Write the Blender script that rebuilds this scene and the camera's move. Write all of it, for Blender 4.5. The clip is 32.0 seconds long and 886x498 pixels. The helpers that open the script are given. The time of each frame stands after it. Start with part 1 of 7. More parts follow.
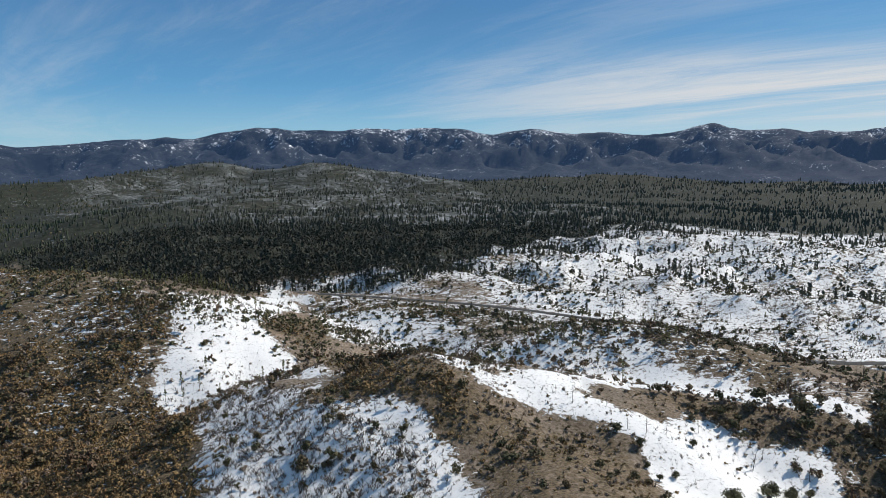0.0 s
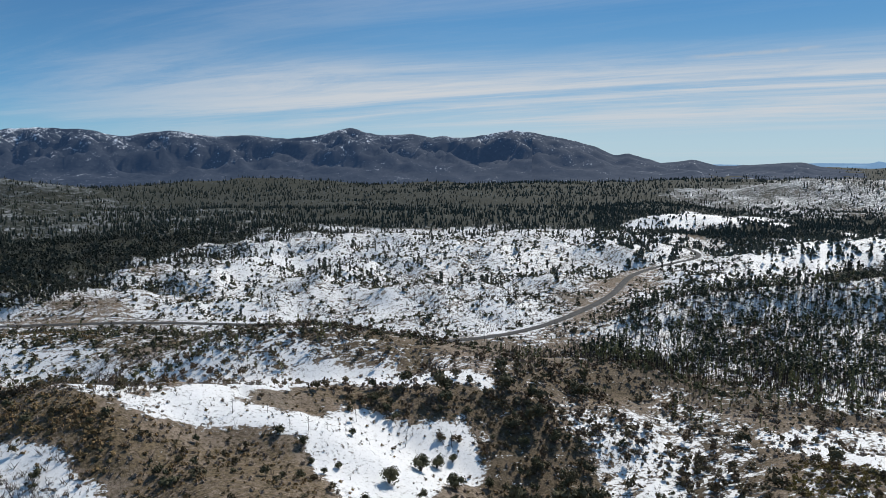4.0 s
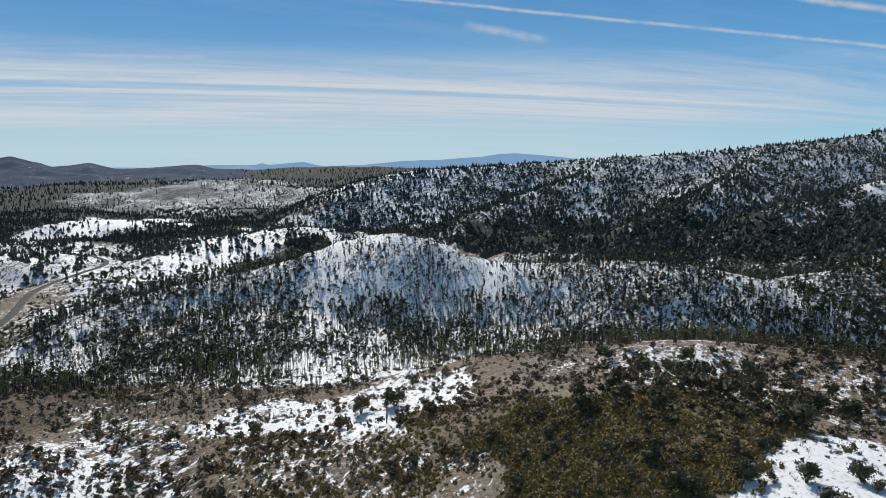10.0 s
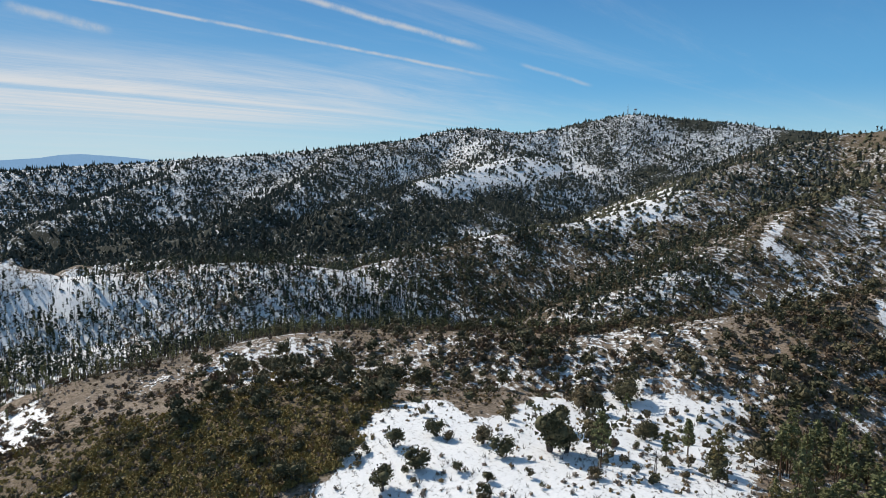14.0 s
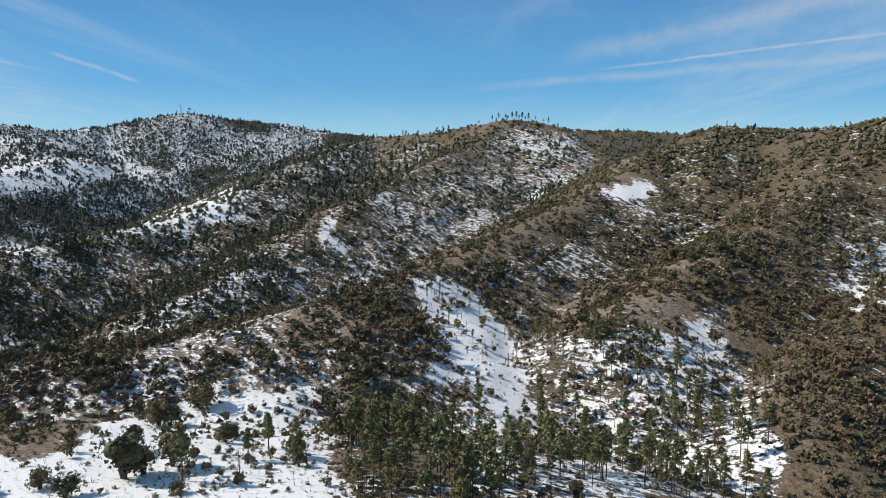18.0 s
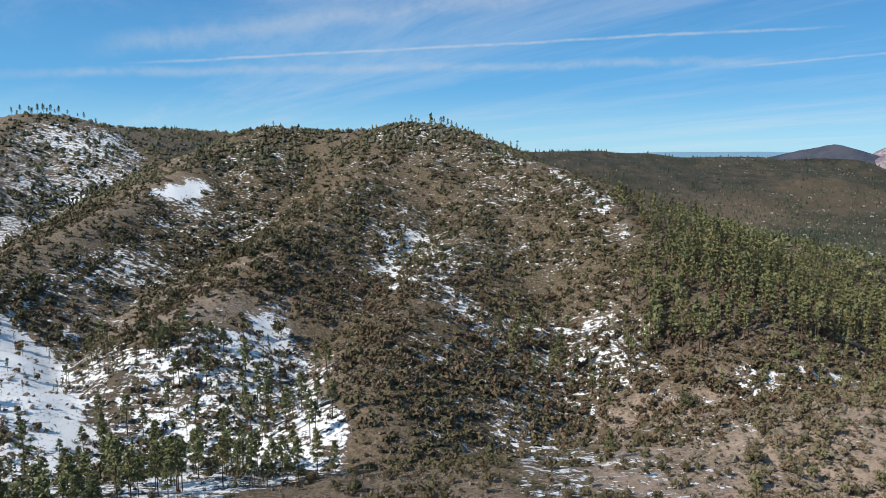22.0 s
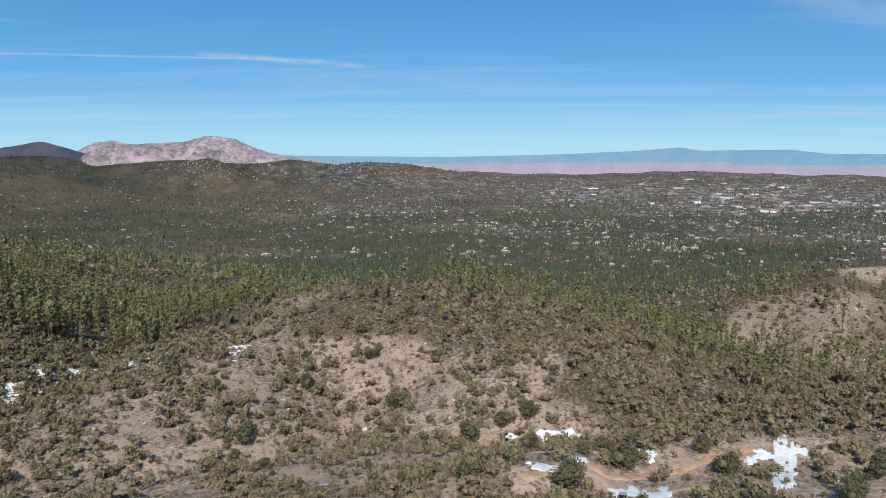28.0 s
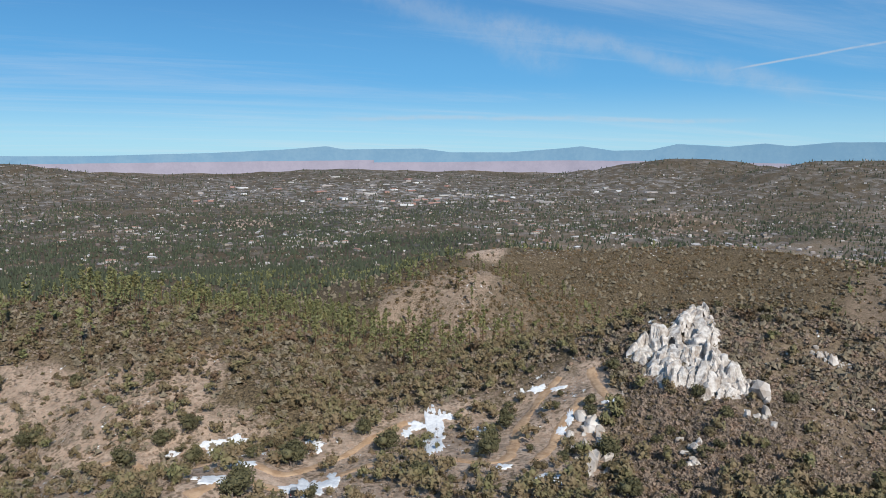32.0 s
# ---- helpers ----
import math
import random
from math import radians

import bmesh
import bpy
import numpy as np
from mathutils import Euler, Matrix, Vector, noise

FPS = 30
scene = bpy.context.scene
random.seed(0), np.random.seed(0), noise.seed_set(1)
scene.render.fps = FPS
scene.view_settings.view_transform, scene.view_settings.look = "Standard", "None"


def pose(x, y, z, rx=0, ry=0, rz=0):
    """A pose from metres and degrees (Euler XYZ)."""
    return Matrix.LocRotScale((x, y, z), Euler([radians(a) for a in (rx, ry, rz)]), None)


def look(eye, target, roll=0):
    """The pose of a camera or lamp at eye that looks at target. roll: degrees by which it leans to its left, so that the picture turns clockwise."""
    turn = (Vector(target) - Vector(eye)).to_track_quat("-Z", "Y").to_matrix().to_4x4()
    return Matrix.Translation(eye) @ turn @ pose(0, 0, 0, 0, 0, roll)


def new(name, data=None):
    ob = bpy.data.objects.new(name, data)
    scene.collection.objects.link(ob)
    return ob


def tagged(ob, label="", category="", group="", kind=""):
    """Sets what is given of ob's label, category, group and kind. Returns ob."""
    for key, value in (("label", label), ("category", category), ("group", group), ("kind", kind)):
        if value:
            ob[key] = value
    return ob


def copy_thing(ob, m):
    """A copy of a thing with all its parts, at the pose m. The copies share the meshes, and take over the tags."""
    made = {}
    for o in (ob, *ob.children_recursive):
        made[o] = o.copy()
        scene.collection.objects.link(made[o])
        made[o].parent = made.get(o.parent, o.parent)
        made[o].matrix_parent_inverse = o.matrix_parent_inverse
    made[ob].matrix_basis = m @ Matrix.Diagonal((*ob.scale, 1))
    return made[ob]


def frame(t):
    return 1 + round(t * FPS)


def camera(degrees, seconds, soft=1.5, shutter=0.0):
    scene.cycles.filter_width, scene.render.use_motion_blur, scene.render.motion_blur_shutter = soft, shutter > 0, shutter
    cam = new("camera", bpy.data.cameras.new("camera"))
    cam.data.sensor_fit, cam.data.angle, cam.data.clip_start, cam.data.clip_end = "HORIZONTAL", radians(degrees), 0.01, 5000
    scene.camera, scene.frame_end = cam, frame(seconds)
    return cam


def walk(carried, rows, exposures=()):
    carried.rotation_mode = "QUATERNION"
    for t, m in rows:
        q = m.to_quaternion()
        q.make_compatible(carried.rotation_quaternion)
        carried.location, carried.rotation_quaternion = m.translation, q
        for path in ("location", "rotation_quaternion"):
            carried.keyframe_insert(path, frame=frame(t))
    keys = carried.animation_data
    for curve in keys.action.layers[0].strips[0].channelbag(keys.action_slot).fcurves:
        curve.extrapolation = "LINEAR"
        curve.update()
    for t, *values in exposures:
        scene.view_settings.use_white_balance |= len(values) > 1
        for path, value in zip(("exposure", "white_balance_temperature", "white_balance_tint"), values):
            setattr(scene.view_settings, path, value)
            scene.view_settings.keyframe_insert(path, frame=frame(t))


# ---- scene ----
cam = camera(64, 32.0, 0.5)
# <PATH
PATH = [
    (0.0, pose(0, 0, 80, 82.10, 0.30, 0.00)),
    (0.5, pose(0, 0, 80, 82.10, 0.28, -2.83)),
    (1.0, pose(0, 0, 80, 82.13, 0.26, -6.25)),
    (1.5, pose(0, 0, 80, 82.14, 0.25, -10.18)),
    (2.0, pose(0, 0, 80, 82.18, 0.22, -14.22)),
    (2.5, pose(0, 0, 80, 82.20, 0.20, -17.55)),
    (3.0, pose(0, 0, 80, 82.21, 0.19, -20.67)),
    (3.5, pose(0, 0, 80, 82.23, 0.17, -24.19)),
    (5.5, pose(0, 0, 80, 82.26, 0.16, -38.36)),
    (6.0, pose(0, 0, 80, 82.27, 0.15, -41.46)),
    (6.5, pose(0, 0, 80, 82.28, 0.13, -45.16)),
    (7.0, pose(0, 0, 80, 82.31, 0.12, -49.26)),
    (7.5, pose(0, 0, 80, 82.32, 0.11, -53.26)),
    (8.0, pose(0, 0, 80, 82.33, 0.10, -57.35)),
    (8.5, pose(0, 0, 80, 82.33, 0.10, -61.33)),
    (9.0, pose(0, 0, 80, 82.34, 0.09, -65.30)),
    (9.5, pose(0, 0, 80, 82.35, 0.09, -69.28)),
    (10.0, pose(0, 0, 80, 82.36, 0.09, -73.55)),
    (10.5, pose(0, 0, 80, 82.36, 0.08, -78.01)),
    (11.0, pose(0, 0, 80, 82.36, 0.07, -82.18)),
    (11.5, pose(0, 0, 80, 82.36, 0.06, -86.24)),
    (12.0, pose(0, 0, 80, 82.37, 0.05, -89.90)),
    (12.5, pose(0, 0, 80, 82.37, 0.05, -93.57)),
    (13.0, pose(0, 0, 80, 82.38, 0.04, -97.63)),
    (13.5, pose(0, 0, 80, 82.39, 0.04, -101.69)),
    (14.0, pose(0, 0, 80, 82.40, 0.04, -106.15)),
    (14.5, pose(0, 0, 80, 82.41, 0.03, -110.71)),
    (16.5, pose(0, 0, 80, 82.41, 0.03, -128.02)),
    (17.0, pose(0, 0, 80, 82.41, 0.01, -132.51)),
    (17.5, pose(0, 0, 80, 82.42, 0.01, -136.60)),
    (18.0, pose(0, 0, 80, 82.42, 0.01, -140.50)),
    (18.5, pose(0, 0, 80, 82.42, 0.00, -144.62)),
    (19.0, pose(0, 0, 80, 82.42, -0.01, -148.42)),
    (19.5, pose(0, 0, 80, 82.40, -0.02, -152.25)),
    (20.0, pose(0, 0, 80, 82.39, -0.03, -156.57)),
    (20.5, pose(0, 0, 80, 82.38, -0.04, -161.00)),
    (21.0, pose(0, 0, 80, 82.36, -0.06, -165.74)),
    (21.5, pose(0, 0, 80, 82.34, -0.07, -170.58)),
    (22.0, pose(0, 0, 80, 82.33, -0.08, -175.33)),
    (22.5, pose(0, 0, 80, 82.31, -0.09, -180.17)),
    (23.0, pose(0, 0, 80, 82.29, -0.09, -185.02)),
    (23.5, pose(0, 0, 80, 82.28, -0.10, -189.97)),
    (24.0, pose(0, 0, 80, 82.26, -0.11, -194.92)),
    (24.5, pose(0, 0, 80, 82.25, -0.11, -199.85)),
    (25.0, pose(0, 0, 80, 82.24, -0.10, -204.78)),
    (25.5, pose(0, 0, 80, 82.23, -0.10, -209.41)),
    (27.5, pose(0, 0, 80, 82.22, -0.09, -228.66)),
    (28.0, pose(0, 0, 80, 82.21, -0.08, -233.36)),
    (28.5, pose(0, 0, 80, 82.20, -0.06, -237.74)),
    (29.0, pose(0, 0, 80, 82.20, -0.05, -240.73)),
    (29.5, pose(0, 0, 80, 82.19, -0.05, -244.11)),
    (30.0, pose(0, 0, 80, 82.18, -0.04, -247.69)),
    (30.5, pose(0, 0, 80, 82.18, -0.02, -251.36)),
    (31.0, pose(0, 0, 80, 82.17, -0.02, -254.54)),
    (31.5, pose(0, 0, 80, 82.18, -0.02, -257.61)),
    (32.0, pose(0, 0, 80, 82.14, -0.05, -260.99)),
]
# PATH>
walk(cam, PATH, [(0.0, -0.03, 6500, 10), (6.0, -0.21, 6290, 10), (9.0, -0.13, 6350, 10), (13.0, 0.0, 6500, 10), (18.0, 0.08, 6480, 10),
                (21.0, 0.14, 6300, 10), (25.0, 0.15, 6170, 10), (28.0, 0.10, 6210, 10), (32.0, 0.07, 6250, 10)])

# ---- light ----
SUN_AZIMUTH, SUN_HEIGHT = 58.0, 39.0          # degrees clockwise from +y, degrees above the horizon
sun_data = bpy.data.lights.new("sun", "SUN")
sun_data.energy, sun_data.angle, sun_data.color = 4.35, radians(0.53), (1.0, 0.935, 0.83)
sun = new("sun", sun_data)
sun_dir = Vector((math.sin(radians(SUN_AZIMUTH)) * math.cos(radians(SUN_HEIGHT)),
                  math.cos(radians(SUN_AZIMUTH)) * math.cos(radians(SUN_HEIGHT)), math.sin(radians(SUN_HEIGHT))))
sun.matrix_world = look(sun_dir * 300, (0, 0, 0))


class Nodes:
    """Short hand for node trees."""

    def __init__(self, tree):
        self.tree = tree

    def add(self, kind, values=None, **settings):
        n = self.tree.nodes.new(kind)
        for k, v in settings.items():
            setattr(n, k, v)
        for k, v in (values or {}).items():
            if isinstance(v, bpy.types.NodeSocket):
                self.tree.links.new(v, n.inputs[k])
            else:
                n.inputs[k].default_value = v
        return n

    def math(self, op, a, b=0.0, c=0.0, clamp=False):
        n = self.add("ShaderNodeMath", {0: a, 1: b, 2: c}, operation=op, use_clamp=clamp)
        return n.outputs[0]

    def vmath(self, op, a, b=(0, 0, 0)):
        n = self.add("ShaderNodeVectorMath", {0: a, 1: b}, operation=op)
        return n.outputs["Value"] if op in ("DOT_PRODUCT", "LENGTH") else n.outputs["Vector"]

    def noise(self, vector, scale, detail=4.0, rough=0.55, warp=0.0):
        n = self.add("ShaderNodeTexNoise", {"Vector": vector, "Scale": scale, "Detail": detail, "Roughness": rough, "Distortion": warp})
        return n.outputs[0]

    def step(self, value, lo, hi, to0=0.0, to1=1.0):
        n = self.add("ShaderNodeMapRange", {0: value, 1: lo, 2: hi, 3: to0, 4: to1}, interpolation_type="SMOOTHSTEP")
        return n.outputs[0]

    def mix(self, fac, a, b, blend="MIX"):
        n = self.tree.nodes.new("ShaderNodeMix")
        n.data_type, n.blend_type = "RGBA", blend
        for k, v in ((0, fac), (6, a), (7, b)):
            if isinstance(v, bpy.types.NodeSocket):
                self.tree.links.new(v, n.inputs[k])
            elif k:
                n.inputs[k].default_value = (*v[:3], 1.0)
            else:
                n.inputs[k].default_value = v
        return n.outputs[2]


# sky: clear blue with streaks of cirrus and old contrails
world = bpy.data.worlds.new("sky")
scene.world = world
world.use_nodes = True
world.node_tree.nodes.clear()
w = Nodes(world.node_tree)
sky = w.add("ShaderNodeTexSky", sky_type="NISHITA", sun_disc=False, sun_elevation=radians(SUN_HEIGHT),
            sun_rotation=radians(SUN_AZIMUTH), altitude=1800.0, air_density=1.0, dust_density=0.0, ozone_density=3.0)
direction = w.vmath("NORMALIZE", w.add("ShaderNodeTexCoord").outputs["Generated"])
clear = w.mix(1.0, sky.outputs[0], (0.66, 0.98, 1.22), 'MULTIPLY')
split = w.add("ShaderNodeSeparateXYZ", {0: direction})
dx, dy, dz = split.outputs
# flat cloud layer high above: project the direction on it
lift = w.math("MAXIMUM", w.math("ADD", dz, 0.05), 0.03)
plane = w.add("ShaderNodeCombineXYZ", {0: w.math("DIVIDE", dx, lift), 1: w.math("DIVIDE", dy, lift), 2: 0.0}).outputs[0]
along = w.vmath("DOT_PRODUCT", plane, (math.sin(radians(146)), math.cos(radians(146)), 0.0))
across = w.vmath("DOT_PRODUCT", plane, (math.sin(radians(56)), math.cos(radians(56)), 0.0))
streak = w.add("ShaderNodeCombineXYZ", {0: w.math("MULTIPLY", along, 0.2), 1: across, 2: 0.0}).outputs[0]
veil = w.noise(streak, 0.34, 8.0, 0.62, 1.1)
fine = w.noise(w.add("ShaderNodeCombineXYZ", {0: w.math("MULTIPLY", along, 0.3), 1: across, 2: 0.0}).outputs[0], 1.2, 8.0, 0.75, 1.2)
# cirrus lies mainly towards the sun's side, low over the horizon
toward = w.vmath("DOT_PRODUCT", direction, (math.sin(radians(55)), math.cos(radians(55)), 0.0))
side = w.step(toward, 0.45, 0.9)
band = w.math("MULTIPLY", w.step(dz, 0.02, 0.055), w.step(dz, 0.085, 0.15, 1.0, 0.0))
thick = w.math("ADD", w.math("MULTIPLY", veil, 0.85), w.math("MULTIPLY", fine, 0.3))
amount = w.math("ADD", w.math("MULTIPLY", w.step(thick, 0.42, 0.66), w.math("MULTIPLY", side, band)),
                w.math("MULTIPLY", w.step(thick, 0.52, 0.8), 0.34))
ramp = w.mix(w.step(dz, 0.0, 0.10), (5.4, 9.4, 11.6), (1.9, 6.0, 10.4))
ramp = w.mix(w.step(dz, 0.06, 0.30), ramp, (0.8, 3.1, 7.2))
ramp = w.mix(w.step(dz, 0.25, 0.7), ramp, (1.9, 3.4, 5.2))
haze = w.math("MULTIPLY", w.step(toward, 0.5, 1.0), w.step(dz, 0.0, 0.26, 0.6, 0.1))
clear = w.mix(haze, w.mix(0.75, clear, ramp), w.mix(w.step(dz, 0.0, 0.2), (8.2, 9.6, 10.4), (2.3, 4.6, 7.4)))
north = w.math("MULTIPLY", w.step(w.vmath("DOT_PRODUCT", direction, (math.sin(radians(-20)), math.cos(radians(-20)), 0.0)), 0.62, 0.98), w.step(dz, 0.02, 0.2, 0.15, 0.5))
clear = w.mix(north, clear, (1.2, 2.7, 5.4))
out = w.mix(w.math("MULTIPLY", amount, 0.85, clamp=True), clear, (9.6, 10.0, 10.4))


def contrail(start, end, wide, strength, colour):
    """A streak along the great circle between two (azimuth, height) directions."""
    a, b = (Vector((math.sin(radians(p)) * math.cos(radians(q)), math.cos(radians(p)) * math.cos(radians(q)), math.sin(radians(q)))) for p, q in (start, end))
    pole, mid = a.cross(b).normalized(), (a + b).normalized()
    wobble = w.math("MULTIPLY", w.math("SUBTRACT", w.noise(direction, 9.0, 5.0, 0.65), 0.5), wide * 2.2)
    off = w.math("ABSOLUTE", w.math("ADD", w.vmath("DOT_PRODUCT", direction, pole), wobble))
    line = w.step(off, 0.0, wide, 1.0, 0.0)
    reach = a.dot(mid)
    ends = w.step(w.vmath("DOT_PRODUCT", direction, mid), reach, 1 - (1 - reach) * 0.45)
    ragged = w.step(w.noise(direction, 30.0, 4.0, 0.7), 0.25, 0.62, 0.3, 1.0)
    return w.mix(w.math("MULTIPLY", w.math("MULTIPLY", line, ends), w.math("MULTIPLY", ragged, strength)), colour, (8.0, 8.4, 8.8))


for line in [((58, 12.5), (113, 5.5), 0.0035, 0.75), ((92, 12.4), (110, 8.0), 0.006, 0.8), ((112, 7.0), (118, 5.2), 0.004, 0.4),
             ((150, 6.2), (206, 8.6), 0.003, 0.5), ((196, 6.2), (226, 7.0), 0.0022, 0.38), ((214, 7.2), (228, 6.6), 0.006, 0.45),
             ((140, 5.0), (205, 6.3), 0.009, 0.3), ((282, 5.8), (300, 8.2), 0.0022, 0.6), ((250, 2.6), (286, 2.2), 0.005, 0.35),
             ((262, 10.5), (290, 3.6), 0.02, 0.28), ((250, 14), (272, 6), 0.03, 0.22), ((75, 10), (82, 8.6), 0.008, 0.6),
             ((148, 7.0), (186, 12.5), 0.02, 0.3), ((158, 11.5), (215, 11.2), 0.02, 0.3), ((46, 6.9), (56, 7.2), 0.004, 0.5)]:
    out = contrail(*line, out)
back = w.add("ShaderNodeBackground", {"Color": out, "Strength": 0.07})
w.add("ShaderNodeOutputWorld", {"Surface": back.outputs[0]})

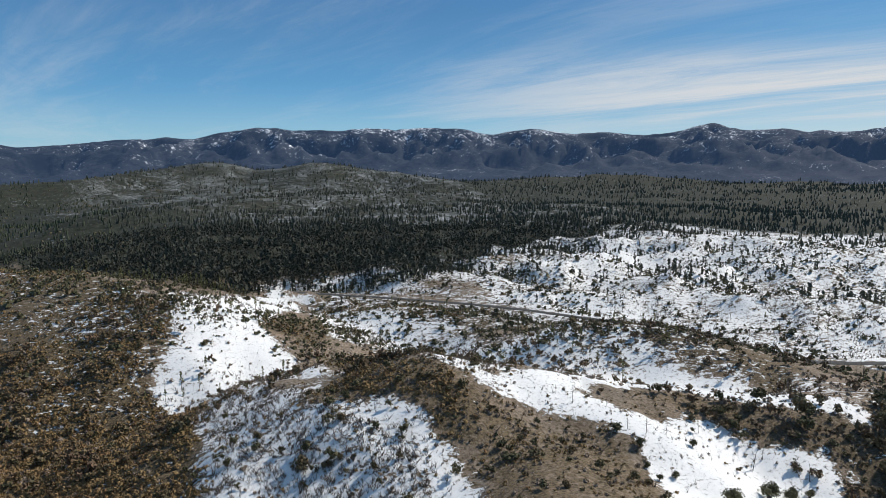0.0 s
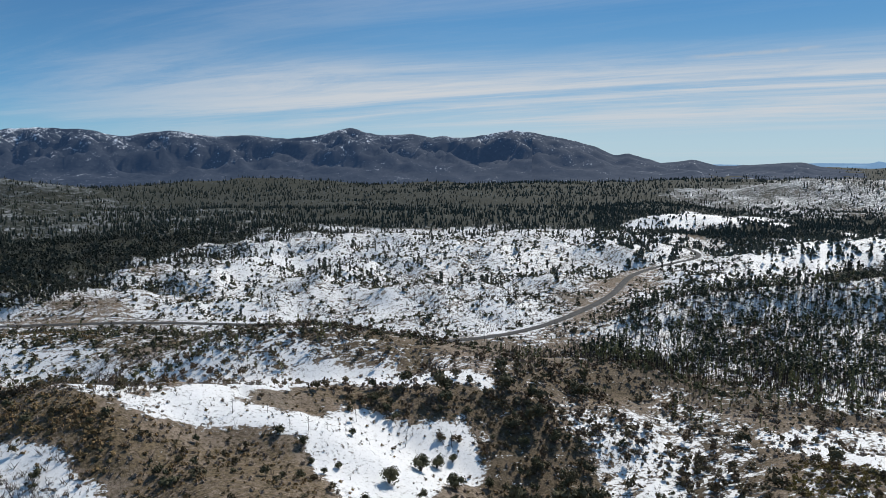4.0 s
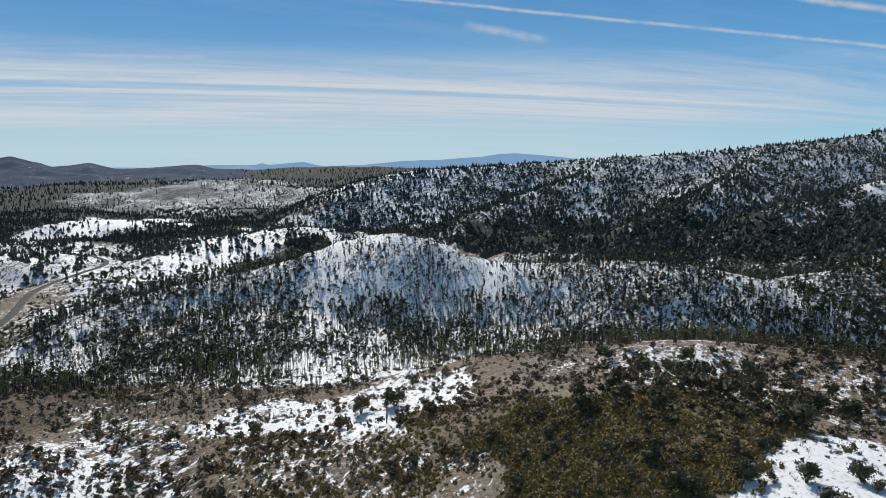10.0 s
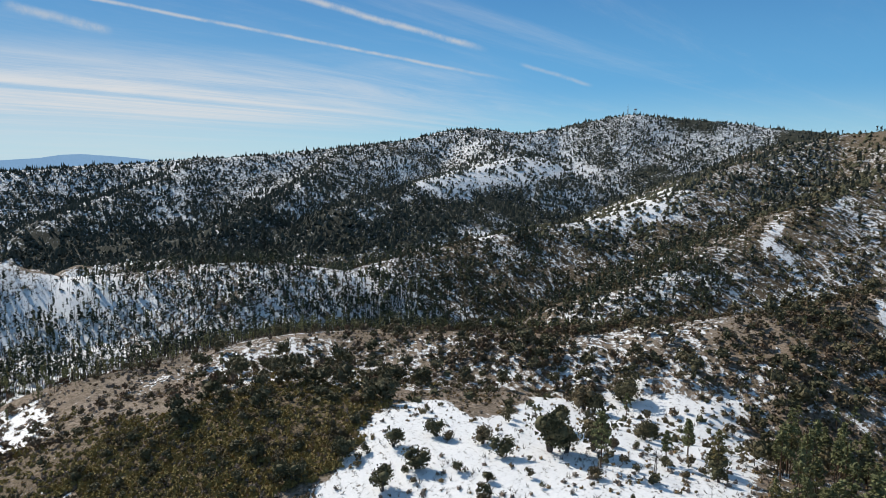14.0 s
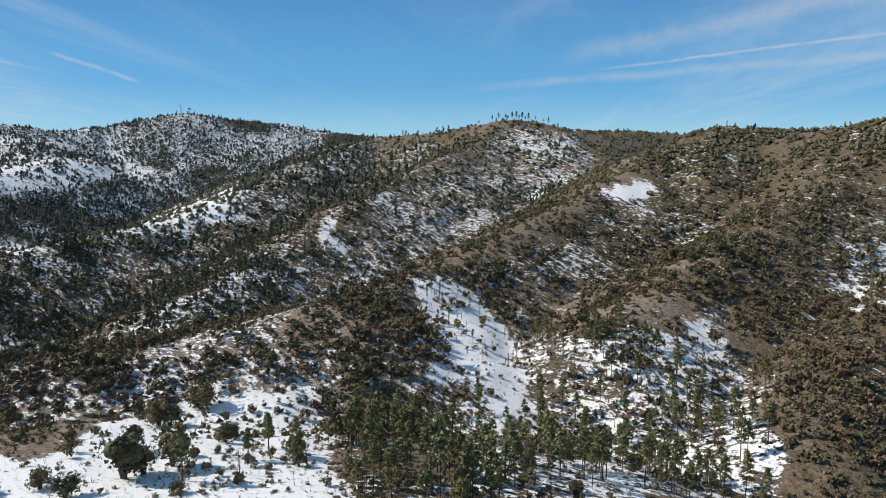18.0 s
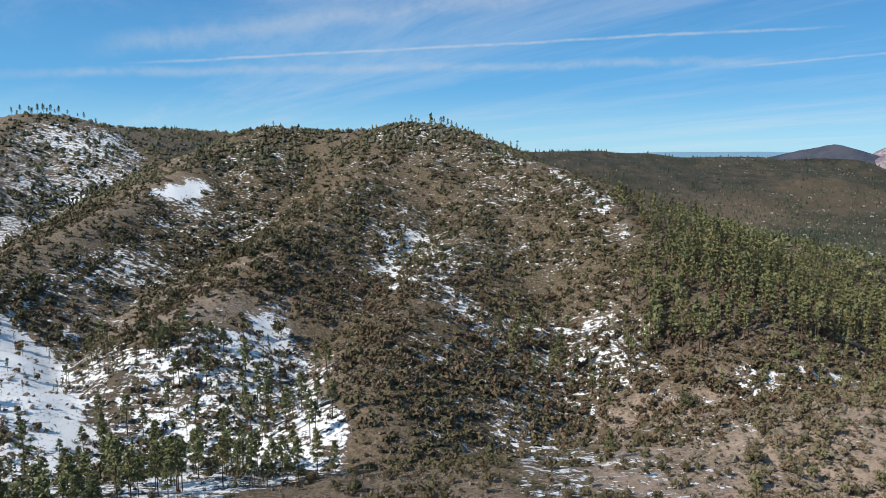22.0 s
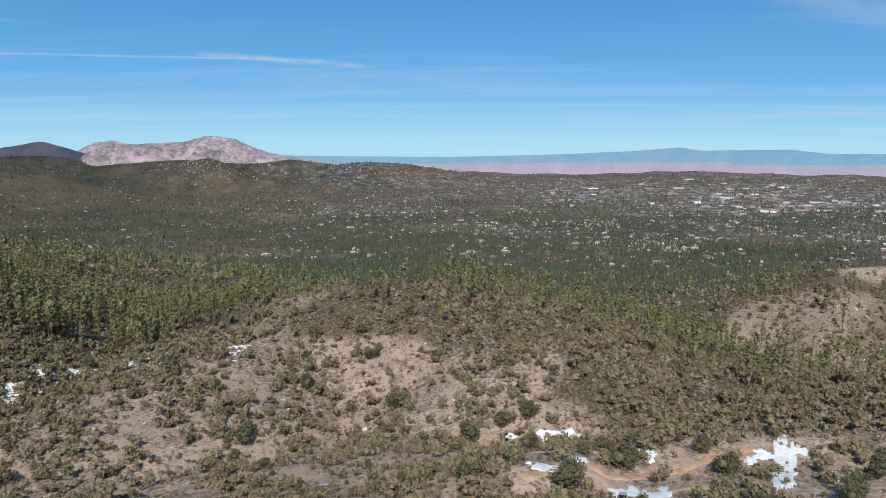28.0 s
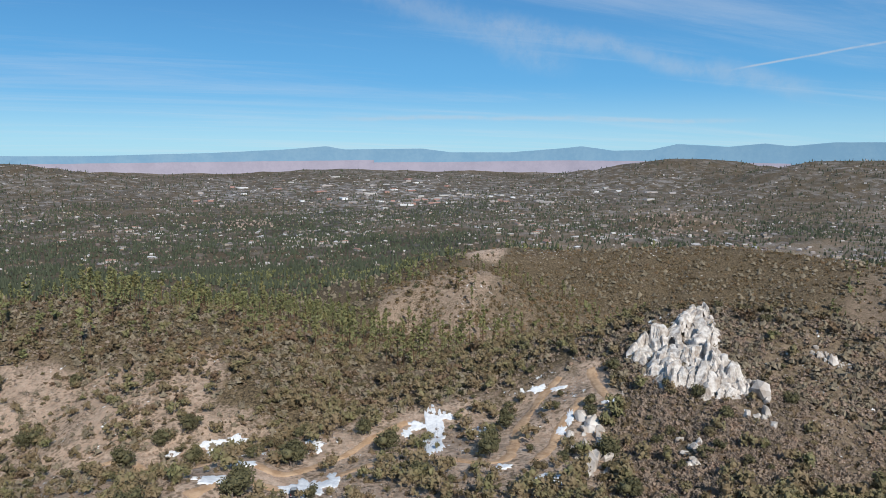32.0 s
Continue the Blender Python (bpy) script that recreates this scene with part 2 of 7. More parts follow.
# ---- lie of the land ----
# crest lines: (side slope, roundness, [(x, y, z), ...]) in metres
# <RIDGES
RIDGES = {
    "west_brown_hill": (0.33, 25, [(-337, 447, 9), (-279, 439, 4), (-242, 437, 5), (-201, 425, 2), (-170, 406, -4)]),
    "near_spur": (0.36, 18, [(-49, 326, -23), (-15, 275, -15), (12, 232, -11), (33, 182, -9), (26, 117, 2)]),
    "second_spur": (0.33, 14, [(-3, 250, 6), (49, 266, -9), (105, 265, -17), (159, 266, -19), (179, 283, -21)]),
    "third_spur": (0.3, 16, [(-40, 518, -36), (30, 489, -36), (79, 453, -39), (84, 391, -16), (119, 371, -16), (164, 343, -26), (188, 313, -28), (225, 294, -31), (265, 279, -37)]),
    "pine_ridge": (0.57, 16, [(296, 403, -51), (377, 394, -40), (438, 395, -33), (487, 376, -29), (553, 301, -13), (576, 256, 5), (586, 217, 12), (594, 178, 2), (586, 131, -14), (587, 63, -9), (580, 21, -4), (554, -24, -2), (530, -72, -7), (534, -79, -11), (507, -117, -21)]),
    "streak_ridge": (0.3, 25, [(558, 516, -43), (706, 526, -29), (779, 490, -18), (824, 431, -12), (850, 378, -20)]),
    "snow_knob": (0.28, 40, [(987, 1062, -68), (1075, 1046, -42), (1133, 983, -45), (1164, 865, -61)]),
    "mid_mountain": (0.28, 40, [(1922, 1896, -105), (2004, 1656, -43), (2053, 1426, 2), (2052, 1244, -13), (2038, 1066, -30), (1996, 926, -41)]),
    "south_ridge": (0.42, 30, [(1206, 607, -16), (1320, 600, 12), (1394, 555, 32), (1441, 484, 47), (1497, 401, 50), (1553, 292, 59), (1634, 230, 60), (1680, 19, 76), (1696, -114, 82), (1702, -250, 99), (1706, -389, 110), (1775, -522, 140), (1787, -585, 148), (1761, -659, 143), (1745, -698, 131), (1757, -847, 150), (1764, -942, 174), (1718, -1024, 190), (1669, -1101, 178), (1582, -1191, 164), (1472, -1279, 143), (1332, -1354, 125)]),
    "south_spur_a": (0.42, 20, [(1669, 70, 76), (1474, 131, 38), (1283, 212, 10), (1118, 269, -15)]),
    "south_spur_b": (0.42, 20, [(1682, -247, 95), (1441, -165, 49), (1198, -70, 12), (1020, 13, -13)]),
    "snowy_spur": (0.4, 25, [(1768, -579, 138), (1381, -584, 70), (1317, -411, 51), (1170, -268, 24), (1039, -153, 8)]),
    "pine_top": (0.42, 22, [(891, -774, 91), (792, -806, 108), (696, -825, 111), (635, -836, 121), (587, -847, 129), (551, -858, 128), (520, -877, 117), (499, -924, 112), (556, -1230, 122), (486, -1313, 117), (513, -1303, 117)]),
    "patch_spur": (0.4, 20, [(785, -798, 107), (749, -601, 68), (695, -489, 39), (660, -376, 14), (648, -264, 6), (613, -184, -4), (579, -111, -11)]),
    "track_spur": (0.42, 16, [(587, -847, 127), (539, -670, 79), (511, -562, 57), (480, -453, 35), (456, -390, 20), (437, -317, 4), (410, -250, -10)]),
    "brown_spur": (0.45, 12, [(265, -755, 106), (284, -705, 89), (277, -621, 66), (287, -527, 44), (290, -444, 26), (287, -365, 13), (280, -313, 7), (279, -258, 2)]),
    "brown_peak": (0.45, 20, [(270, -753, 102), (245, -751, 109), (211, -761, 104), (132, -759, 104), (106, -753, 112), (65, -742, 110), (31, -719, 94), (36, -714, 90), (3, -690, 81), (-39, -629, 70), (-75, -555, 51), (-104, -489, 31), (-117, -435, 18), (-124, -380, 7)]),
    "peak_spur": (0.45, 14, [(105, -748, 110), (108, -631, 68), (126, -504, 40), (137, -418, 23), (142, -358, 10), (146, -323, 5)]),
    "mid_spur": (0.42, 16, [(3, -660, 74), (20, -520, 29), (47, -407, 6), (56, -325, -7), (50, -265, -14)]),
    "oak_hill": (0.3, 30, [(-116, -244, -15), (-254, -309, -6), (-294, -286, 0), (-314, -247, 4), (-316, -192, 0), (-286, -143, -4)]),
    "camera_hill": (0.58, 14, [(-114, -98, 1), (-141, -85, 4), (-185, -76, -6), (-219, -51, -6), (-237, -24, -5), (-262, 5, 4), (-266, 30, 14), (-266, 47, 22), (-260, 64, 24), (-254, 85, 24), (-249, 109, 21), (-236, 141, 20)]),
    "rock_shoulder": (0.33, 20, [(-257, 52, 19), (-219, 53, 7), (-168, 47, 3), (-123, 42, 9)]),
    "under_hill": (0.25, 40, [(-150, 4, 2), (-56, -117, 0), (121, -88, 1), (190, -44, 2), (235, -15, -2)]),
    "chaparral_cone": (0.45, 12, [(-498, -149, -59), (-556, -127, -35), (-591, -105, -25), (-596, -72, -18), (-598, -53, -25)]),
    "chaparral_hill": (0.28, 25, [(-791, -121, -49), (-826, -86, -38), (-848, -55, -35), (-850, 13, -39), (-843, 109, -32), (-826, 199, -26), (-779, 255, -29), (-710, 322, -30)]),
    "saddle_hill": (0.3, 25, [(328, 37, -18), (369, -24, -15), (364, -69, -15), (324, -103, -9), (287, -162, -6), (264, -230, 5)]),
    "forest_hill": (0.22, 50, [(-1449, 2159, -20), (-1260, 2388, -17), (-1083, 3011, 22), (-985, 3045, 40), (-838, 2985, 0), (-614, 2936, 12), (-524, 2954, 41), (-410, 2972, 10), (-216, 2892, -3), (-9, 2700, -28)]),
    "boulder_hill": (0.2, 40, [(-653, 1351, -38), (-463, 1739, -32), (-276, 1880, -34), (-102, 1997, -35), (24, 1900, -52), (210, 1586, -63)]),
    "rock_butte": (0.6, 12, [(-1974, -3413, -18), (-2090, -3342, 12), (-2217, -3259, 47), (-2275, -3220, 59), (-2332, -3179, 29), (-2410, -3121, -28)]),
    "west_plateau": (0.2, 60, [(64, -3299, 83), (-239, -3492, 91), (-509, -3665, 97), (-380, -3781, 86), (-784, -3820, 84), (-873, -3801, 63), (-1305, -3781, 67)]),
    "town_knoll": (0.25, 25, [(-2053, -1038, -145), (-2083, -974, -131), (-2067, -890, -146)]),
    "granite_knoll": (0.25, 25, [(-2087, 236, -112), (-2126, 320, -98), (-2061, 401, -101), (-2000, 449, -112)]),
    "east_hill": (0.2, 60, [(-3737, 1116, 1), (-3787, 1287, 37), (-3688, 1549, 39), (-3477, 1766, 27)]),
    "tan_hill": (0.18, 60, [(-4296, 184, -26), (-4344, 703, 45), (-4291, 975, 30), (-4120, 1231, -16)]),
    "low_range": (0.2, 50, [(-2804, -3260, 17), (-3044, -3037, 4), (-3138, -2940, 24), (-3278, -2706, 11), (-3382, -2490, -21)]),
    "pine_bench": (0.22, 25, [(-94, -754, 34), (-133, -728, 19), (-164, -619, -2), (-194, -525, -17), (-223, -437, -22), (-236, -371, -18), (-246, -322, -11)]),
    "granite_foothills": (0.7, 14, [(-1428, -4061, 57), (-1839, -3835, 58), (-1934, -3729, 33), (-2098, -3614, 24), (-2283, -3476, 37), (-2438, -3356, 25), (-2617, -3218, 19), (-2736, -3116, 49), (-2852, -3011, 24), (-2983, -2881, 2)]),
}
# RIDGES>


def grain(x, y, seed=0):
    """Smooth value noise, -1 to 1, with a cell of one unit."""
    xi, yi = np.floor(x), np.floor(y)
    u, v = x - xi, y - yi
    u, v = u * u * u * (u * (u * 6 - 15) + 10), v * v * v * (v * (v * 6 - 15) + 10)
    xi, yi = xi.astype(np.int64), yi.astype(np.int64)

    def cell(a, b):
        h = (a * 374761393 + b * 668265263 + seed * 974634877) & 0x7FFFFFFF
        h = ((h ^ (h >> 13)) * 1274126177) & 0x7FFFFFFF
        return ((h ^ (h >> 16)) & 0xFFFF) / 32767.5 - 1.0

    low = cell(xi, yi) * (1 - u) + cell(xi + 1, yi) * u
    high = cell(xi, yi + 1) * (1 - u) + cell(xi + 1, yi + 1) * u
    return low * (1 - v) + high * v


def fractal(x, y, size, octaves=4, seed=0, keep=0.5):
    total, amp, norm = 0.0, 1.0, 0.0
    for k in range(octaves):
        total = total + amp * grain(x / size + 17.3 * k, y / size - 9.1 * k, seed + k)
        norm += amp
        amp, size = amp * keep, size * 0.5
    return total / norm


def bump(x, lo, hi):
    s = np.clip((x - lo) / (hi - lo), 0, 1)
    return s * s * (3 - 2 * s)


def north_side(x, y):
    """1 on the side of the wide town basin, 0 on the side of the forest plateau."""
    a = np.degrees(np.arctan2(x, y))
    return bump(np.cos(np.radians(a - 245)), -0.15, 0.55)


def floor_height(x, y):
    """The valley floors between the ridges."""
    d = np.hypot(x, y)
    plateau = np.interp(d, [0, 250, 450, 1000, 1350, 2300, 4000, 4950], [-25, -40, -50, -50, -60, -68, -45, -5])
    basin = np.interp(d, [0, 250, 450, 700, 1320, 2300, 3300, 4500, 4950], [-25, -40, -58, -85, -128, -152, -130, -72, -40])
    s = north_side(x, y)
    return plateau * (1 - s) + basin * s


# the paved road down the valley, and how wide its bench is
# <ROAD
ROAD = [(-147, 633, -46), (-22, 593, -46), (52, 561, -46), (101, 528, -46), (150, 491, -46), (176, 452, -46), (199, 414, -46), (235, 406, -46), (272, 406, -46), (309, 416, -46), (362, 441, -46), (420, 475, -46), (467, 514, -46), (513, 550, -46), (588, 580, -46), (677, 602, -46), (719, 671, -46)]
# ROAD>


def line_distance(x, y, line):
    """Distance from a polyline, and the height along it."""
    best, high = np.full(np.shape(x), 1e9), np.zeros(np.shape(x))
    for (ax, ay, az), (bx, by, bz) in zip(line, line[1:]):
        ex, ey = bx - ax, by - ay
        t = np.clip(((x - ax) * ex + (y - ay) * ey) / (ex * ex + ey * ey + 1e-6), 0, 1)
        r = np.hypot(x - ax - t * ex, y - ay - t * ey)
        high = np.where(r < best, az + t * (bz - az), high)
        best = np.minimum(best, r)
    return best, high


def rounded(crest):
    """The crest line with its corners rounded off."""
    p = np.array(crest, float)
    for _ in range(1):
        q = np.empty((2 * len(p) - 1, 3))
        q[0::2], q[1::2] = p, (p[:-1] + p[1:]) / 2
        q[2:-2:2] = 0.7 * q[2:-2:2] + 0.15 * (q[1:-3:2] + q[3:-1:2])
        p = q
    return p


def land(x, y):
    """Height of the ground at x, y (arrays of metres)."""
    x, y = np.asarray(x, float), np.asarray(y, float)
    d = np.hypot(x, y)
    far = bump(d, 300, 1500)
    h = floor_height(x, y) + fractal(x, y, 160, 4, 3) * (5 + 5 * far) + fractal(x, y, 700, 4, 8) * 26 * far
    # hummocks of the snowy hills across the road
    hum = bump(d, 480, 600) * (1 - bump(d, 1050, 1300)) * (1 - north_side(x, y))
    h = h + hum * (1 - np.abs(fractal(x, y, 130, 4, 21))) ** 2 * 26 - hum * 15
    gully = np.abs(fractal(x, y, 75, 4, 5))
    gully_far = np.abs(fractal(x, y, 330, 4, 6))
    for slope, wide, crest in RIDGES.values():
        best = np.full(x.shape, -1e9)
        near = np.full(x.shape, 1e9)
        for (ax, ay, az), (bx, by, bz) in zip(rounded(crest), rounded(crest)[1:]):
            ex, ey = bx - ax, by - ay
            t = np.clip(((x - ax) * ex + (y - ay) * ey) / (ex * ex + ey * ey + 1e-6), 0, 1)
            r = np.hypot(x - ax - t * ex, y - ay - t * ey)
            z = az + t * (bz - az) - slope * (np.sqrt(r * r + wide * wide) - wide)
            near = np.where(z > best, r, near)
            best = np.maximum(best, z)
        size = 0.5 * (abs(crest[0][0]) + abs(crest[0][1]))
        cut = gully if size < 900 else gully_far
        best = best - bump(near, wide * 0.3, wide * 4) * (0.45 - cut) * (11 if size < 900 else 34)
        soft = 5.0 if size < 900 else 14.0
        k = np.clip(0.5 + 0.5 * (best - h) / soft, 0, 1)
        h = h * (1 - k) + best * k + soft * k * (1 - k) * 0.5
    r, high = line_distance(x, y, ROAD)
    k = 1 - bump(r, 7, 34)
    return h * (1 - k) + high * k


AZ, RAD = 840, 250
radii = 12.0 * (4930.0 / 12.0) ** (np.arange(RAD) / (RAD - 1.0))
turns = np.linspace(0, 2 * np.pi, AZ, endpoint=False)
GX, GY = np.outer(radii, np.sin(turns)), np.outer(radii, np.cos(turns))
GZ = land(GX, GY)
RELIEF = (1 - 0.9 * (line_distance(GX, GY, ROAD)[0] < 12)) * fractal(GX, GY, 14, 3, 40) * np.clip(radii / 250, 0.15, 1)[:, None] * 0.7
GZ = GZ + RELIEF


def ground(x, y):
    """Height of the finished ground sheet."""
    x, y = np.asarray(x, float), np.asarray(y, float)
    ri = np.clip(np.log(np.maximum(np.hypot(x, y), 12.0) / 12.0) / math.log(4930.0 / 12.0) * (RAD - 1), 0, RAD - 1.001)
    ai = (np.arctan2(x, y) % (2 * np.pi)) / (2 * np.pi) * AZ
    r0, a0 = ri.astype(int), ai.astype(int) % AZ
    fr, fa = ri - r0, ai - np.floor(ai)
    a1 = (a0 + 1) % AZ
    return (GZ[r0, a0] * (1 - fa) + GZ[r0, a1] * fa) * (1 - fr) + (GZ[r0 + 1, a0] * (1 - fa) + GZ[r0 + 1, a1] * fa) * fr


def lean(x, y, step=6.0):
    """Slope of the ground in x and y."""
    return (ground(x + step, y) - ground(x - step, y)) / (2 * step), (ground(x, y + step) - ground(x, y - step)) / (2 * step)

# ---- lines of the dirt tracks ----
# <TRACKS
TRACK_LOW = [(-199.0, -150.2), (-204.6, -133.5), (-166.9, -96.0), (-169.6, -82.6), (-163.9, -67.7), (-179.7, -64.2), (-189.8, -57.4), (-202.0, -53.8), (-214.9, -45.9)]
TRACK_RIM = [(-140.2, -80.9), (-159.1, -74.7), (-156.9, -62.0), (-190.4, -44.0), (-179.7, -26.0), (-173.9, -10.4), (-200.4, -10.4), (-217.7, -7.9), (-236.5, -2.9), (-243.5, 2.8)]
TRACK_ROCK = [(-215.1, 18.9), (-227.1, 15.3), (-243.9, 13.4)]
TRACK_MID = [(-176.2, -4.7), (-188.1, -0.5), (-204.2, 1.9), (-213.3, 6.1), (-222.8, 9.8)]
# TRACKS>

# ---- sites of the rocks and of single things ----
# <SITES
OUTCROP = [(-258.2, 49.1, 6.1), (-250.2, 50.6, 6.0), (-253.3, 46.4, 4.8), (-246.4, 42.6, 6.3), (-242.4, 48.4, 6.2), (-245.8, 37.0, 6.3), (-243.0, 31.1, 6.2), (-236.3, 42.1, 7.1), (-231.5, 48.2, 6.8), (-225.9, 51.4, 6.7), (-231.1, 35.1, 6.0), (-220.7, 43.7, 6.6), (-219.2, 53.4, 6.6), (-215.0, 48.5, 5.1), (-215.6, 54.2, 4.0), (-221.6, 38.9, 5.9)]
LOW_ROCKS = [(-203.3, 10.8, 8.7), (-191.2, 9.6, 8.0), (-171.8, 11.6, 6.7), (-183.1, 35.1, 5.5), (-176.0, 35.2, 4.4), (-203.7, 56.9, 7.1), (-231.5, 84.6, 4.1), (-229.1, 88.8, 3.7), (-210.7, 9.4, 3.6), (-219.3, 21.8, 2.6), (-198.0, 11.4, 9.2), (-180.7, 11.3, 7.9), (-214.5, 61.2, 7.5), (-233.4, 83.5, 4.9), (-229.9, 86.6, 4.5), (-186.2, 36.3, 4.2)]
VEHICLE = (-155.1, -61.2)
ROCK_PALE = (-194.3, -186.2)
SHED = (-575.2, -719.7)
TRAILER = (-571.9, -691.4)
MAST = (1728.2, -1019.4)
LOOKOUT = (1707.9, -1030.5)
# SITES>


def off_track(x, y, clear=3.2):
    """True away from the dirt tracks and off the bare rock."""
    rock = np.min([np.hypot(x - px, y - py) / size for px, py, size in OUTCROP], axis=0)
    low = np.min([np.hypot(x - px, y - py) / size for px, py, size in LOW_ROCKS], axis=0)
    return (track_distance(x, y) > clear) & (rock > 0.85) & (low > 0.55)


def track_distance(x, y):
    return np.min([line_distance(x, y, [(*q, 0.0) for q in line])[0] for line in (TRACK_LOW, TRACK_RIM, TRACK_ROCK, TRACK_MID)], axis=0)


# ---- what covers the land ----
AREAS = []


def area(name, outline, **values):
    """A patch of land with one kind of cover, inside an outline of (x, y) places; later ones lie over earlier ones."""
    AREAS.append((np.array(outline, float), values))


# <ZONES
area("forest_plateau", [(-3126, 3643), (2604, 4032), (775, 1185), (451, 1237), (187, 1084), (-163, 1088), (-401, 1024), (-999, 1139)], snow=0.12, pine=0.95, shrub=0.3)
area("forest_plain", [(668, 4753), (3100, 1665), (1980, 975), (1417, 1137), (1000, 1002), (840, 1091), (196, 1452)], snow=0.1, pine=1, shrub=0.2)
area("speckled_hill", [(-1285, 2231), (-1194, 3396), (-493, 2907), (-12, 3600), (412, 1490), (221, 1281), (-289, 1267), (-975, 1635)], snow=0.3, pine=0.7, shrub=0.45)
area("dark_forest", [(-984, 1132), (-274, 1202), (206, 1192), (302, 1091), (79, 853), (-35, 663), (-104, 693), (-170, 688), (-180, 509), (-215, 495), (-615, 971), (-988, 1128)], snow=0.1, pine=1, shrub=0.1)
area("mid_mountain_woods", [(1695, 1728), (2254, 1813), (3490, 2397), (3046, 1720), (2491, 1165), (1663, 967), (1433, 1062), (1427, 1343)], snow=0.45, pine=0.6, shrub=0.3)
area("forest_edge", [(201, 1486), (688, 1261), (962, 1062), (746, 878), (722, 1037), (486, 1016), (375, 1021), (286, 1028), (159, 983)], snow=0.3, pine=0.8, shrub=0.2)
area("snowy_hills", [(-160, 692), (-36, 692), (80, 858), (259, 1092), (464, 1272), (766, 1172), (289, 432), (234, 464), (160, 495), (93, 530), (31, 589), (-74, 677)], snow=0.68, pine=0.15, shrub=0.65, twig=0.35, bare=0.3)
area("snowy_wood_edge", [(-171, 692), (-39, 750), (85, 923), (270, 1141), (471, 1292), (370, 1013), (224, 942), (70, 750), (-35, 654), (-126, 689)], snow=0.6, pine=0.6, shrub=0.4)
area("snowy_hills_east", [(492, 1011), (710, 1089), (848, 985), (785, 752), (721, 655), (573, 576), (492, 537), (371, 452), (276, 405), (211, 431), (243, 553)], snow=0.68, pine=0.14, shrub=0.65, twig=0.3, bare=0.3)
area("snowy_hills_end", [(849, 1076), (958, 1023), (839, 707), (713, 519), (681, 495), (573, 568), (581, 653)], snow=0.66, pine=0.2, shrub=0.6)
area("snow_knob", [(977, 1058), (1386, 1299), (1414, 1168), (1464, 1071), (1224, 894), (1059, 928), (987, 985)], snow=0.82, pine=0.15, shrub=0.3)
area("grey_slope", [(83, 586), (216, 571), (277, 474), (302, 459), (268, 410), (216, 429), (151, 507)], snow=0.68, twig=0.95, shrub=0.25, pine=0.05)
area("grey_slope_east", [(106, 584), (210, 593), (317, 536), (339, 445), (278, 409), (211, 431), (150, 498)], snow=0.7, twig=0.9, shrub=0.3, pine=0.05)
area("streak_ridge_snow", [(633, 541), (1189, 749), (1141, 569), (824, 382), (726, 420), (474, 379), (386, 406), (348, 439), (470, 502), (566, 558)], snow=0.74, pine=0.18, shrub=0.45)
area("streak_ridge_pines", [(474, 379), (679, 433), (796, 396), (777, 373), (528, 315), (472, 365)], snow=0.2, pine=0.95)
area("basin_floor", [(82, -3206), (-490, -4875), (-1930, -4504), (-3003, -3872), (-748, -939), (-482, -1099), (-216, -1180), (-61, -2890)], snow=0.06, pine=0.65, shrub=0.8, bare=0.45, red=0.6)
area("basin_floor_north", [(-1754, -4575), (-3470, -3460), (-4524, -1882), (-4889, -322), (-1582, -90), (-1072, -539), (-416, -1125)], snow=0.05, pine=0.65, shrub=0.8, bare=0.45, red=0.6)
area("basin_floor_east", [(-3001, -2987), (-4862, -609), (-4591, 1712), (-4441, 2070), (-1800, 857), (-1571, -69), (-965, -980)], snow=0.05, pine=0.65, shrub=0.8, bare=0.45, red=0.6)
area("foothill_woods", [(-1555, -4647), (-3664, -3253), (-2778, -2455), (-2389, -3029), (-1541, -3216), (-1069, -3204)], snow=0.02, pine=0.95, shrub=0.5, bare=0.1, red=0)
area("plateau_woods", [(125, -4898), (-1243, -4740), (-2239, -4359), (-3005, -3870), (-2400, -3074), (-1365, -3169), (-503, -2770), (-38, -2832)], snow=0.03, pine=0.95, shrub=0.4, bare=0.05, red=0)
area("south_ridge_woods", [(1226, 584), (3901, 1630), (4718, 882), (4781, -429), (4634, -1253), (4499, -1674), (4325, -2083), (4051, -2574), (1330, -859), (1184, -485), (974, -167), (1011, 70), (1067, 331), (1170, 559)], snow=0.52, pine=0.68, shrub=0.45, dead=0.1)
area("dark_valley", [(1071, 263), (1240, 86), (992, -169), (1212, -447), (1184, -485), (845, -179), (758, -131), (803, 56), (936, 231)], snow=0.28, pine=0.85, shrub=0.3)
area("snowy_slope", [(1118, -245), (1548, -457), (1374, -539), (1572, -765), (1464, -785), (1307, -636), (1211, -368), (1082, -255)], snow=0.78, pine=0.3, shrub=0.35)
area("snowy_slope_top", [(1632, -482), (1675, -658), (1641, -720), (1535, -493)], snow=0.62, pine=0.4, shrub=0.2)
area("summit_slope", [(1671, -849), (1723, -1027), (1571, -1144), (1852, -1825), (879, -705), (1401, -891), (1503, -833)], snow=0.52, pine=0.6, shrub=0.4)
area("south_valley", [(970, 233), (842, -183), (612, -361), (497, -674), (249, -347), (270, -222), (284, -169), (346, -46), (354, 90)], snow=0.42, pine=0.45, shrub=0.7, bare=0.15)
area("dotted_slopes", [(599, -130), (1040, -361), (1252, -672), (1232, -855), (1134, -982), (665, -795), (566, -762), (512, -616), (431, -416), (393, -341), (430, -255), (479, -144), (498, -75)], snow=0.4, shrub=0.75, pine=0.22, bare=0.2)
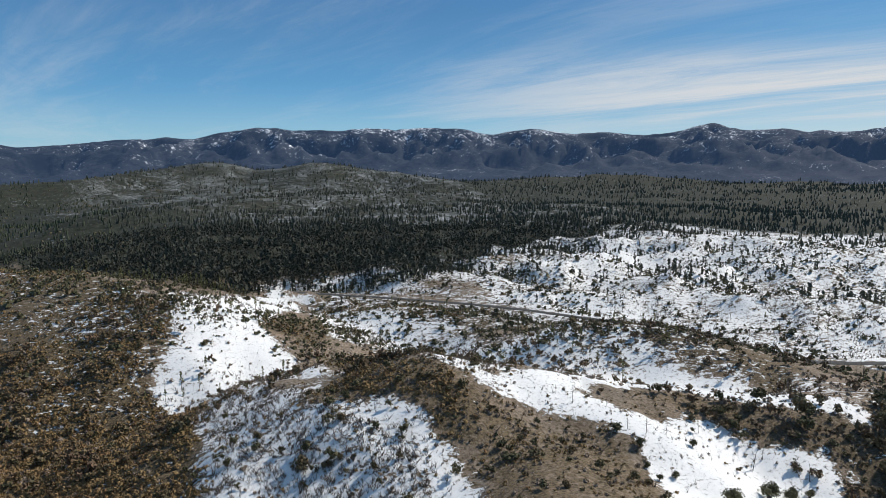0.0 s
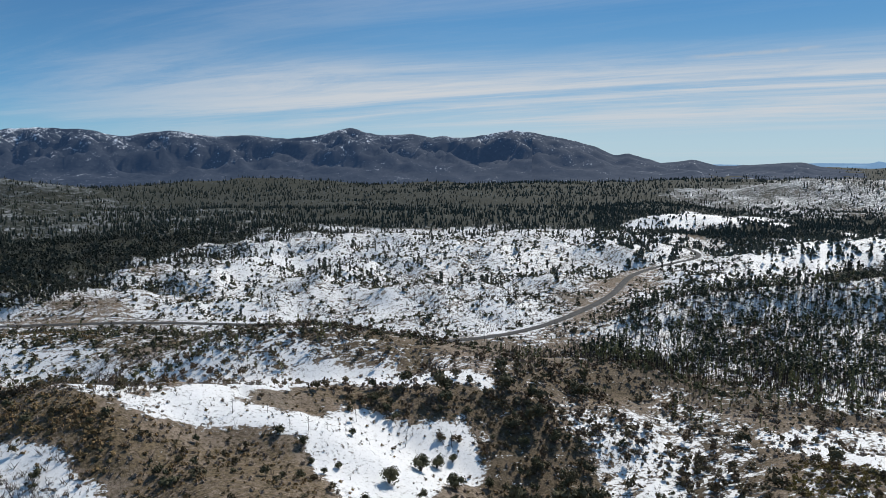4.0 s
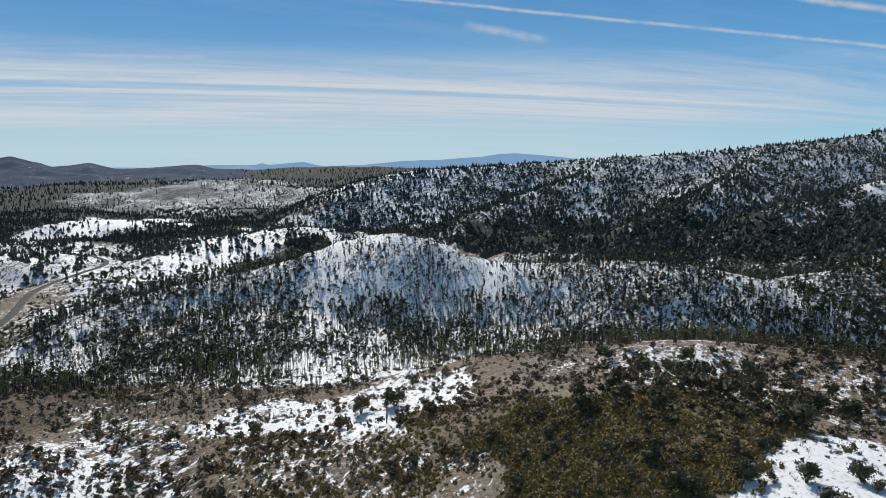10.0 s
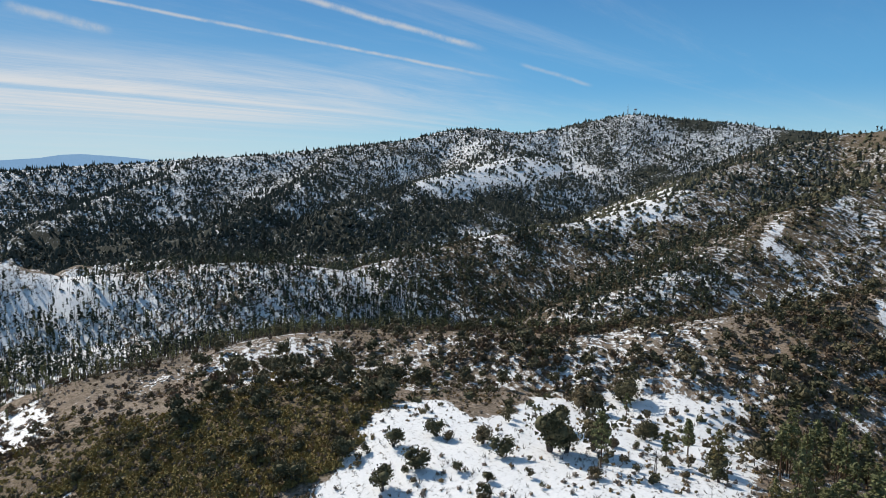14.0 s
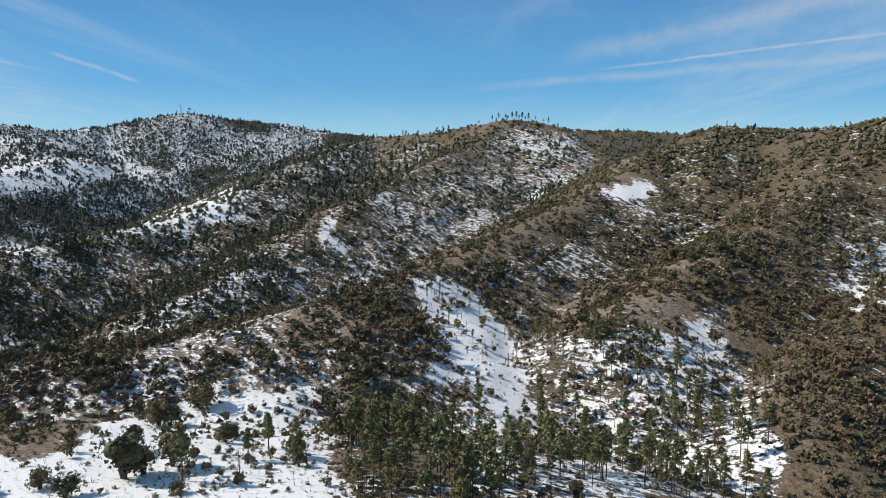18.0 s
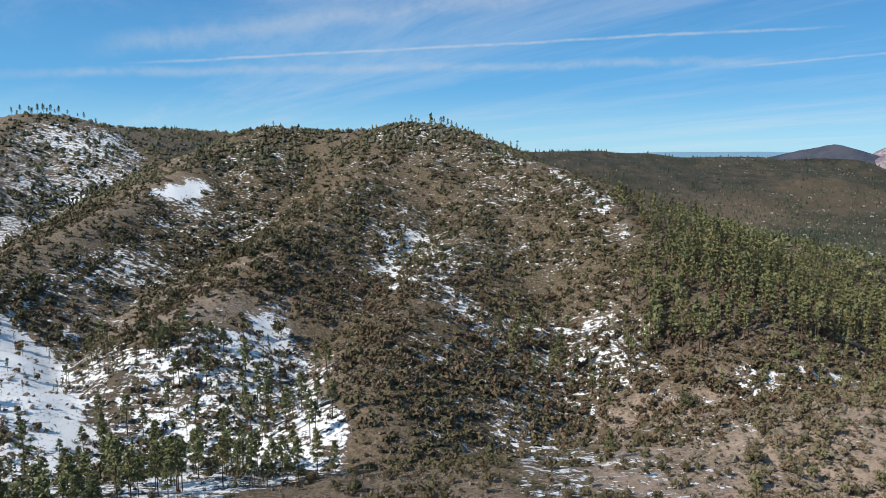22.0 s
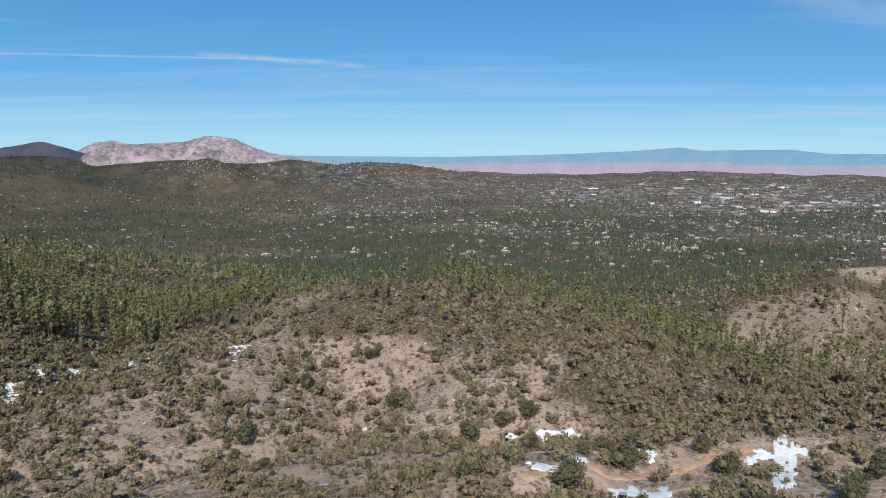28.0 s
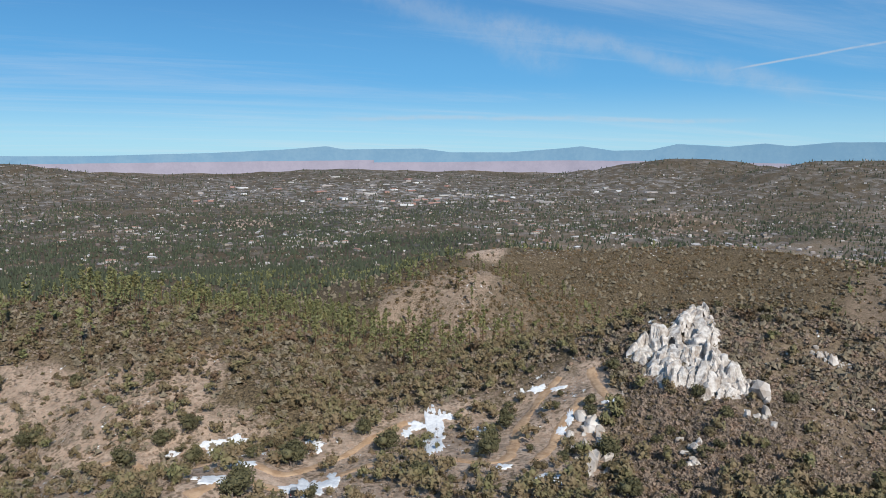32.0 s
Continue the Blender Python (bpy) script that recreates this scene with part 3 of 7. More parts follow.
area("patch_spur_snow", [(805, -202), (1004, -348), (1091, -500), (1034, -608), (684, -491), (627, -441), (637, -349), (636, -267), (605, -205)], snow=0.8, shrub=0.5, pine=0.03, bare=0.2)
area("gully_snow", [(408, -184), (433, -212), (422, -286), (414, -349), (393, -322), (384, -228)], snow=0.55, twig=0.8, shrub=0.6, pine=0.25)
area("grey_flank", [(416, -397), (455, -487), (502, -619), (497, -674), (411, -563), (391, -421), (381, -370)], snow=0.48, shrub=0.6, twig=0.6, pine=0.03)
area("brush_flank", [(384, -379), (429, -473), (501, -646), (555, -811), (478, -849), (413, -816), (380, -657), (387, -544), (376, -416)], snow=0.5, shrub=0.6, pine=0.04, bare=0.1)
area("snow_track", [(463, -397), (489, -435), (461, -413), (435, -381), (400, -377), (374, -360), (379, -356), (398, -369), (433, -374)], snow=0.72, shrub=0.25, pine=0)
area("pine_ridge_shade", [(200, 345), (365, 403), (556, 445), (671, 357), (544, 265), (338, 173), (307, 224), (255, 282)], snow=0.62, dead=0.7, pine=0.4, shrub=0.55, twig=0.3)
area("pine_ridge_face", [(681, 338), (709, 275), (733, 200), (368, 95), (337, 175), (525, 266)], snow=0.82, dead=0.4, pine=0.32, shrub=0.12, twig=0.1)
area("pine_ridge_south", [(713, 264), (572, 151), (759, 28), (751, -116), (484, -77), (378, 39), (347, 154), (484, 206)], snow=0.78, pine=0.5, dead=0.35, shrub=0.15)
area("pine_ridge_tail", [(581, 87), (760, 4), (539, -84), (537, -136), (461, -118), (378, -35), (377, 45)], snow=0.62, pine=0.7, dead=0.3, shrub=0.3)
area("ridge_snow_top", [(575, 143), (684, 148), (554, 110), (546, 126)], snow=1, pine=0.05)
area("pine_gully", [(213, 312), (322, 284), (319, 203), (352, 92), (436, 29), (347, 20), (333, 87), (307, 185), (271, 247), (189, 276)], snow=0.3, pine=0.9, shrub=0.4)
area("west_hill_brush", [(-395, 451), (-321, 507), (-193, 430), (-156, 394), (-130, 324), (-88, 249), (-69, 188), (-167, 180)], snow=0.27, shrub=0.85, pine=0, bare=0.1, red=0.05)
area("west_hill_crest", [(-395, 451), (-289, 455), (-192, 428), (-158, 393), (-148, 358), (-198, 353), (-300, 336)], snow=0.45, shrub=0.75, pine=0, bare=0.15)
area("mid_snow", [(-105, 572), (-27, 499), (52, 390), (121, 356), (115, 336), (60, 338), (22, 236), (-5, 238), (-45, 434), (-85, 423)], snow=0.76, shrub=0.5, twig=0.4, pine=0.03)
area("road_brush", [(-144, 694), (-42, 609), (53, 571), (101, 393), (225, 446), (173, 348), (122, 358), (82, 363), (41, 436), (-34, 490), (-103, 560)], snow=0.48, shrub=0.75, bare=0.4, pine=0.08)
area("third_spur_brush", [(108, 371), (199, 472), (178, 331), (158, 301), (131, 321), (109, 334), (77, 343), (110, 350)], snow=0.35, shrub=0.7, bare=0.4, pine=0.03)
area("spur_snow_strip", [(18, 237), (63, 343), (108, 332), (143, 317), (158, 267), (159, 251), (139, 251), (111, 261), (68, 262)], snow=0.97, shrub=0.12, pine=0)
area("second_spur_top", [(57, 260), (93, 271), (119, 263), (170, 251), (145, 210), (136, 230), (122, 237), (106, 247), (82, 252)], snow=0.07, bare=0.45, shrub=0.62, pine=0, red=0.1)
area("spur_snow_field", [(16, 235), (44, 250), (63, 244), (102, 248), (111, 239), (130, 234), (129, 210), (55, 164), (60, 213), (48, 230)], snow=1, shrub=0.1, pine=0)
area("snow_face", [(-153, 387), (-149, 602), (-114, 569), (-111, 406), (-76, 374), (-48, 276), (-87, 272), (-91, 265), (-130, 321)], snow=0.93, shrub=0.2, twig=0.4, pine=0.02)
area("thicket", [(-92, 280), (-44, 236), (-12, 215), (-3, 200), (9, 161), (-68, 186), (-80, 228)], snow=0.76, twig=1, shrub=0.4, pine=0.03, bare=0)
area("cornice", [(-46, 245), (-16, 225), (-7, 216), (12, 176), (12, 158), (7, 162), (-4, 202), (-15, 215), (-35, 223)], snow=1, shrub=0.05, twig=0.1, pine=0)
area("near_spur_top", [(-115, 413), (-86, 469), (-18, 251), (16, 235), (46, 227), (57, 218), (53, 162), (12, 158), (-6, 214), (-16, 225), (-43, 243), (-40, 280), (-81, 387)], snow=0.05, bare=0.35, shrub=0.64, pine=0, red=0.1, twig=0.1)
area("juniper_slope", [(188, 312), (258, 285), (264, 248), (189, 239), (175, 229), (180, 205), (154, 162), (110, 172), (130, 226), (151, 243)], snow=0.2, pine=0.2, shrub=0.7, bare=0.5)
area("open_snow", [(182, 236), (273, 243), (264, 210), (235, 199), (170, 156), (168, 180), (181, 207), (178, 225)], snow=0.55, pine=0.45, shrub=0.45, bare=0.2)
area("gully_pines", [(255, 227), (272, 202), (224, 161), (168, 133), (162, 151), (211, 188)], snow=0.35, pine=0.6, shrub=0.5)
area("brown_saddle", [(278, 207), (340, 162), (353, 91), (204, 50), (169, 135), (224, 163)], snow=0.14, bare=0.65, shrub=0.55, pine=0.03)
area("saddle_snow", [(256, 203), (287, 193), (311, 177), (313, 151), (280, 136), (255, 171)], snow=0.7, shrub=0.35, pine=0.05)
area("saddle_snow_field", [(312, 148), (349, 127), (347, 90), (262, 67), (254, 90), (242, 110), (273, 129)], snow=0.7, shrub=0.35, pine=0.02)
area("saddle_snow_south", [(256, 200), (286, 188), (323, 144), (319, 89), (261, 68), (234, 69), (238, 106), (267, 161)], snow=0.76, shrub=0.3, pine=0.03)
area("saddle_ground", [(245, 164), (231, 60), (212, 44), (174, 45), (169, 121)], snow=0.34, bare=0.6, shrub=0.5, pine=0)
area("bare_saddle", [(263, 101), (270, 48), (246, 26), (211, 37), (210, 62)], snow=0.16, bare=0.5, shrub=0.6, pine=0)
area("olive_hill", [(235, 38), (261, 11), (265, -21), (271, -45), (175, -31), (172, 37), (211, 39)], snow=0.15, shrub=1, bare=0.12, pine=0, red=0.1)
area("dotted_hill", [(338, 29), (372, -21), (359, -65), (306, -150), (382, -313), (267, -305), (215, -251), (215, -187), (237, -93), (241, -22), (280, 15)], snow=0.5, shrub=0.45, bare=0.4, pine=0.04)
area("olive_hill_south", [(214, 62), (233, 55), (230, 29), (253, -1), (247, -44), (217, -48), (190, -25), (170, -12), (171, 5)], snow=0.1, shrub=1, bare=0.12, pine=0, red=0.1)
area("snow_field", [(221, -47), (241, -104), (235, -156), (219, -181), (177, -161), (115, -106), (159, -10), (174, -18), (187, -30)], snow=0.97, shrub=0.22, bare=0.1, pine=0.02)
area("bare_rim", [(250, -73), (261, -115), (206, -85), (201, -68), (221, -66)], snow=0.08, bare=1, shrub=0.25, pine=0)
area("dark_brush", [(274, -440), (270, -683), (257, -967), (106, -425), (196, -423), (233, -408)], snow=0.37, shrub=0.9, pine=0.04, bare=0.15)
area("brown_crest", [(378, -391), (325, -494), (336, -655), (321, -841), (261, -685), (278, -580), (267, -442), (257, -368), (275, -304)], snow=0.13, bare=0.6, shrub=0.6, pine=0)
area("crest_patch", [(282, -539), (266, -606), (253, -596), (251, -564)], snow=1, shrub=0.1, pine=0)
area("bare_knoll", [(256, -204), (363, -371), (264, -307), (225, -264), (221, -215), (241, -195)], snow=0.18, bare=0.85, shrub=0.4, pine=0)
area("upper_knoll", [(242, -370), (196, -423), (111, -413), (105, -419), (123, -363), (117, -334), (141, -296), (221, -351)], snow=0.22, bare=0.7, shrub=0.5, pine=0.05)
area("grove", [(205, -190), (188, -216), (175, -229), (200, -270), (223, -348), (147, -298), (102, -332), (84, -347), (52, -227), (105, -99)], snow=0.5, pine=0.85, shrub=0.25, bare=0.3)
area("grove_floor", [(204, -189), (183, -210), (132, -174), (109, -136), (115, -114)], snow=0.15, pine=0.55, shrub=0.3, bare=0.5)
area("grove_snow", [(269, -305), (255, -332), (216, -322), (151, -246), (151, -223), (178, -234), (188, -218), (215, -258)], snow=0.9, pine=0.22, shrub=0.12)
area("grove_snow_east", [(130, -373), (116, -394), (101, -333), (81, -315), (93, -308), (120, -326)], snow=0.82, pine=0.2, shrub=0.25)
area("brown_peak_brush", [(143, -366), (150, -615), (143, -990), (25, -702), (-106, -994), (-221, -975), (-57, -222), (12, -220), (33, -242), (77, -311), (100, -365)], snow=0.3, shrub=0.75, pine=0.02, bare=0.35, red=0.35)
area("speckled_brush", [(96, -497), (55, -540), (16, -396), (-71, -393), (-74, -346), (3, -355), (65, -392)], snow=0.53, shrub=0.6, pine=0.04, bare=0.3, red=0.2)
area("brush_gully", [(7, -348), (-45, -354), (-83, -340), (-61, -252), (-23, -220), (0, -277)], snow=0.46, shrub=0.62, pine=0.06, bare=0.3, red=0.2)
area("gully_thicket", [(11, -359), (-76, -414), (-98, -377), (-52, -341), (-48, -272), (-20, -179), (0, -180), (-16, -305), (10, -319)], snow=0.43, shrub=0.65, pine=0.05, bare=0.2)
area("flank_snow", [(-31, -639), (-79, -557), (-107, -454), (-86, -472), (-65, -534)], snow=0.6, shrub=0.6, pine=0.05)
area("pine_bench", [(-75, -530), (-109, -526), (-180, -586), (-280, -532), (-265, -331), (-226, -281), (-177, -334), (-91, -338), (-79, -396), (-107, -414)], snow=0.1, pine=1, shrub=0.4, bare=0.1)
area("red_slope", [(-52, -306), (-110, -308), (-233, -290), (-139, -166), (-17, -155)], snow=0.28, bare=0.8, red=0.75, shrub=0.5, pine=0.03)
area("red_slope_west", [(-96, -260), (-154, -265), (-243, -252), (-305, -154), (-160, -77), (-47, -148)], snow=0.22, bare=0.9, red=0.9, shrub=0.45, pine=0.02)
area("slope_snow", [(-105, -320), (-156, -327), (-193, -277), (-196, -250), (-141, -224), (-104, -249)], snow=0.56, shrub=0.65, bare=0.5, red=0.5)
area("slope_snow_low", [(-131, -308), (-184, -288), (-217, -269), (-175, -236), (-109, -244)], snow=0.52, shrub=0.65, bare=0.6, red=0.6)
area("oak_hill_top", [(-257, -275), (-353, -295), (-409, -210), (-315, -159), (-250, -241)], snow=0.04, shrub=0.9, bare=0.25, red=0.15, pine=0.02, twig=0.35)
area("oak_hill_crest", [(-230, -280), (-285, -286), (-354, -293), (-389, -245), (-327, -164), (-299, -132), (-266, -161), (-256, -219)], snow=0.04, shrub=0.9, bare=0.25, red=0.15, pine=0.02, twig=0.35)
area("red_slope_north", [(-113, -305), (-198, -253), (-239, -257), (-264, -160), (-256, -108), (-217, -131), (-118, -84), (-69, -200)], snow=0.13, bare=0.9, red=0.9, shrub=0.45, pine=0.02)
area("basin_woods", [(-249, -666), (-1511, -1766), (-1853, -936), (-2142, -128), (-1582, -90), (-583, -144), (-645, -263), (-672, -371), (-851, -565), (-717, -665), (-438, -515), (-208, -563)], snow=0.05, pine=0.6, shrub=0.8, bare=0.1, red=0.2)
area("lower_woods", [(-160, -434), (-336, -539), (-728, -685), (-246, -290), (-223, -308), (-177, -336), (-129, -357)], snow=0.12, pine=0.7, shrub=0.7, bare=0.1, red=0.2)
area("oak_woods", [(-772, -784), (-956, -544), (-840, -187), (-584, -120), (-419, -123), (-340, -169), (-315, -212), (-606, -618)], snow=0.03, pine=0.25, shrub=1, bare=0.1, red=0)
area("green_gully", [(-261, -130), (-360, -105), (-493, -60), (-274, 14), (-253, 23), (-241, -10), (-225, -46), (-235, -91), (-243, -121)], snow=0.03, shrub=1, pine=0.12, bare=0.15, red=0)
area("chaparral_bench", [(-837, -77), (-1083, 194), (-1027, 393), (-602, 235), (-677, 65), (-595, -45)], snow=0.12, shrub=1, bare=0.3, red=0.5, pine=0)
area("bare_cone", [(-460, -139), (-686, -141), (-691, -114), (-696, -75), (-595, -45), (-533, -52), (-493, -60), (-468, -104)], snow=0.04, bare=0.85, red=0.8, shrub=0.7, pine=0)
area("cone_flank", [(-595, -45), (-682, 66), (-575, 48), (-501, -49), (-533, -52)], snow=0.05, bare=0.5, red=0.5, shrub=0.95, pine=0)
area("red_hilltop", [(-1082, -196), (-1094, -118), (-1099, -57), (-798, -60), (-794, -98)], snow=0.02, bare=0.95, red=1, shrub=0.3, pine=0)
area("ridge_side", [(-243, 20), (-315, 56), (-307, 89), (-291, 132), (-169, 81), (-146, 13)], snow=0.07, shrub=0.7, bare=0.6, red=0.15, twig=0.8, pine=0)
area("track_bench", [(-208, -126), (-198, -77), (-219, -41), (-241, -10), (-249, 8), (-227, 19), (-154, 13), (-129, -79)], snow=0.16, shrub=0.25, bare=0.95, red=0.8, twig=0.2, pine=0)
area("crest_thicket", [(-230, -28), (-249, -4), (-258, 19), (-274, 40), (-266, 47), (-250, 28), (-247, 6), (-232, -17)], snow=0.22, shrub=0.5, twig=1, bare=0.4, red=0, pine=0)
# ZONES>


def cover(x, y):
    """Snow, pine, shrub, bare soil and red soil, each 0 to 1, at arrays of places."""
    d = np.hypot(x, y)
    a = np.degrees(np.arctan2(x, y)) % 360
    sx, sy = lean(x, y, 8.0)
    n = 1 / np.sqrt(1 + sx * sx + sy * sy)
    facing = (-sx * sun_dir.x - sy * sun_dir.y + sun_dir.z) * n / sun_dir.z   # 1 on level ground
    s = north_side(x, y)
    blotch = fractal(x, y, 60, 4, 11)
    wide_blotch = fractal(x, y, 240, 3, 12)
    snow = 0.30 + (1.0 - facing) * 0.9 + blotch * 0.35 - 0.75 * s - 0.30 * bump(d, 900, 1300)
    west = bump(a, 120, 150) * (1 - bump(a, 200, 215))
    snow = snow - west * 0.35
    forest = bump(d + wide_blotch * 120, 900, 1150) * (1 - s) * (1 - bump(a, 125, 150) * (1 - bump(d, 1500, 1700)))
    hills = (1 - bump(a, 186, 198)) * (1 - bump(d, 1500, 1700))
    pine = forest * (0.75 + wide_blotch * 0.3) + (1 - hills) * s * bump(d, 450, 900) * (0.45 + wide_blotch * 0.7)
    shrub = 0.25 + blotch * 0.3 + west * 0.4 + s * 0.25
    bare = 0.5 + wide_blotch * 0.5
    red = 0.15 + 0.55 * s * (1 - bump(d, 560, 900)) + blotch * 0.25
    values = {"snow": snow, "pine": pine, "shrub": shrub, "bare": bare, "red": red, "twig": 0.0 * d, "dead": 0.02 + 0.0 * d}
    for outline, wanted in AREAS:
        lo, hi = outline.min(0), outline.max(0)
        soft = max(2.5, 0.07 * float(np.sqrt((hi - lo).prod())))
        i = np.flatnonzero((x > lo[0] - soft) & (x < hi[0] + soft) & (y > lo[1] - soft) & (y < hi[1] + soft))
        if not len(i):
            continue
        px, py = x[i], y[i]
        inside, away = np.zeros(len(i), bool), np.full(len(i), 1e9)
        for (ax, ay), (bx, by) in zip(outline, np.roll(outline, -1, 0)):
            ex, ey = bx - ax, by - ay
            t = np.clip(((px - ax) * ex + (py - ay) * ey) / (ex * ex + ey * ey + 1e-6), 0, 1)
            away = np.minimum(away, np.hypot(px - ax - t * ex, py - ay - t * ey))
            inside ^= ((ay > py) != (by > py)) & (px < ex * (py - ay) / (ey if ey else 1e-9) + ax)
        away = np.where(inside, away, -away) + (fractal(px, py, soft * 4, 4, 31) * 1.2 + fractal(px, py, soft, 3, 32) * 0.4) * soft
        k = bump(away, -0.45 * soft, 0.45 * soft)
        for name, value in wanted.items():
            values[name][i] = values[name][i] * (1 - k) + (value + blotch[i] * 0.22) * k
    values["pine"] = values["pine"] + s * bump(d, 900, 1300) * (1 - bump(d, 2700, 3100)) * fractal(x, y, 420, 3, 13) * 0.7
    # worn soil along the tracks
    i = np.flatnonzero((d > 120) & (d < 290) & (a > 225) & (a < 300))
    worn = 1 - bump(track_distance(x[i], y[i]) + fractal(x[i], y[i], 9, 3, 33) * 2.5, 2.0, 6.0)
    for name, value in (("snow", 0.0), ("shrub", 0.0), ("bare", 1.0), ("red", 1.0)):
        values[name][i] = values[name][i] * (1 - worn) + value * worn
    return {k: np.clip(v, 0, 1) for k, v in values.items()}


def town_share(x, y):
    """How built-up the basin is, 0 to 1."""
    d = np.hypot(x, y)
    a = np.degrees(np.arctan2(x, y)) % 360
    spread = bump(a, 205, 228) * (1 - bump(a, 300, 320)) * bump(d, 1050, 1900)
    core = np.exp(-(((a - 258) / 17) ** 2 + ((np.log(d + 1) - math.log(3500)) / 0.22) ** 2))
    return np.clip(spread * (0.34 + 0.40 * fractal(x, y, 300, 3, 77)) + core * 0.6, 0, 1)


def material(name, rough=0.9):
    m = bpy.data.materials.new(name)
    m.use_nodes = True
    m.node_tree.nodes.clear()
    n = Nodes(m.node_tree)
    shader = n.add("ShaderNodeBsdfPrincipled", {"Roughness": rough, "Specular IOR Level": 0.2})
    n.add("ShaderNodeOutputMaterial", {"Surface": shader.outputs[0]})
    return m, n, shader


def plug(n, node, socket, value):
    n.tree.links.new(value, node.inputs[socket])


def ground_material():
    m, n, shader = material("hillside")
    place = n.add("ShaderNodeTexCoord").outputs["Object"]
    col = {k: n.add("ShaderNodeAttribute", attribute_name=k).outputs["Fac"] for k in ("snow", "shrub", "pine", "bare", "red", "canopy", "town")}
    coarse, mid, tiny = n.noise(place, 0.02, 5), n.noise(place, 0.16, 6, 0.65), n.noise(place, 1.1, 6, 0.7)
    clods = n.noise(place, 0.45, 7, 0.72)
    soil = n.mix(n.step(mid, 0.35, 0.65), (0.155, 0.116, 0.083), (0.27, 0.205, 0.15))
    soil = n.mix(n.step(coarse, 0.4, 0.65, 0.0, 0.5), soil, (0.235, 0.205, 0.172))
    soil = n.mix(n.math("MULTIPLY", col["red"], n.step(mid, 0.2, 0.6)), soil, n.mix(n.step(clods, 0.35, 0.65), (0.42, 0.285, 0.205), (0.60, 0.455, 0.355)))
    soil = n.mix(n.step(tiny, 0.45, 0.7, 0.0, 0.6), soil, (0.36, 0.30, 0.235))
    grit = n.noise(place, 1.5, 5, 0.75)
    soil = n.mix(n.step(grit, 0.60, 0.66, 0.0, 0.75), soil, (0.50, 0.46, 0.41))
    soil = n.mix(n.math("MULTIPLY", n.step(n.noise(place, 0.95, 5, 0.7), 0.53, 0.60, 0.0, 0.8), n.math("SUBTRACT", 1.0, n.math("MULTIPLY", col["red"], 0.55))), soil, (0.085, 0.068, 0.045))
    # low brush that hides the soil
    brush = n.mix(n.step(n.math("ADD", n.math("MULTIPLY", clods, 0.5), n.math("MULTIPLY", tiny, 0.5)), 0.42, 0.58), (0.042, 0.031, 0.019), (0.200, 0.150, 0.092))
    tufts = n.math("MULTIPLY", n.step(n.math("ADD", clods, n.math("MULTIPLY", n.math("SUBTRACT", col["shrub"], 0.55), 0.6)), 0.44, 0.56), n.step(col["bare"], 1.0, 0.2, 0.35, 1.0))
    base = n.mix(tufts, soil, brush)
    # tussocks of dry grass, each with its dark heart
    cells = n.add("ShaderNodeTexVoronoi", {"Vector": n.vmath("ADD", place, n.add("ShaderNodeTexNoise", {"Vector": place, "Scale": 0.6}).outputs["Color"]), "Scale": 0.62, "Randomness": 1.0}).outputs["Distance"]
    tussock = n.math("MULTIPLY", n.step(cells, 0.52, 0.30), n.math("SUBTRACT", n.step(n.noise(place, 0.07, 4, 0.6), 0.40, 0.56, 0.25, 0.85), n.math("MULTIPLY", col["red"], 0.22)))
    base = n.mix(tussock, base, n.mix(n.step(tiny, 0.4, 0.6), (0.040, 0.031, 0.018), (0.120, 0.092, 0.050)))
    needles = n.mix(n.step(mid, 0.35, 0.65), (0.045, 0.038, 0.024), (0.085, 0.062, 0.04))
    base = n.mix(n.math("MULTIPLY", col["pine"], 0.8), base, needles)
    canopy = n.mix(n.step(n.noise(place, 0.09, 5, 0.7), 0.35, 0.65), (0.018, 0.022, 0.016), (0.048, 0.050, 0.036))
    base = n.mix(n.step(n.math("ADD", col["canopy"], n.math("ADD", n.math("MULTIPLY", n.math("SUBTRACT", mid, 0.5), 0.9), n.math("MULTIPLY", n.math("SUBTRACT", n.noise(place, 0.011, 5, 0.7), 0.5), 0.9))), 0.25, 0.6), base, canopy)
    # roofs, yards and streets, too far off to tell apart; greys paled in place of haze
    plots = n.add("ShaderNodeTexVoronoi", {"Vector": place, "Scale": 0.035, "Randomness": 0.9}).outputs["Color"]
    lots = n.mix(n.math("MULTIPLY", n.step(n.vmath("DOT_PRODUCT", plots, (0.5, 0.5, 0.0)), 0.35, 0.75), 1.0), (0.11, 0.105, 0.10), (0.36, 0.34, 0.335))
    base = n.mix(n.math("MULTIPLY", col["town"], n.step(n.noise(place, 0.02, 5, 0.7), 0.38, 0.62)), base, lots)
    # snow lies where the attribute says, with ragged edges, twigs and stones poking through
    drift = n.noise(n.add("ShaderNodeMapping", {"Vector": place, "Rotation": (0, 0, radians(32)), "Scale": (0.42, 1.0, 0.8)}).outputs[0], 0.30, 7, 0.72, 0.5)
    edge = n.math("ADD", n.math("MULTIPLY", n.math("SUBTRACT", drift, 0.5), 2.5), n.math("MULTIPLY", n.math("SUBTRACT", clods, 0.5), 2.0))
    edge = n.math("ADD", edge, n.math("MULTIPLY", n.math("SUBTRACT", n.noise(place, 0.045, 4, 0.6), 0.5), 0.6))
    lies = n.step(n.math("ADD", n.math("MULTIPLY", col["snow"], 1.25), edge), 0.60, 0.70)
    poke = n.step(n.noise(place, 0.8, 6, 0.75), 0.58, 0.63)
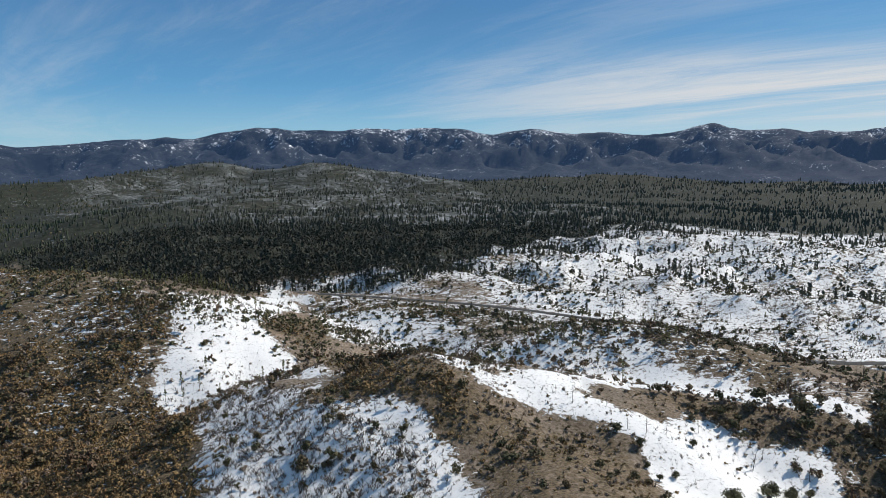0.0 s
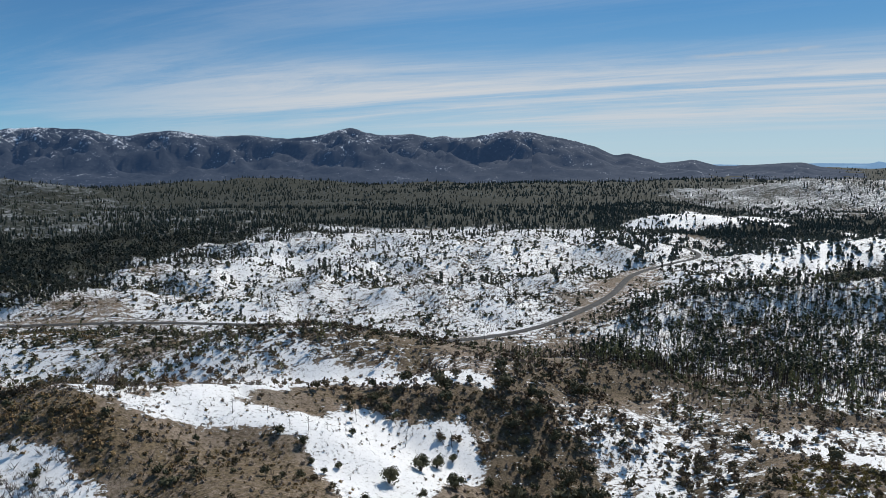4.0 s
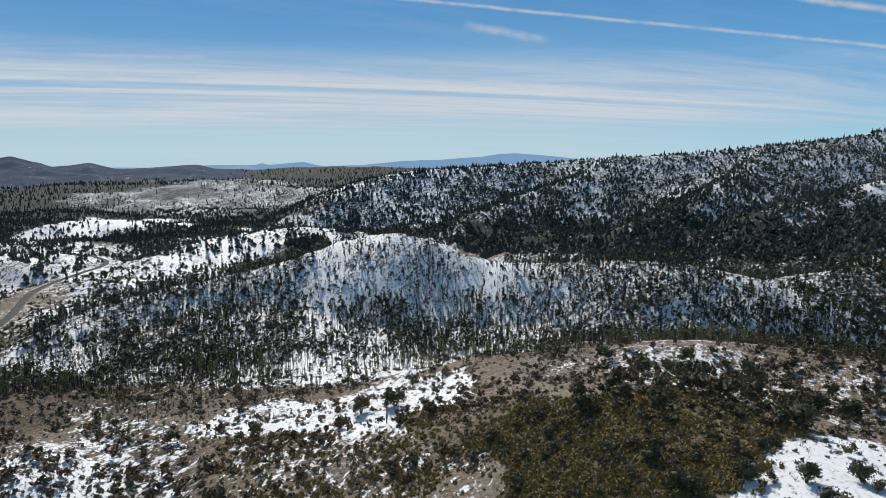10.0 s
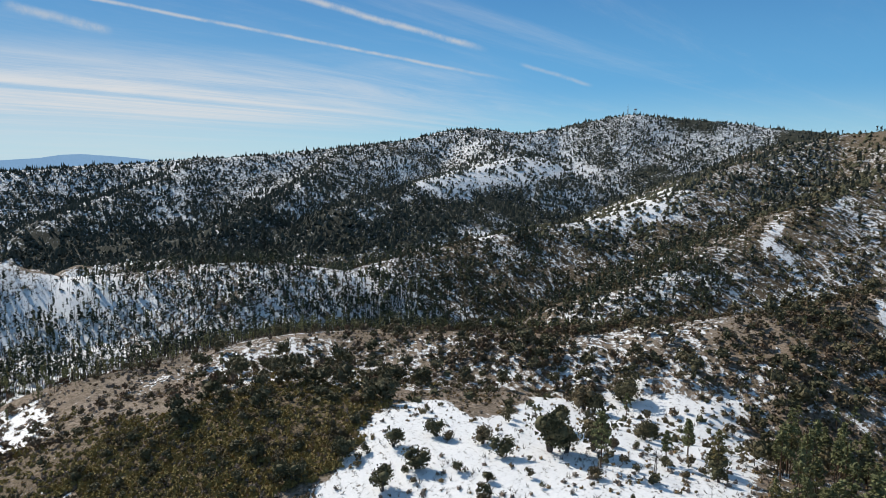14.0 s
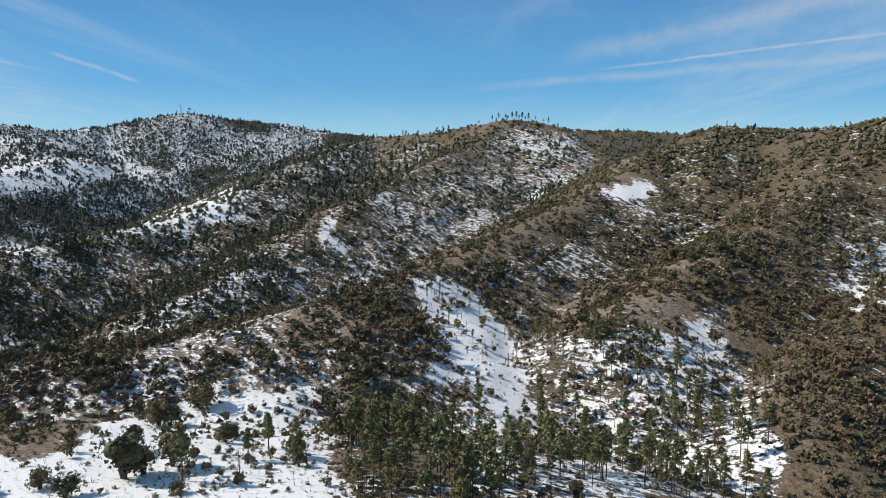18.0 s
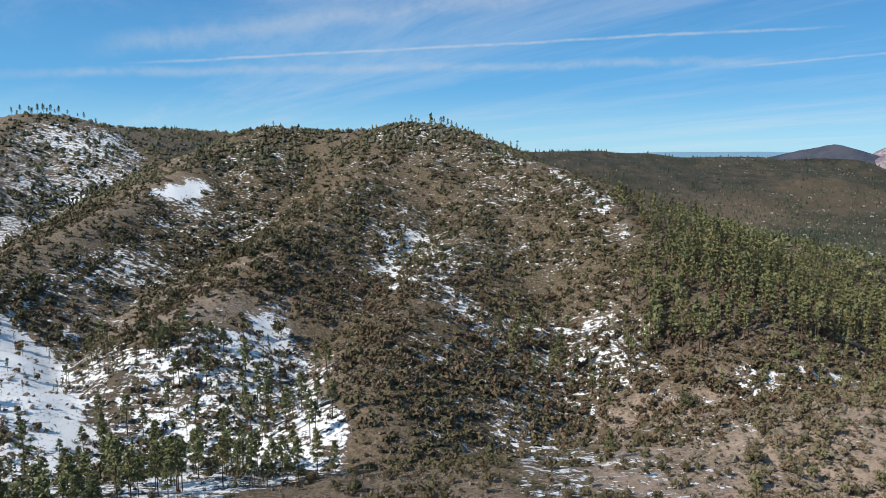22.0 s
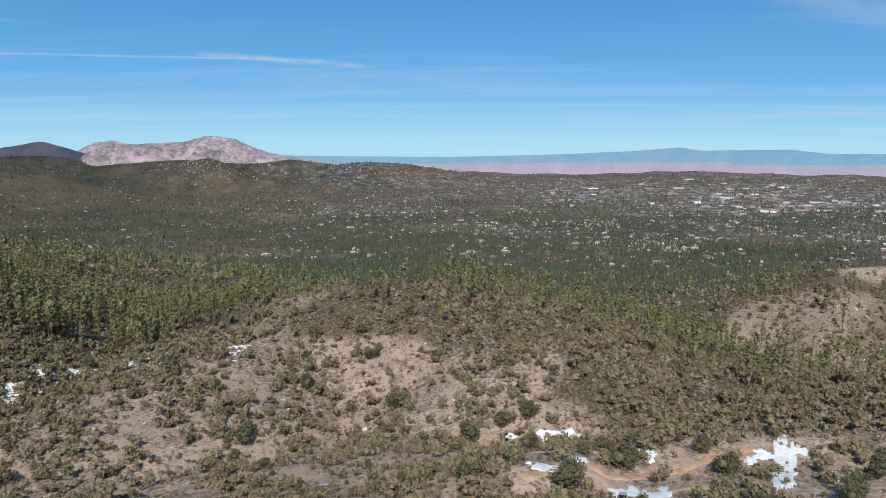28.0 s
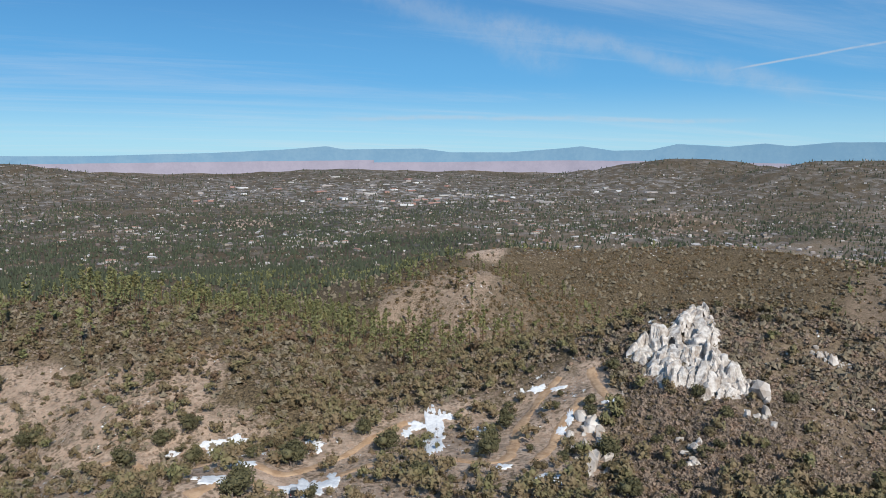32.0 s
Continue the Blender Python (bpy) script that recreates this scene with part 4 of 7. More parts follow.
    lies = n.math("MULTIPLY", lies, n.math("SUBTRACT", 1.0, n.math("MULTIPLY", poke, n.step(col["snow"], 0.7, 1.0, 1.0, 0.45))))
    white = n.mix(n.step(tiny, 0.3, 0.7), (0.82, 0.82, 0.82), (0.91, 0.905, 0.90))
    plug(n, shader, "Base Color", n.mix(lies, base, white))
    plug(n, shader, "Roughness", n.math("SUBTRACT", 0.95, n.math("MULTIPLY", lies, 0.35)))
    height = n.math("ADD", n.math("MULTIPLY", clods, 0.8), n.math("MULTIPLY", tiny, 0.25))
    height = n.math("MULTIPLY", height, n.math("SUBTRACT", 1.0, n.math("MULTIPLY", lies, 0.75)))
    bumped = n.add("ShaderNodeBump", {"Strength": 0.9, "Distance": 0.8, "Height": height})
    plug(n, shader, "Normal", bumped.outputs[0])
    return m


def sheet(name, verts, faces, mat, smooth=True):
    """A mesh object from arrays of vertices and of faces with equal corners."""
    faces = np.asarray(faces, np.int32)
    corners = faces.shape[1]
    me = bpy.data.meshes.new(name)
    me.vertices.add(len(verts))
    me.vertices.foreach_set("co", np.asarray(verts, np.float32).ravel())
    me.loops.add(faces.size)
    me.loops.foreach_set("vertex_index", faces.ravel())
    me.polygons.add(len(faces))
    me.polygons.foreach_set("loop_start", np.arange(0, faces.size, corners, dtype=np.int32))
    me.polygons.foreach_set("use_smooth", np.full(len(faces), smooth))
    me.update(calc_edges=True)
    me.materials.append(mat)
    return me


ring = np.arange(AZ)
quads = []
for i in range(RAD - 1):
    lo, hi = i * AZ, (i + 1) * AZ
    quads.append(np.stack([lo + ring, lo + (ring + 1) % AZ, hi + (ring + 1) % AZ, hi + ring], 1)[:, ::-1])
quads = np.concatenate(quads)
hub = AZ * RAD   # the middle, under the eye
quads = np.concatenate([quads, np.stack([ring[::2], np.full(AZ // 2, hub), (ring[::2] + 2) % AZ, ring[::2] + 1], 1)])
ground_mesh = sheet("ground", np.concatenate([np.stack([GX.ravel(), GY.ravel(), GZ.ravel()], 1), [[0, 0, GZ[0].mean()]]]), quads, ground_material())
COVER = cover(np.append(GX.ravel(), 0.0), np.append(GY.ravel(), 0.5))
far_off = np.append(np.hypot(GX, GY).ravel(), 0.0)
# dark canopy weakened over the basin, paling its ground in place of haze
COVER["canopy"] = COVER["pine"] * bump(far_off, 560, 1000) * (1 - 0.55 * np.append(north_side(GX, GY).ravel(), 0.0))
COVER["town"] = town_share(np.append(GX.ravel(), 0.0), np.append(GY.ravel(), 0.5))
for key in ("twig", "dead"):
    del COVER[key]
for key, values in COVER.items():
    ground_mesh.attributes.new(key, "FLOAT", "POINT").data.foreach_set("value", values.astype(np.float32))
ground_ob = tagged(new("ground", ground_mesh), "rolling hills of brown soil, low brush and patchy snow", "ground", kind="structure")


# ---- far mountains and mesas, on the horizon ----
def range_material(name, dark, light, haze_glow, snow=0.0, veil=(0.20, 0.30, 0.48)):
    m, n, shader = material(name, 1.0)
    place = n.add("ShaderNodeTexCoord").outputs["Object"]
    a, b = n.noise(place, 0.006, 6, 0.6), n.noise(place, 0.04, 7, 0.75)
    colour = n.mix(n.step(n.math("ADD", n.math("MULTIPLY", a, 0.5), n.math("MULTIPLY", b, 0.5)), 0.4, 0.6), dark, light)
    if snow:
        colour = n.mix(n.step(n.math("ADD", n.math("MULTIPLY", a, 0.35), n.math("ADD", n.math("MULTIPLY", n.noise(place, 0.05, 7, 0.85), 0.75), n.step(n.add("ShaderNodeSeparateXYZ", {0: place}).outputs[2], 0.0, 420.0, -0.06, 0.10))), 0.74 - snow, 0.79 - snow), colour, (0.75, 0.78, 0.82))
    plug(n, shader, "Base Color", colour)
    # haze of the distance, put in as an even bluish emission
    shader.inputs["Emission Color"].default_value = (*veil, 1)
    shader.inputs["Emission Strength"].default_value = haze_glow
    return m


def mountains(name, crest, mat, depth, label, rough=1.0, foot=-70.0, size=300.0):
    """A range along a crest line, with gullied slopes on both sides; it stands on the ground far off."""
    crest = np.array(crest, float)
    leg = np.concatenate([[0], np.cumsum(np.hypot(*np.diff(crest[:, :2], axis=0).T))])
    count = max(24, int(leg[-1] / 22))
    s = np.linspace(0, leg[-1], count)
    cx, cy, cz = (np.interp(s, leg, crest[:, k]) for k in range(3))
    cz = cz + fractal(s, 0 * s, 90, 4, 57, 0.6) * 7.0 * rough
    steps = np.concatenate([-np.linspace(1, 0, 34) ** 1.3, np.linspace(0.12, 1, 8)])
    r = np.hypot(cx, cy)
    ox, oy = cx / r, cy / r
    X = cx[None] + ox[None] * steps[:, None] * depth
    Y = cy[None] + oy[None] * steps[:, None] * depth
    fall = np.abs(steps)[:, None]
    cut = 1 - np.abs(fractal(X, Y, size, 5, 51, 0.55)) * 1.6
    Z = foot + (cz[None] - foot) * (1 - fall ** 0.85)
    Z = Z + (cut - 0.55) * np.sin(np.pi * np.minimum(fall * 1.25, 1)) * (cz[None] - foot) * 0.5 * rough
    Z = Z + fractal(X, Y, 70, 4, 55, 0.6) * 12.0 * rough * np.minimum(1, fall * 6)
    rows_, cols = len(steps), count
    idx = np.arange(rows_ * cols).reshape(rows_, cols)
    faces = np.stack([idx[:-1, :-1], idx[:-1, 1:], idx[1:, 1:], idx[1:, :-1]], -1).reshape(-1, 4)
    ob = new(name, sheet(name, np.stack([X.ravel(), Y.ravel(), Z.ravel()], 1), faces, mat))
    return tagged(ob, label, "mountains", kind="structure")


# <RANGES
RANGES = {
    "wooded_mountain": [(-3041, 3249, 63), (-2640, 3582, 108), (-2340, 3785, 124), (-2275, 3824, 104), (-2112, 3917, 121), (-1860, 4043, 143), (-1613, 4147, 166), (-1469, 4201, 153), (-1317, 4251, 186), (-1129, 4304, 223), (-904, 4357, 207), (-637, 4404, 200), (-465, 4426, 216), (-293, 4440, 206), (-153, 4447, 222), (127, 4448, 207), (301, 4440, 178), (542, 4417, 211), (813, 4375, 178), (945, 4349, 187), (1201, 4285, 167), (1385, 4229, 181), (1472, 4199, 216), (1573, 4163, 227), (1729, 4100, 182), (1915, 4017, 189), (2017, 3967, 168), (2089, 3929, 183), (2206, 3865, 166), (2439, 3722, 218), (2552, 3645, 201)],
    "dark_cone_mountain": [(-1427, -4268, 36), (-1591, -4209, 78), (-1753, -4144, 120), (-1834, -4109, 135), (-1914, -4073, 114), (-2009, -4027, 79), (-2135, -3961, 37)],
    "wooded_mountain_tail": [(2552, 3645, 201), (2720, 3522, 156), (2842, 3424, 121), (2936, 3344, 62), (3001, 3286, 75), (3141, 3152, 16), (3262, 3026, 33), (3356, 2923, -2), (3529, 2711, 8), (3629, 2575, 19), (3723, 2438, -15), (3826, 2272, -34), (3905, 2133, -90), (4031, 1886, -141)],
    "far_blue_mountain": [(3417, 3484, 6), (3801, 3061, -3), (4022, 2764, 9), (4177, 2524, 9), (4198, 2488, 24), (4219, 2452, 9), (4328, 2255, 28), (4388, 2135, 0), (4507, 1872, 8), (4594, 1646, 33), (4673, 1406, 40), (4750, 1119, 61), (4774, 1012, 79), (4795, 905, 83), (4831, 692, 68), (4865, 380, 32)],
    "granite_mountain": [(-1956, -4163, 57), (-2038, -4124, 86), (-2119, -4083, 129), (-2215, -4032, 144), (-2309, -3978, 122), (-2433, -3904, 137), (-2555, -3825, 144), (-2629, -3775, 176), (-2687, -3733, 180), (-2788, -3659, 151), (-2873, -3593, 102), (-2982, -3502, 63), (-3113, -3387, 28), (-3262, -3244, -12)],
    "far_mesa": [(-721, -4847, 77), (-1060, -4784, 93), (-1598, -4632, 94), (-3140, -3762, 57), (-3523, -3405, 50), (-3968, -2874, 47), (-4368, -2221, 67), (-4563, -1785, 90), (-4653, -1536, 112), (-4690, -1420, 91), (-4815, -911, 98), (-4849, -707, 72), (-4889, -323, 72), (-4900, -19, 95), (-4897, 168, 114), (-4886, 372, 84), (-4862, 606, 88), (-4838, 779, 128), (-4779, 1081, 109), (-4728, 1286, 130), (-4688, 1424, 112), (-4612, 1654, 135), (-4520, 1891, 134), (-4257, 2426, 121)],
    "pale_plain": [(-3334, -3537, -2), (-3699, -3153, 1), (-4149, -2532, 6), (-4487, -1868, 13), (-4707, -1211, 20), (-4640, -1445, 3), (-4809, -701, 7), (-4860, 58, 20), (-4797, 777, 15), (-4648, 1419, 6)],
}
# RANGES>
# farther ranges also have haze put into their paler, bluer base colours
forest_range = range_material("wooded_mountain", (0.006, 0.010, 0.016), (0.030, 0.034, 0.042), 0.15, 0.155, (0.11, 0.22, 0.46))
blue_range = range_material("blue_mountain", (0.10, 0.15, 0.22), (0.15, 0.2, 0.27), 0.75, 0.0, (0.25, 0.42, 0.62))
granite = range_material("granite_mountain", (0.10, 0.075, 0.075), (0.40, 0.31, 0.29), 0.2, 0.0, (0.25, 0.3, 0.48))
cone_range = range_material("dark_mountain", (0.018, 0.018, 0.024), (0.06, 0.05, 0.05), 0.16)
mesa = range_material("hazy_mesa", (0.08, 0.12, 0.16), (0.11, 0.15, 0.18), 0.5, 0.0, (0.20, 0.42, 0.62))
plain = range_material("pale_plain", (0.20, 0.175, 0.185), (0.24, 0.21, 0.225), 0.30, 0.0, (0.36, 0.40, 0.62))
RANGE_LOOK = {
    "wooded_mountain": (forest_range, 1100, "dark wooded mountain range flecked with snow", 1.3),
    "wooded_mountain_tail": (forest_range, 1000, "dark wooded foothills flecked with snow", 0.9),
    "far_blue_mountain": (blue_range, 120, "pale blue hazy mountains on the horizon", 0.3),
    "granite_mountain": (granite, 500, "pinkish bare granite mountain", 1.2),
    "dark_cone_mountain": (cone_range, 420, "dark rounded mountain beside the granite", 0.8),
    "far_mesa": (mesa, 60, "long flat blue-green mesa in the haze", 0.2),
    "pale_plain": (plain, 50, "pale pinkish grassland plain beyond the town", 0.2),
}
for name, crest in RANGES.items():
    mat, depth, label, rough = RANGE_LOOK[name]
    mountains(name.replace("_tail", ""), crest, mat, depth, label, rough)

# ---- plants ----
def foliage(name, dark, light, dry=(0.10, 0.07, 0.035), share=0.12):
    """Leaves that differ spray by spray, leaf by leaf and plant by plant."""
    m, n, shader = material(name, 0.75)
    geometry = n.add("ShaderNodeNewGeometry")
    spray, place = geometry.outputs["Random Per Island"], geometry.outputs["Position"]
    thing = n.add("ShaderNodeObjectInfo").outputs["Random"]
    patch, leaf = n.noise(place, 0.13, 3), n.noise(place, 2.4, 4, 0.7)
    tone = n.math("ADD", n.math("MULTIPLY", spray, 0.4), n.math("ADD", n.math("MULTIPLY", n.step(patch, 0.3, 0.7), 0.25), n.math("MULTIPLY", n.step(leaf, 0.34, 0.66), 0.4)))
    colour = n.mix(tone, dark, light)
    colour = n.mix(n.step(n.math("ADD", n.math("MULTIPLY", thing, 0.5), n.math("MULTIPLY", patch, 0.5)), 0.66 - share, 0.8), colour, dry)
    plug(n, shader, "Base Color", colour)
    return m


def bark(name, colour, pale):
    m, n, shader = material(name, 0.95)
    place = n.add("ShaderNodeTexCoord").outputs["Object"]
    plug(n, shader, "Base Color", n.mix(n.step(n.noise(place, 1.7, 5, 0.7), 0.35, 0.65), colour, pale))
    return m


PINE = foliage("pine_needles", (0.062, 0.070, 0.032), (0.275, 0.275, 0.122), (0.20, 0.16, 0.065), 0.03)
# greyed copy of the pine needles: distance haze put into the colour
FAR_PINE = foliage("distant_pine_needles", (0.036, 0.042, 0.031), (0.096, 0.100, 0.074), (0.11, 0.092, 0.07), 0.06)
JUNIPER = foliage("juniper_leaves", (0.042, 0.042, 0.022), (0.152, 0.140, 0.073), (0.17, 0.13, 0.075), 0.06)
OAK = foliage("oak_brush_leaves", (0.056, 0.046, 0.025), (0.175, 0.132, 0.072), (0.17, 0.115, 0.075), 0.06)
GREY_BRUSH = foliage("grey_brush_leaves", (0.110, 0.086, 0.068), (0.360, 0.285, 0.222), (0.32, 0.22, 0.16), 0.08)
BROWN_BRUSH = foliage("brown_brush_leaves", (0.115, 0.078, 0.036), (0.330, 0.225, 0.102), (0.28, 0.165, 0.09), 0.12)
TWIG = foliage("bare_twigs", (0.09, 0.075, 0.065), (0.20, 0.165, 0.14), (0.2, 0.15, 0.12), 0.1)
OLIVE = foliage("olive_chaparral_leaves", (0.110, 0.084, 0.030), (0.350, 0.265, 0.088), (0.15, 0.11, 0.05), 0.04)
BARK = bark("pine_bark", (0.075, 0.045, 0.03), (0.17, 0.105, 0.07))
GREY = bark("dead_wood", (0.09, 0.075, 0.065), (0.26, 0.22, 0.19))
CHAR = bark("burnt_wood", (0.018, 0.016, 0.015), (0.07, 0.06, 0.055))


def tube(points, radii, sides=6):
    """Vertices and triangles of a tapered, bent stem."""
    verts, tris = [], []
    for i, (p, r) in enumerate(zip(points, radii)):
        for k in range(sides):
            a = 2 * math.pi * k / sides
            verts.append((p[0] + r * math.cos(a), p[1] + r * math.sin(a), p[2]))
        if i:
            b = (i - 1) * sides
            for k in range(sides):
                k2 = (k + 1) % sides
                tris += [(b + k, b + k2, b + sides + k2), (b + k, b + sides + k2, b + sides + k)]
    return np.array(verts, float), np.array(tris, int)


def limb(a, b, r, sides=3):
    """A tapered branch from a to b, with its girth square to its run."""
    a, b = np.array(a, float), np.array(b, float)
    run = (b - a) / (np.linalg.norm(b - a) + 1e-9)
    side = np.cross(run, (0.3, 0.2, 1.0)); side /= np.linalg.norm(side) + 1e-9
    up = np.cross(run, side)
    ring_ = [side * math.cos(q) + up * math.sin(q) for q in np.arange(sides) * 2 * math.pi / sides]
    verts = [a + r * s for s in ring_] + [b]
    return np.array(verts), np.array([(k, (k + 1) % sides, sides) for k in range(sides)])


def join(pieces):
    verts, tris, base = [], [], 0
    for v, t in pieces:
        verts.append(v); tris.append(t + base); base += len(v)
    return np.concatenate(verts), np.concatenate(tris)


def sprays(centres, sizes, outward, rng, flat=0.5):
    """A ragged triangle of leaves at each centre."""
    n = len(centres)
    u = rng.normal(size=(n, 3)); u /= np.linalg.norm(u, axis=1)[:, None]
    u = u + outward * 0.8; u /= np.linalg.norm(u, axis=1)[:, None] + 1e-9
    v = rng.normal(size=(n, 3)); v[:, 2] *= flat
    v -= (v * u).sum(1)[:, None] * u; v /= np.linalg.norm(v, axis=1)[:, None] + 1e-9
    s = sizes[:, None] * rng.uniform(0.7, 1.3, (n, 1))
    a, b, c = centres + u * s * 0.75, centres - u * s * 0.4 + v * s * 0.55, centres - u * s * 0.35 - v * s * 0.55
    verts = np.stack([a, b, c], 1).reshape(-1, 3)
    return verts, np.arange(3 * n).reshape(n, 3)


def pine_shape(rng, count, spray, bare=0.32, wide=0.16, clumps=0):
    """Trunk and crown of a pine one metre high; its needles sit in clumps along uneven boughs."""
    tilt = rng.normal(0, 0.012, 2)
    zs = np.linspace(0, 0.97, 6)
    pts = [(tilt[0] * z + rng.normal(0, 0.004), tilt[1] * z + rng.normal(0, 0.004), z - (0.03 if z == 0 else 0)) for z in zs]
    stems = [tube(pts, 0.014 * (1 - 0.88 * zs), 5)]
    clumps = clumps or max(6, count // 4)
    cen, siz, out_ = [], [], []
    turn = rng.uniform(0, 6.28)
    for k in range(clumps):
        q = ((k + rng.uniform(0, 0.9)) / clumps) ** 0.85
        z = bare + (0.97 - bare) * q
        turn += 2.4 + rng.normal(0, 0.4)
        reach = wide * (0.35 + 0.75 * math.sin(math.pi * min(1.0, 0.3 + 0.68 * q))) * rng.uniform(0.35, 1.1) * (1 - 0.55 * q)
        hub = np.array((tilt[0] * z + reach * math.cos(turn), tilt[1] * z + reach * math.sin(turn), z + reach * rng.uniform(-0.1, 0.3)))
        if clumps > 12 and reach > 0.03:
            stems.append(limb((tilt[0] * z, tilt[1] * z, z - 0.02), hub, 0.005))
        for _ in range(max(2, count // clumps)):
            v = rng.normal(size=3); v /= np.linalg.norm(v)
            cen.append(hub + v * (0.055 if clumps > 12 else 0.045) * np.array((1, 1, 0.6)) * rng.uniform(0.3, 1.2))
            siz.append(spray); out_.append(v + np.array((math.cos(turn), math.sin(turn), 0.4)) * 0.6)
    return join(stems), sprays(np.array(cen), np.array(siz), np.array(out_), rng)


def ball(rng, jitter=0.18):
    """An uneven twenty-sided lump of radius one."""
    bm = bmesh.new()
    bmesh.ops.create_icosphere(bm, subdivisions=1, radius=1.0)
    bm.verts.ensure_lookup_table()
    v = np.array([q.co[:] for q in bm.verts]) * rng.uniform(1 - jitter, 1 + jitter, (len(bm.verts), 1))
    t = np.array([[q.index for q in f.verts] for f in bm.faces])
    bm.free()
    return v, t


def shrub_shape(rng, count, spray, tall=0.85, lumps=6, core=0.75):
    """Stems and crown of a rounded shrub one metre across: leafy lumps with ragged sprays round them."""
    lobes = []
    for k in range(lumps):
        a, q = rng.uniform(0, 6.28), (0.0 if lumps == 1 else math.sqrt(rng.uniform(0.1, 1)) * 0.27)
        r = rng.uniform(0.36, 0.44) if lumps == 1 else rng.uniform(0.17, 0.28)
        lobes.append((q * math.cos(a), q * math.sin(a), (rng.uniform(0.3, 0.6) if lumps > 1 else 0.33) * tall, r))
    # stems that fork from one foot
    foot = [(0.04 * math.cos(q), 0.04 * math.sin(q), -0.08) for q in (0.0, 2.1, 4.2)]
    stems = np.array(foot + [(lx * 0.8, ly * 0.8, lz) for lx, ly, lz, _ in lobes]), np.array([(k, (k + 1) % 3, 3 + i) for i in range(len(lobes)) for k in range(3)])
    crown = []
    for lx, ly, lz, lr in lobes:
        v, t = ball(rng, 0.25)
        if lumps == 1:
            t = t[v[t][:, :, 2].max(1) > -0.3]
        crown.append((v * lr * core * np.array((1, 1, 0.9)) + (lx, ly, lz), t))
    cen, out_ = [], []
    while len(cen) < count:
        lx, ly, lz, lr = lobes[rng.integers(len(lobes))]
        v = rng.normal(size=3); v /= np.linalg.norm(v)
        p = np.array((lx, ly, lz)) + v * lr * rng.uniform(0.8, 1.12)
        if p[2] > 0.02:
            cen.append(p); out_.append(v)
    crown.append(sprays(np.array(cen), np.full(count, spray), np.array(out_), rng, 1.0))
    return stems, join(crown)


def twig_shape(rng, count):
    """A leafless bush one metre across: thin stems that fork."""
    bits = []
    for _ in range(count // 4):
        a, t = rng.uniform(0, 6.28), rng.uniform(0.25, 1.1)
        tip = np.array((0.42 * math.cos(a) * t, 0.42 * math.sin(a) * t, rng.uniform(0.55, 1.0) * (1.15 - 0.4 * t)))
        bits.append(limb((0, 0, -0.05), tip * 0.6, 0.018))
        for _ in range(3):
            bits.append(limb(tip * 0.55, tip + rng.normal(0, 0.13, 3), 0.010))
    return join(bits)


def snag_shape(rng, limbs):
    """A dead standing tree one metre high: trunk and a list of broken limbs."""
    tilt = rng.normal(0, 0.05, 2)
    zs = np.linspace(0, 1, 5)
    trunk = tube([(tilt[0] * z, tilt[1] * z, z - 0.02) for z in zs], 0.022 * (1 - 0.85 * zs), 5)
    arms = []
    for _ in range(limbs):
        z, a, l = rng.uniform(0.3, 0.92), rng.uniform(0, 6.28), rng.uniform(0.08, 0.32)
        foot = np.array((tilt[0] * z, tilt[1] * z, z))
        arms.append(limb(foot, foot + np.array((math.cos(a) * l, math.sin(a) * l, rng.uniform(0.02, 0.25))), 0.010))
    return trunk, arms


def scatter(seed, count, near, far, start, end, density):
    """Places (x, y), evenly spread over bearing and log of distance, kept by density(x, y, cover)."""
    rng = np.random.default_rng(seed)
    a = np.radians(rng.uniform(start, end, count))
    d = near * (far / near) ** rng.uniform(0, 1, count)
    x, y = d * np.sin(a), d * np.cos(a)
    c = cover(x, y)
    clump = np.clip(1.05 + 1.6 * fractal(x, y, 26, 3, 93), 0.2, 1.7)
    keep = (rng.uniform(0, 1, count) < density(x, y, c) * clump) & off_track(x, y, 4.0)
    return x[keep], y[keep], rng


def thicket(name, shapes, mat, x, y, sizes, rng, label, category, squash=0.15):
    """Many plants joined into one object."""
    z = ground(x, y)
    pick = rng.integers(0, len(shapes), len(x))
    turn = rng.uniform(0, 6.28, len(x))
    tall = sizes * rng.uniform(1 - squash, 1 + squash, len(x))
    verts, tris, base = [], [], 0
    for k, (v, t) in enumerate(shapes):
        sel = np.flatnonzero(pick == k)
        if not len(sel):
            continue
        c, s = np.cos(turn[sel])[:, None], np.sin(turn[sel])[:, None]
        w_ = sizes[sel][:, None]
        px = (v[None, :, 0] * c - v[None, :, 1] * s) * w_ + x[sel][:, None]
        py = (v[None, :, 0] * s + v[None, :, 1] * c) * w_ + y[sel][:, None]
        pz = v[None, :, 2] * tall[sel][:, None] + z[sel][:, None]
        verts.append(np.stack([px, py, pz], -1).reshape(-1, 3))
        tris.append((t[None] + (np.arange(len(sel)) * len(v))[:, None, None] + base).reshape(-1, 3))
        base += len(sel) * len(v)
    if not verts:
        return None
    ob = new(name, sheet(name, np.concatenate(verts), np.concatenate(tris), mat, False))
    return tagged(ob, label, category, kind="stuff")


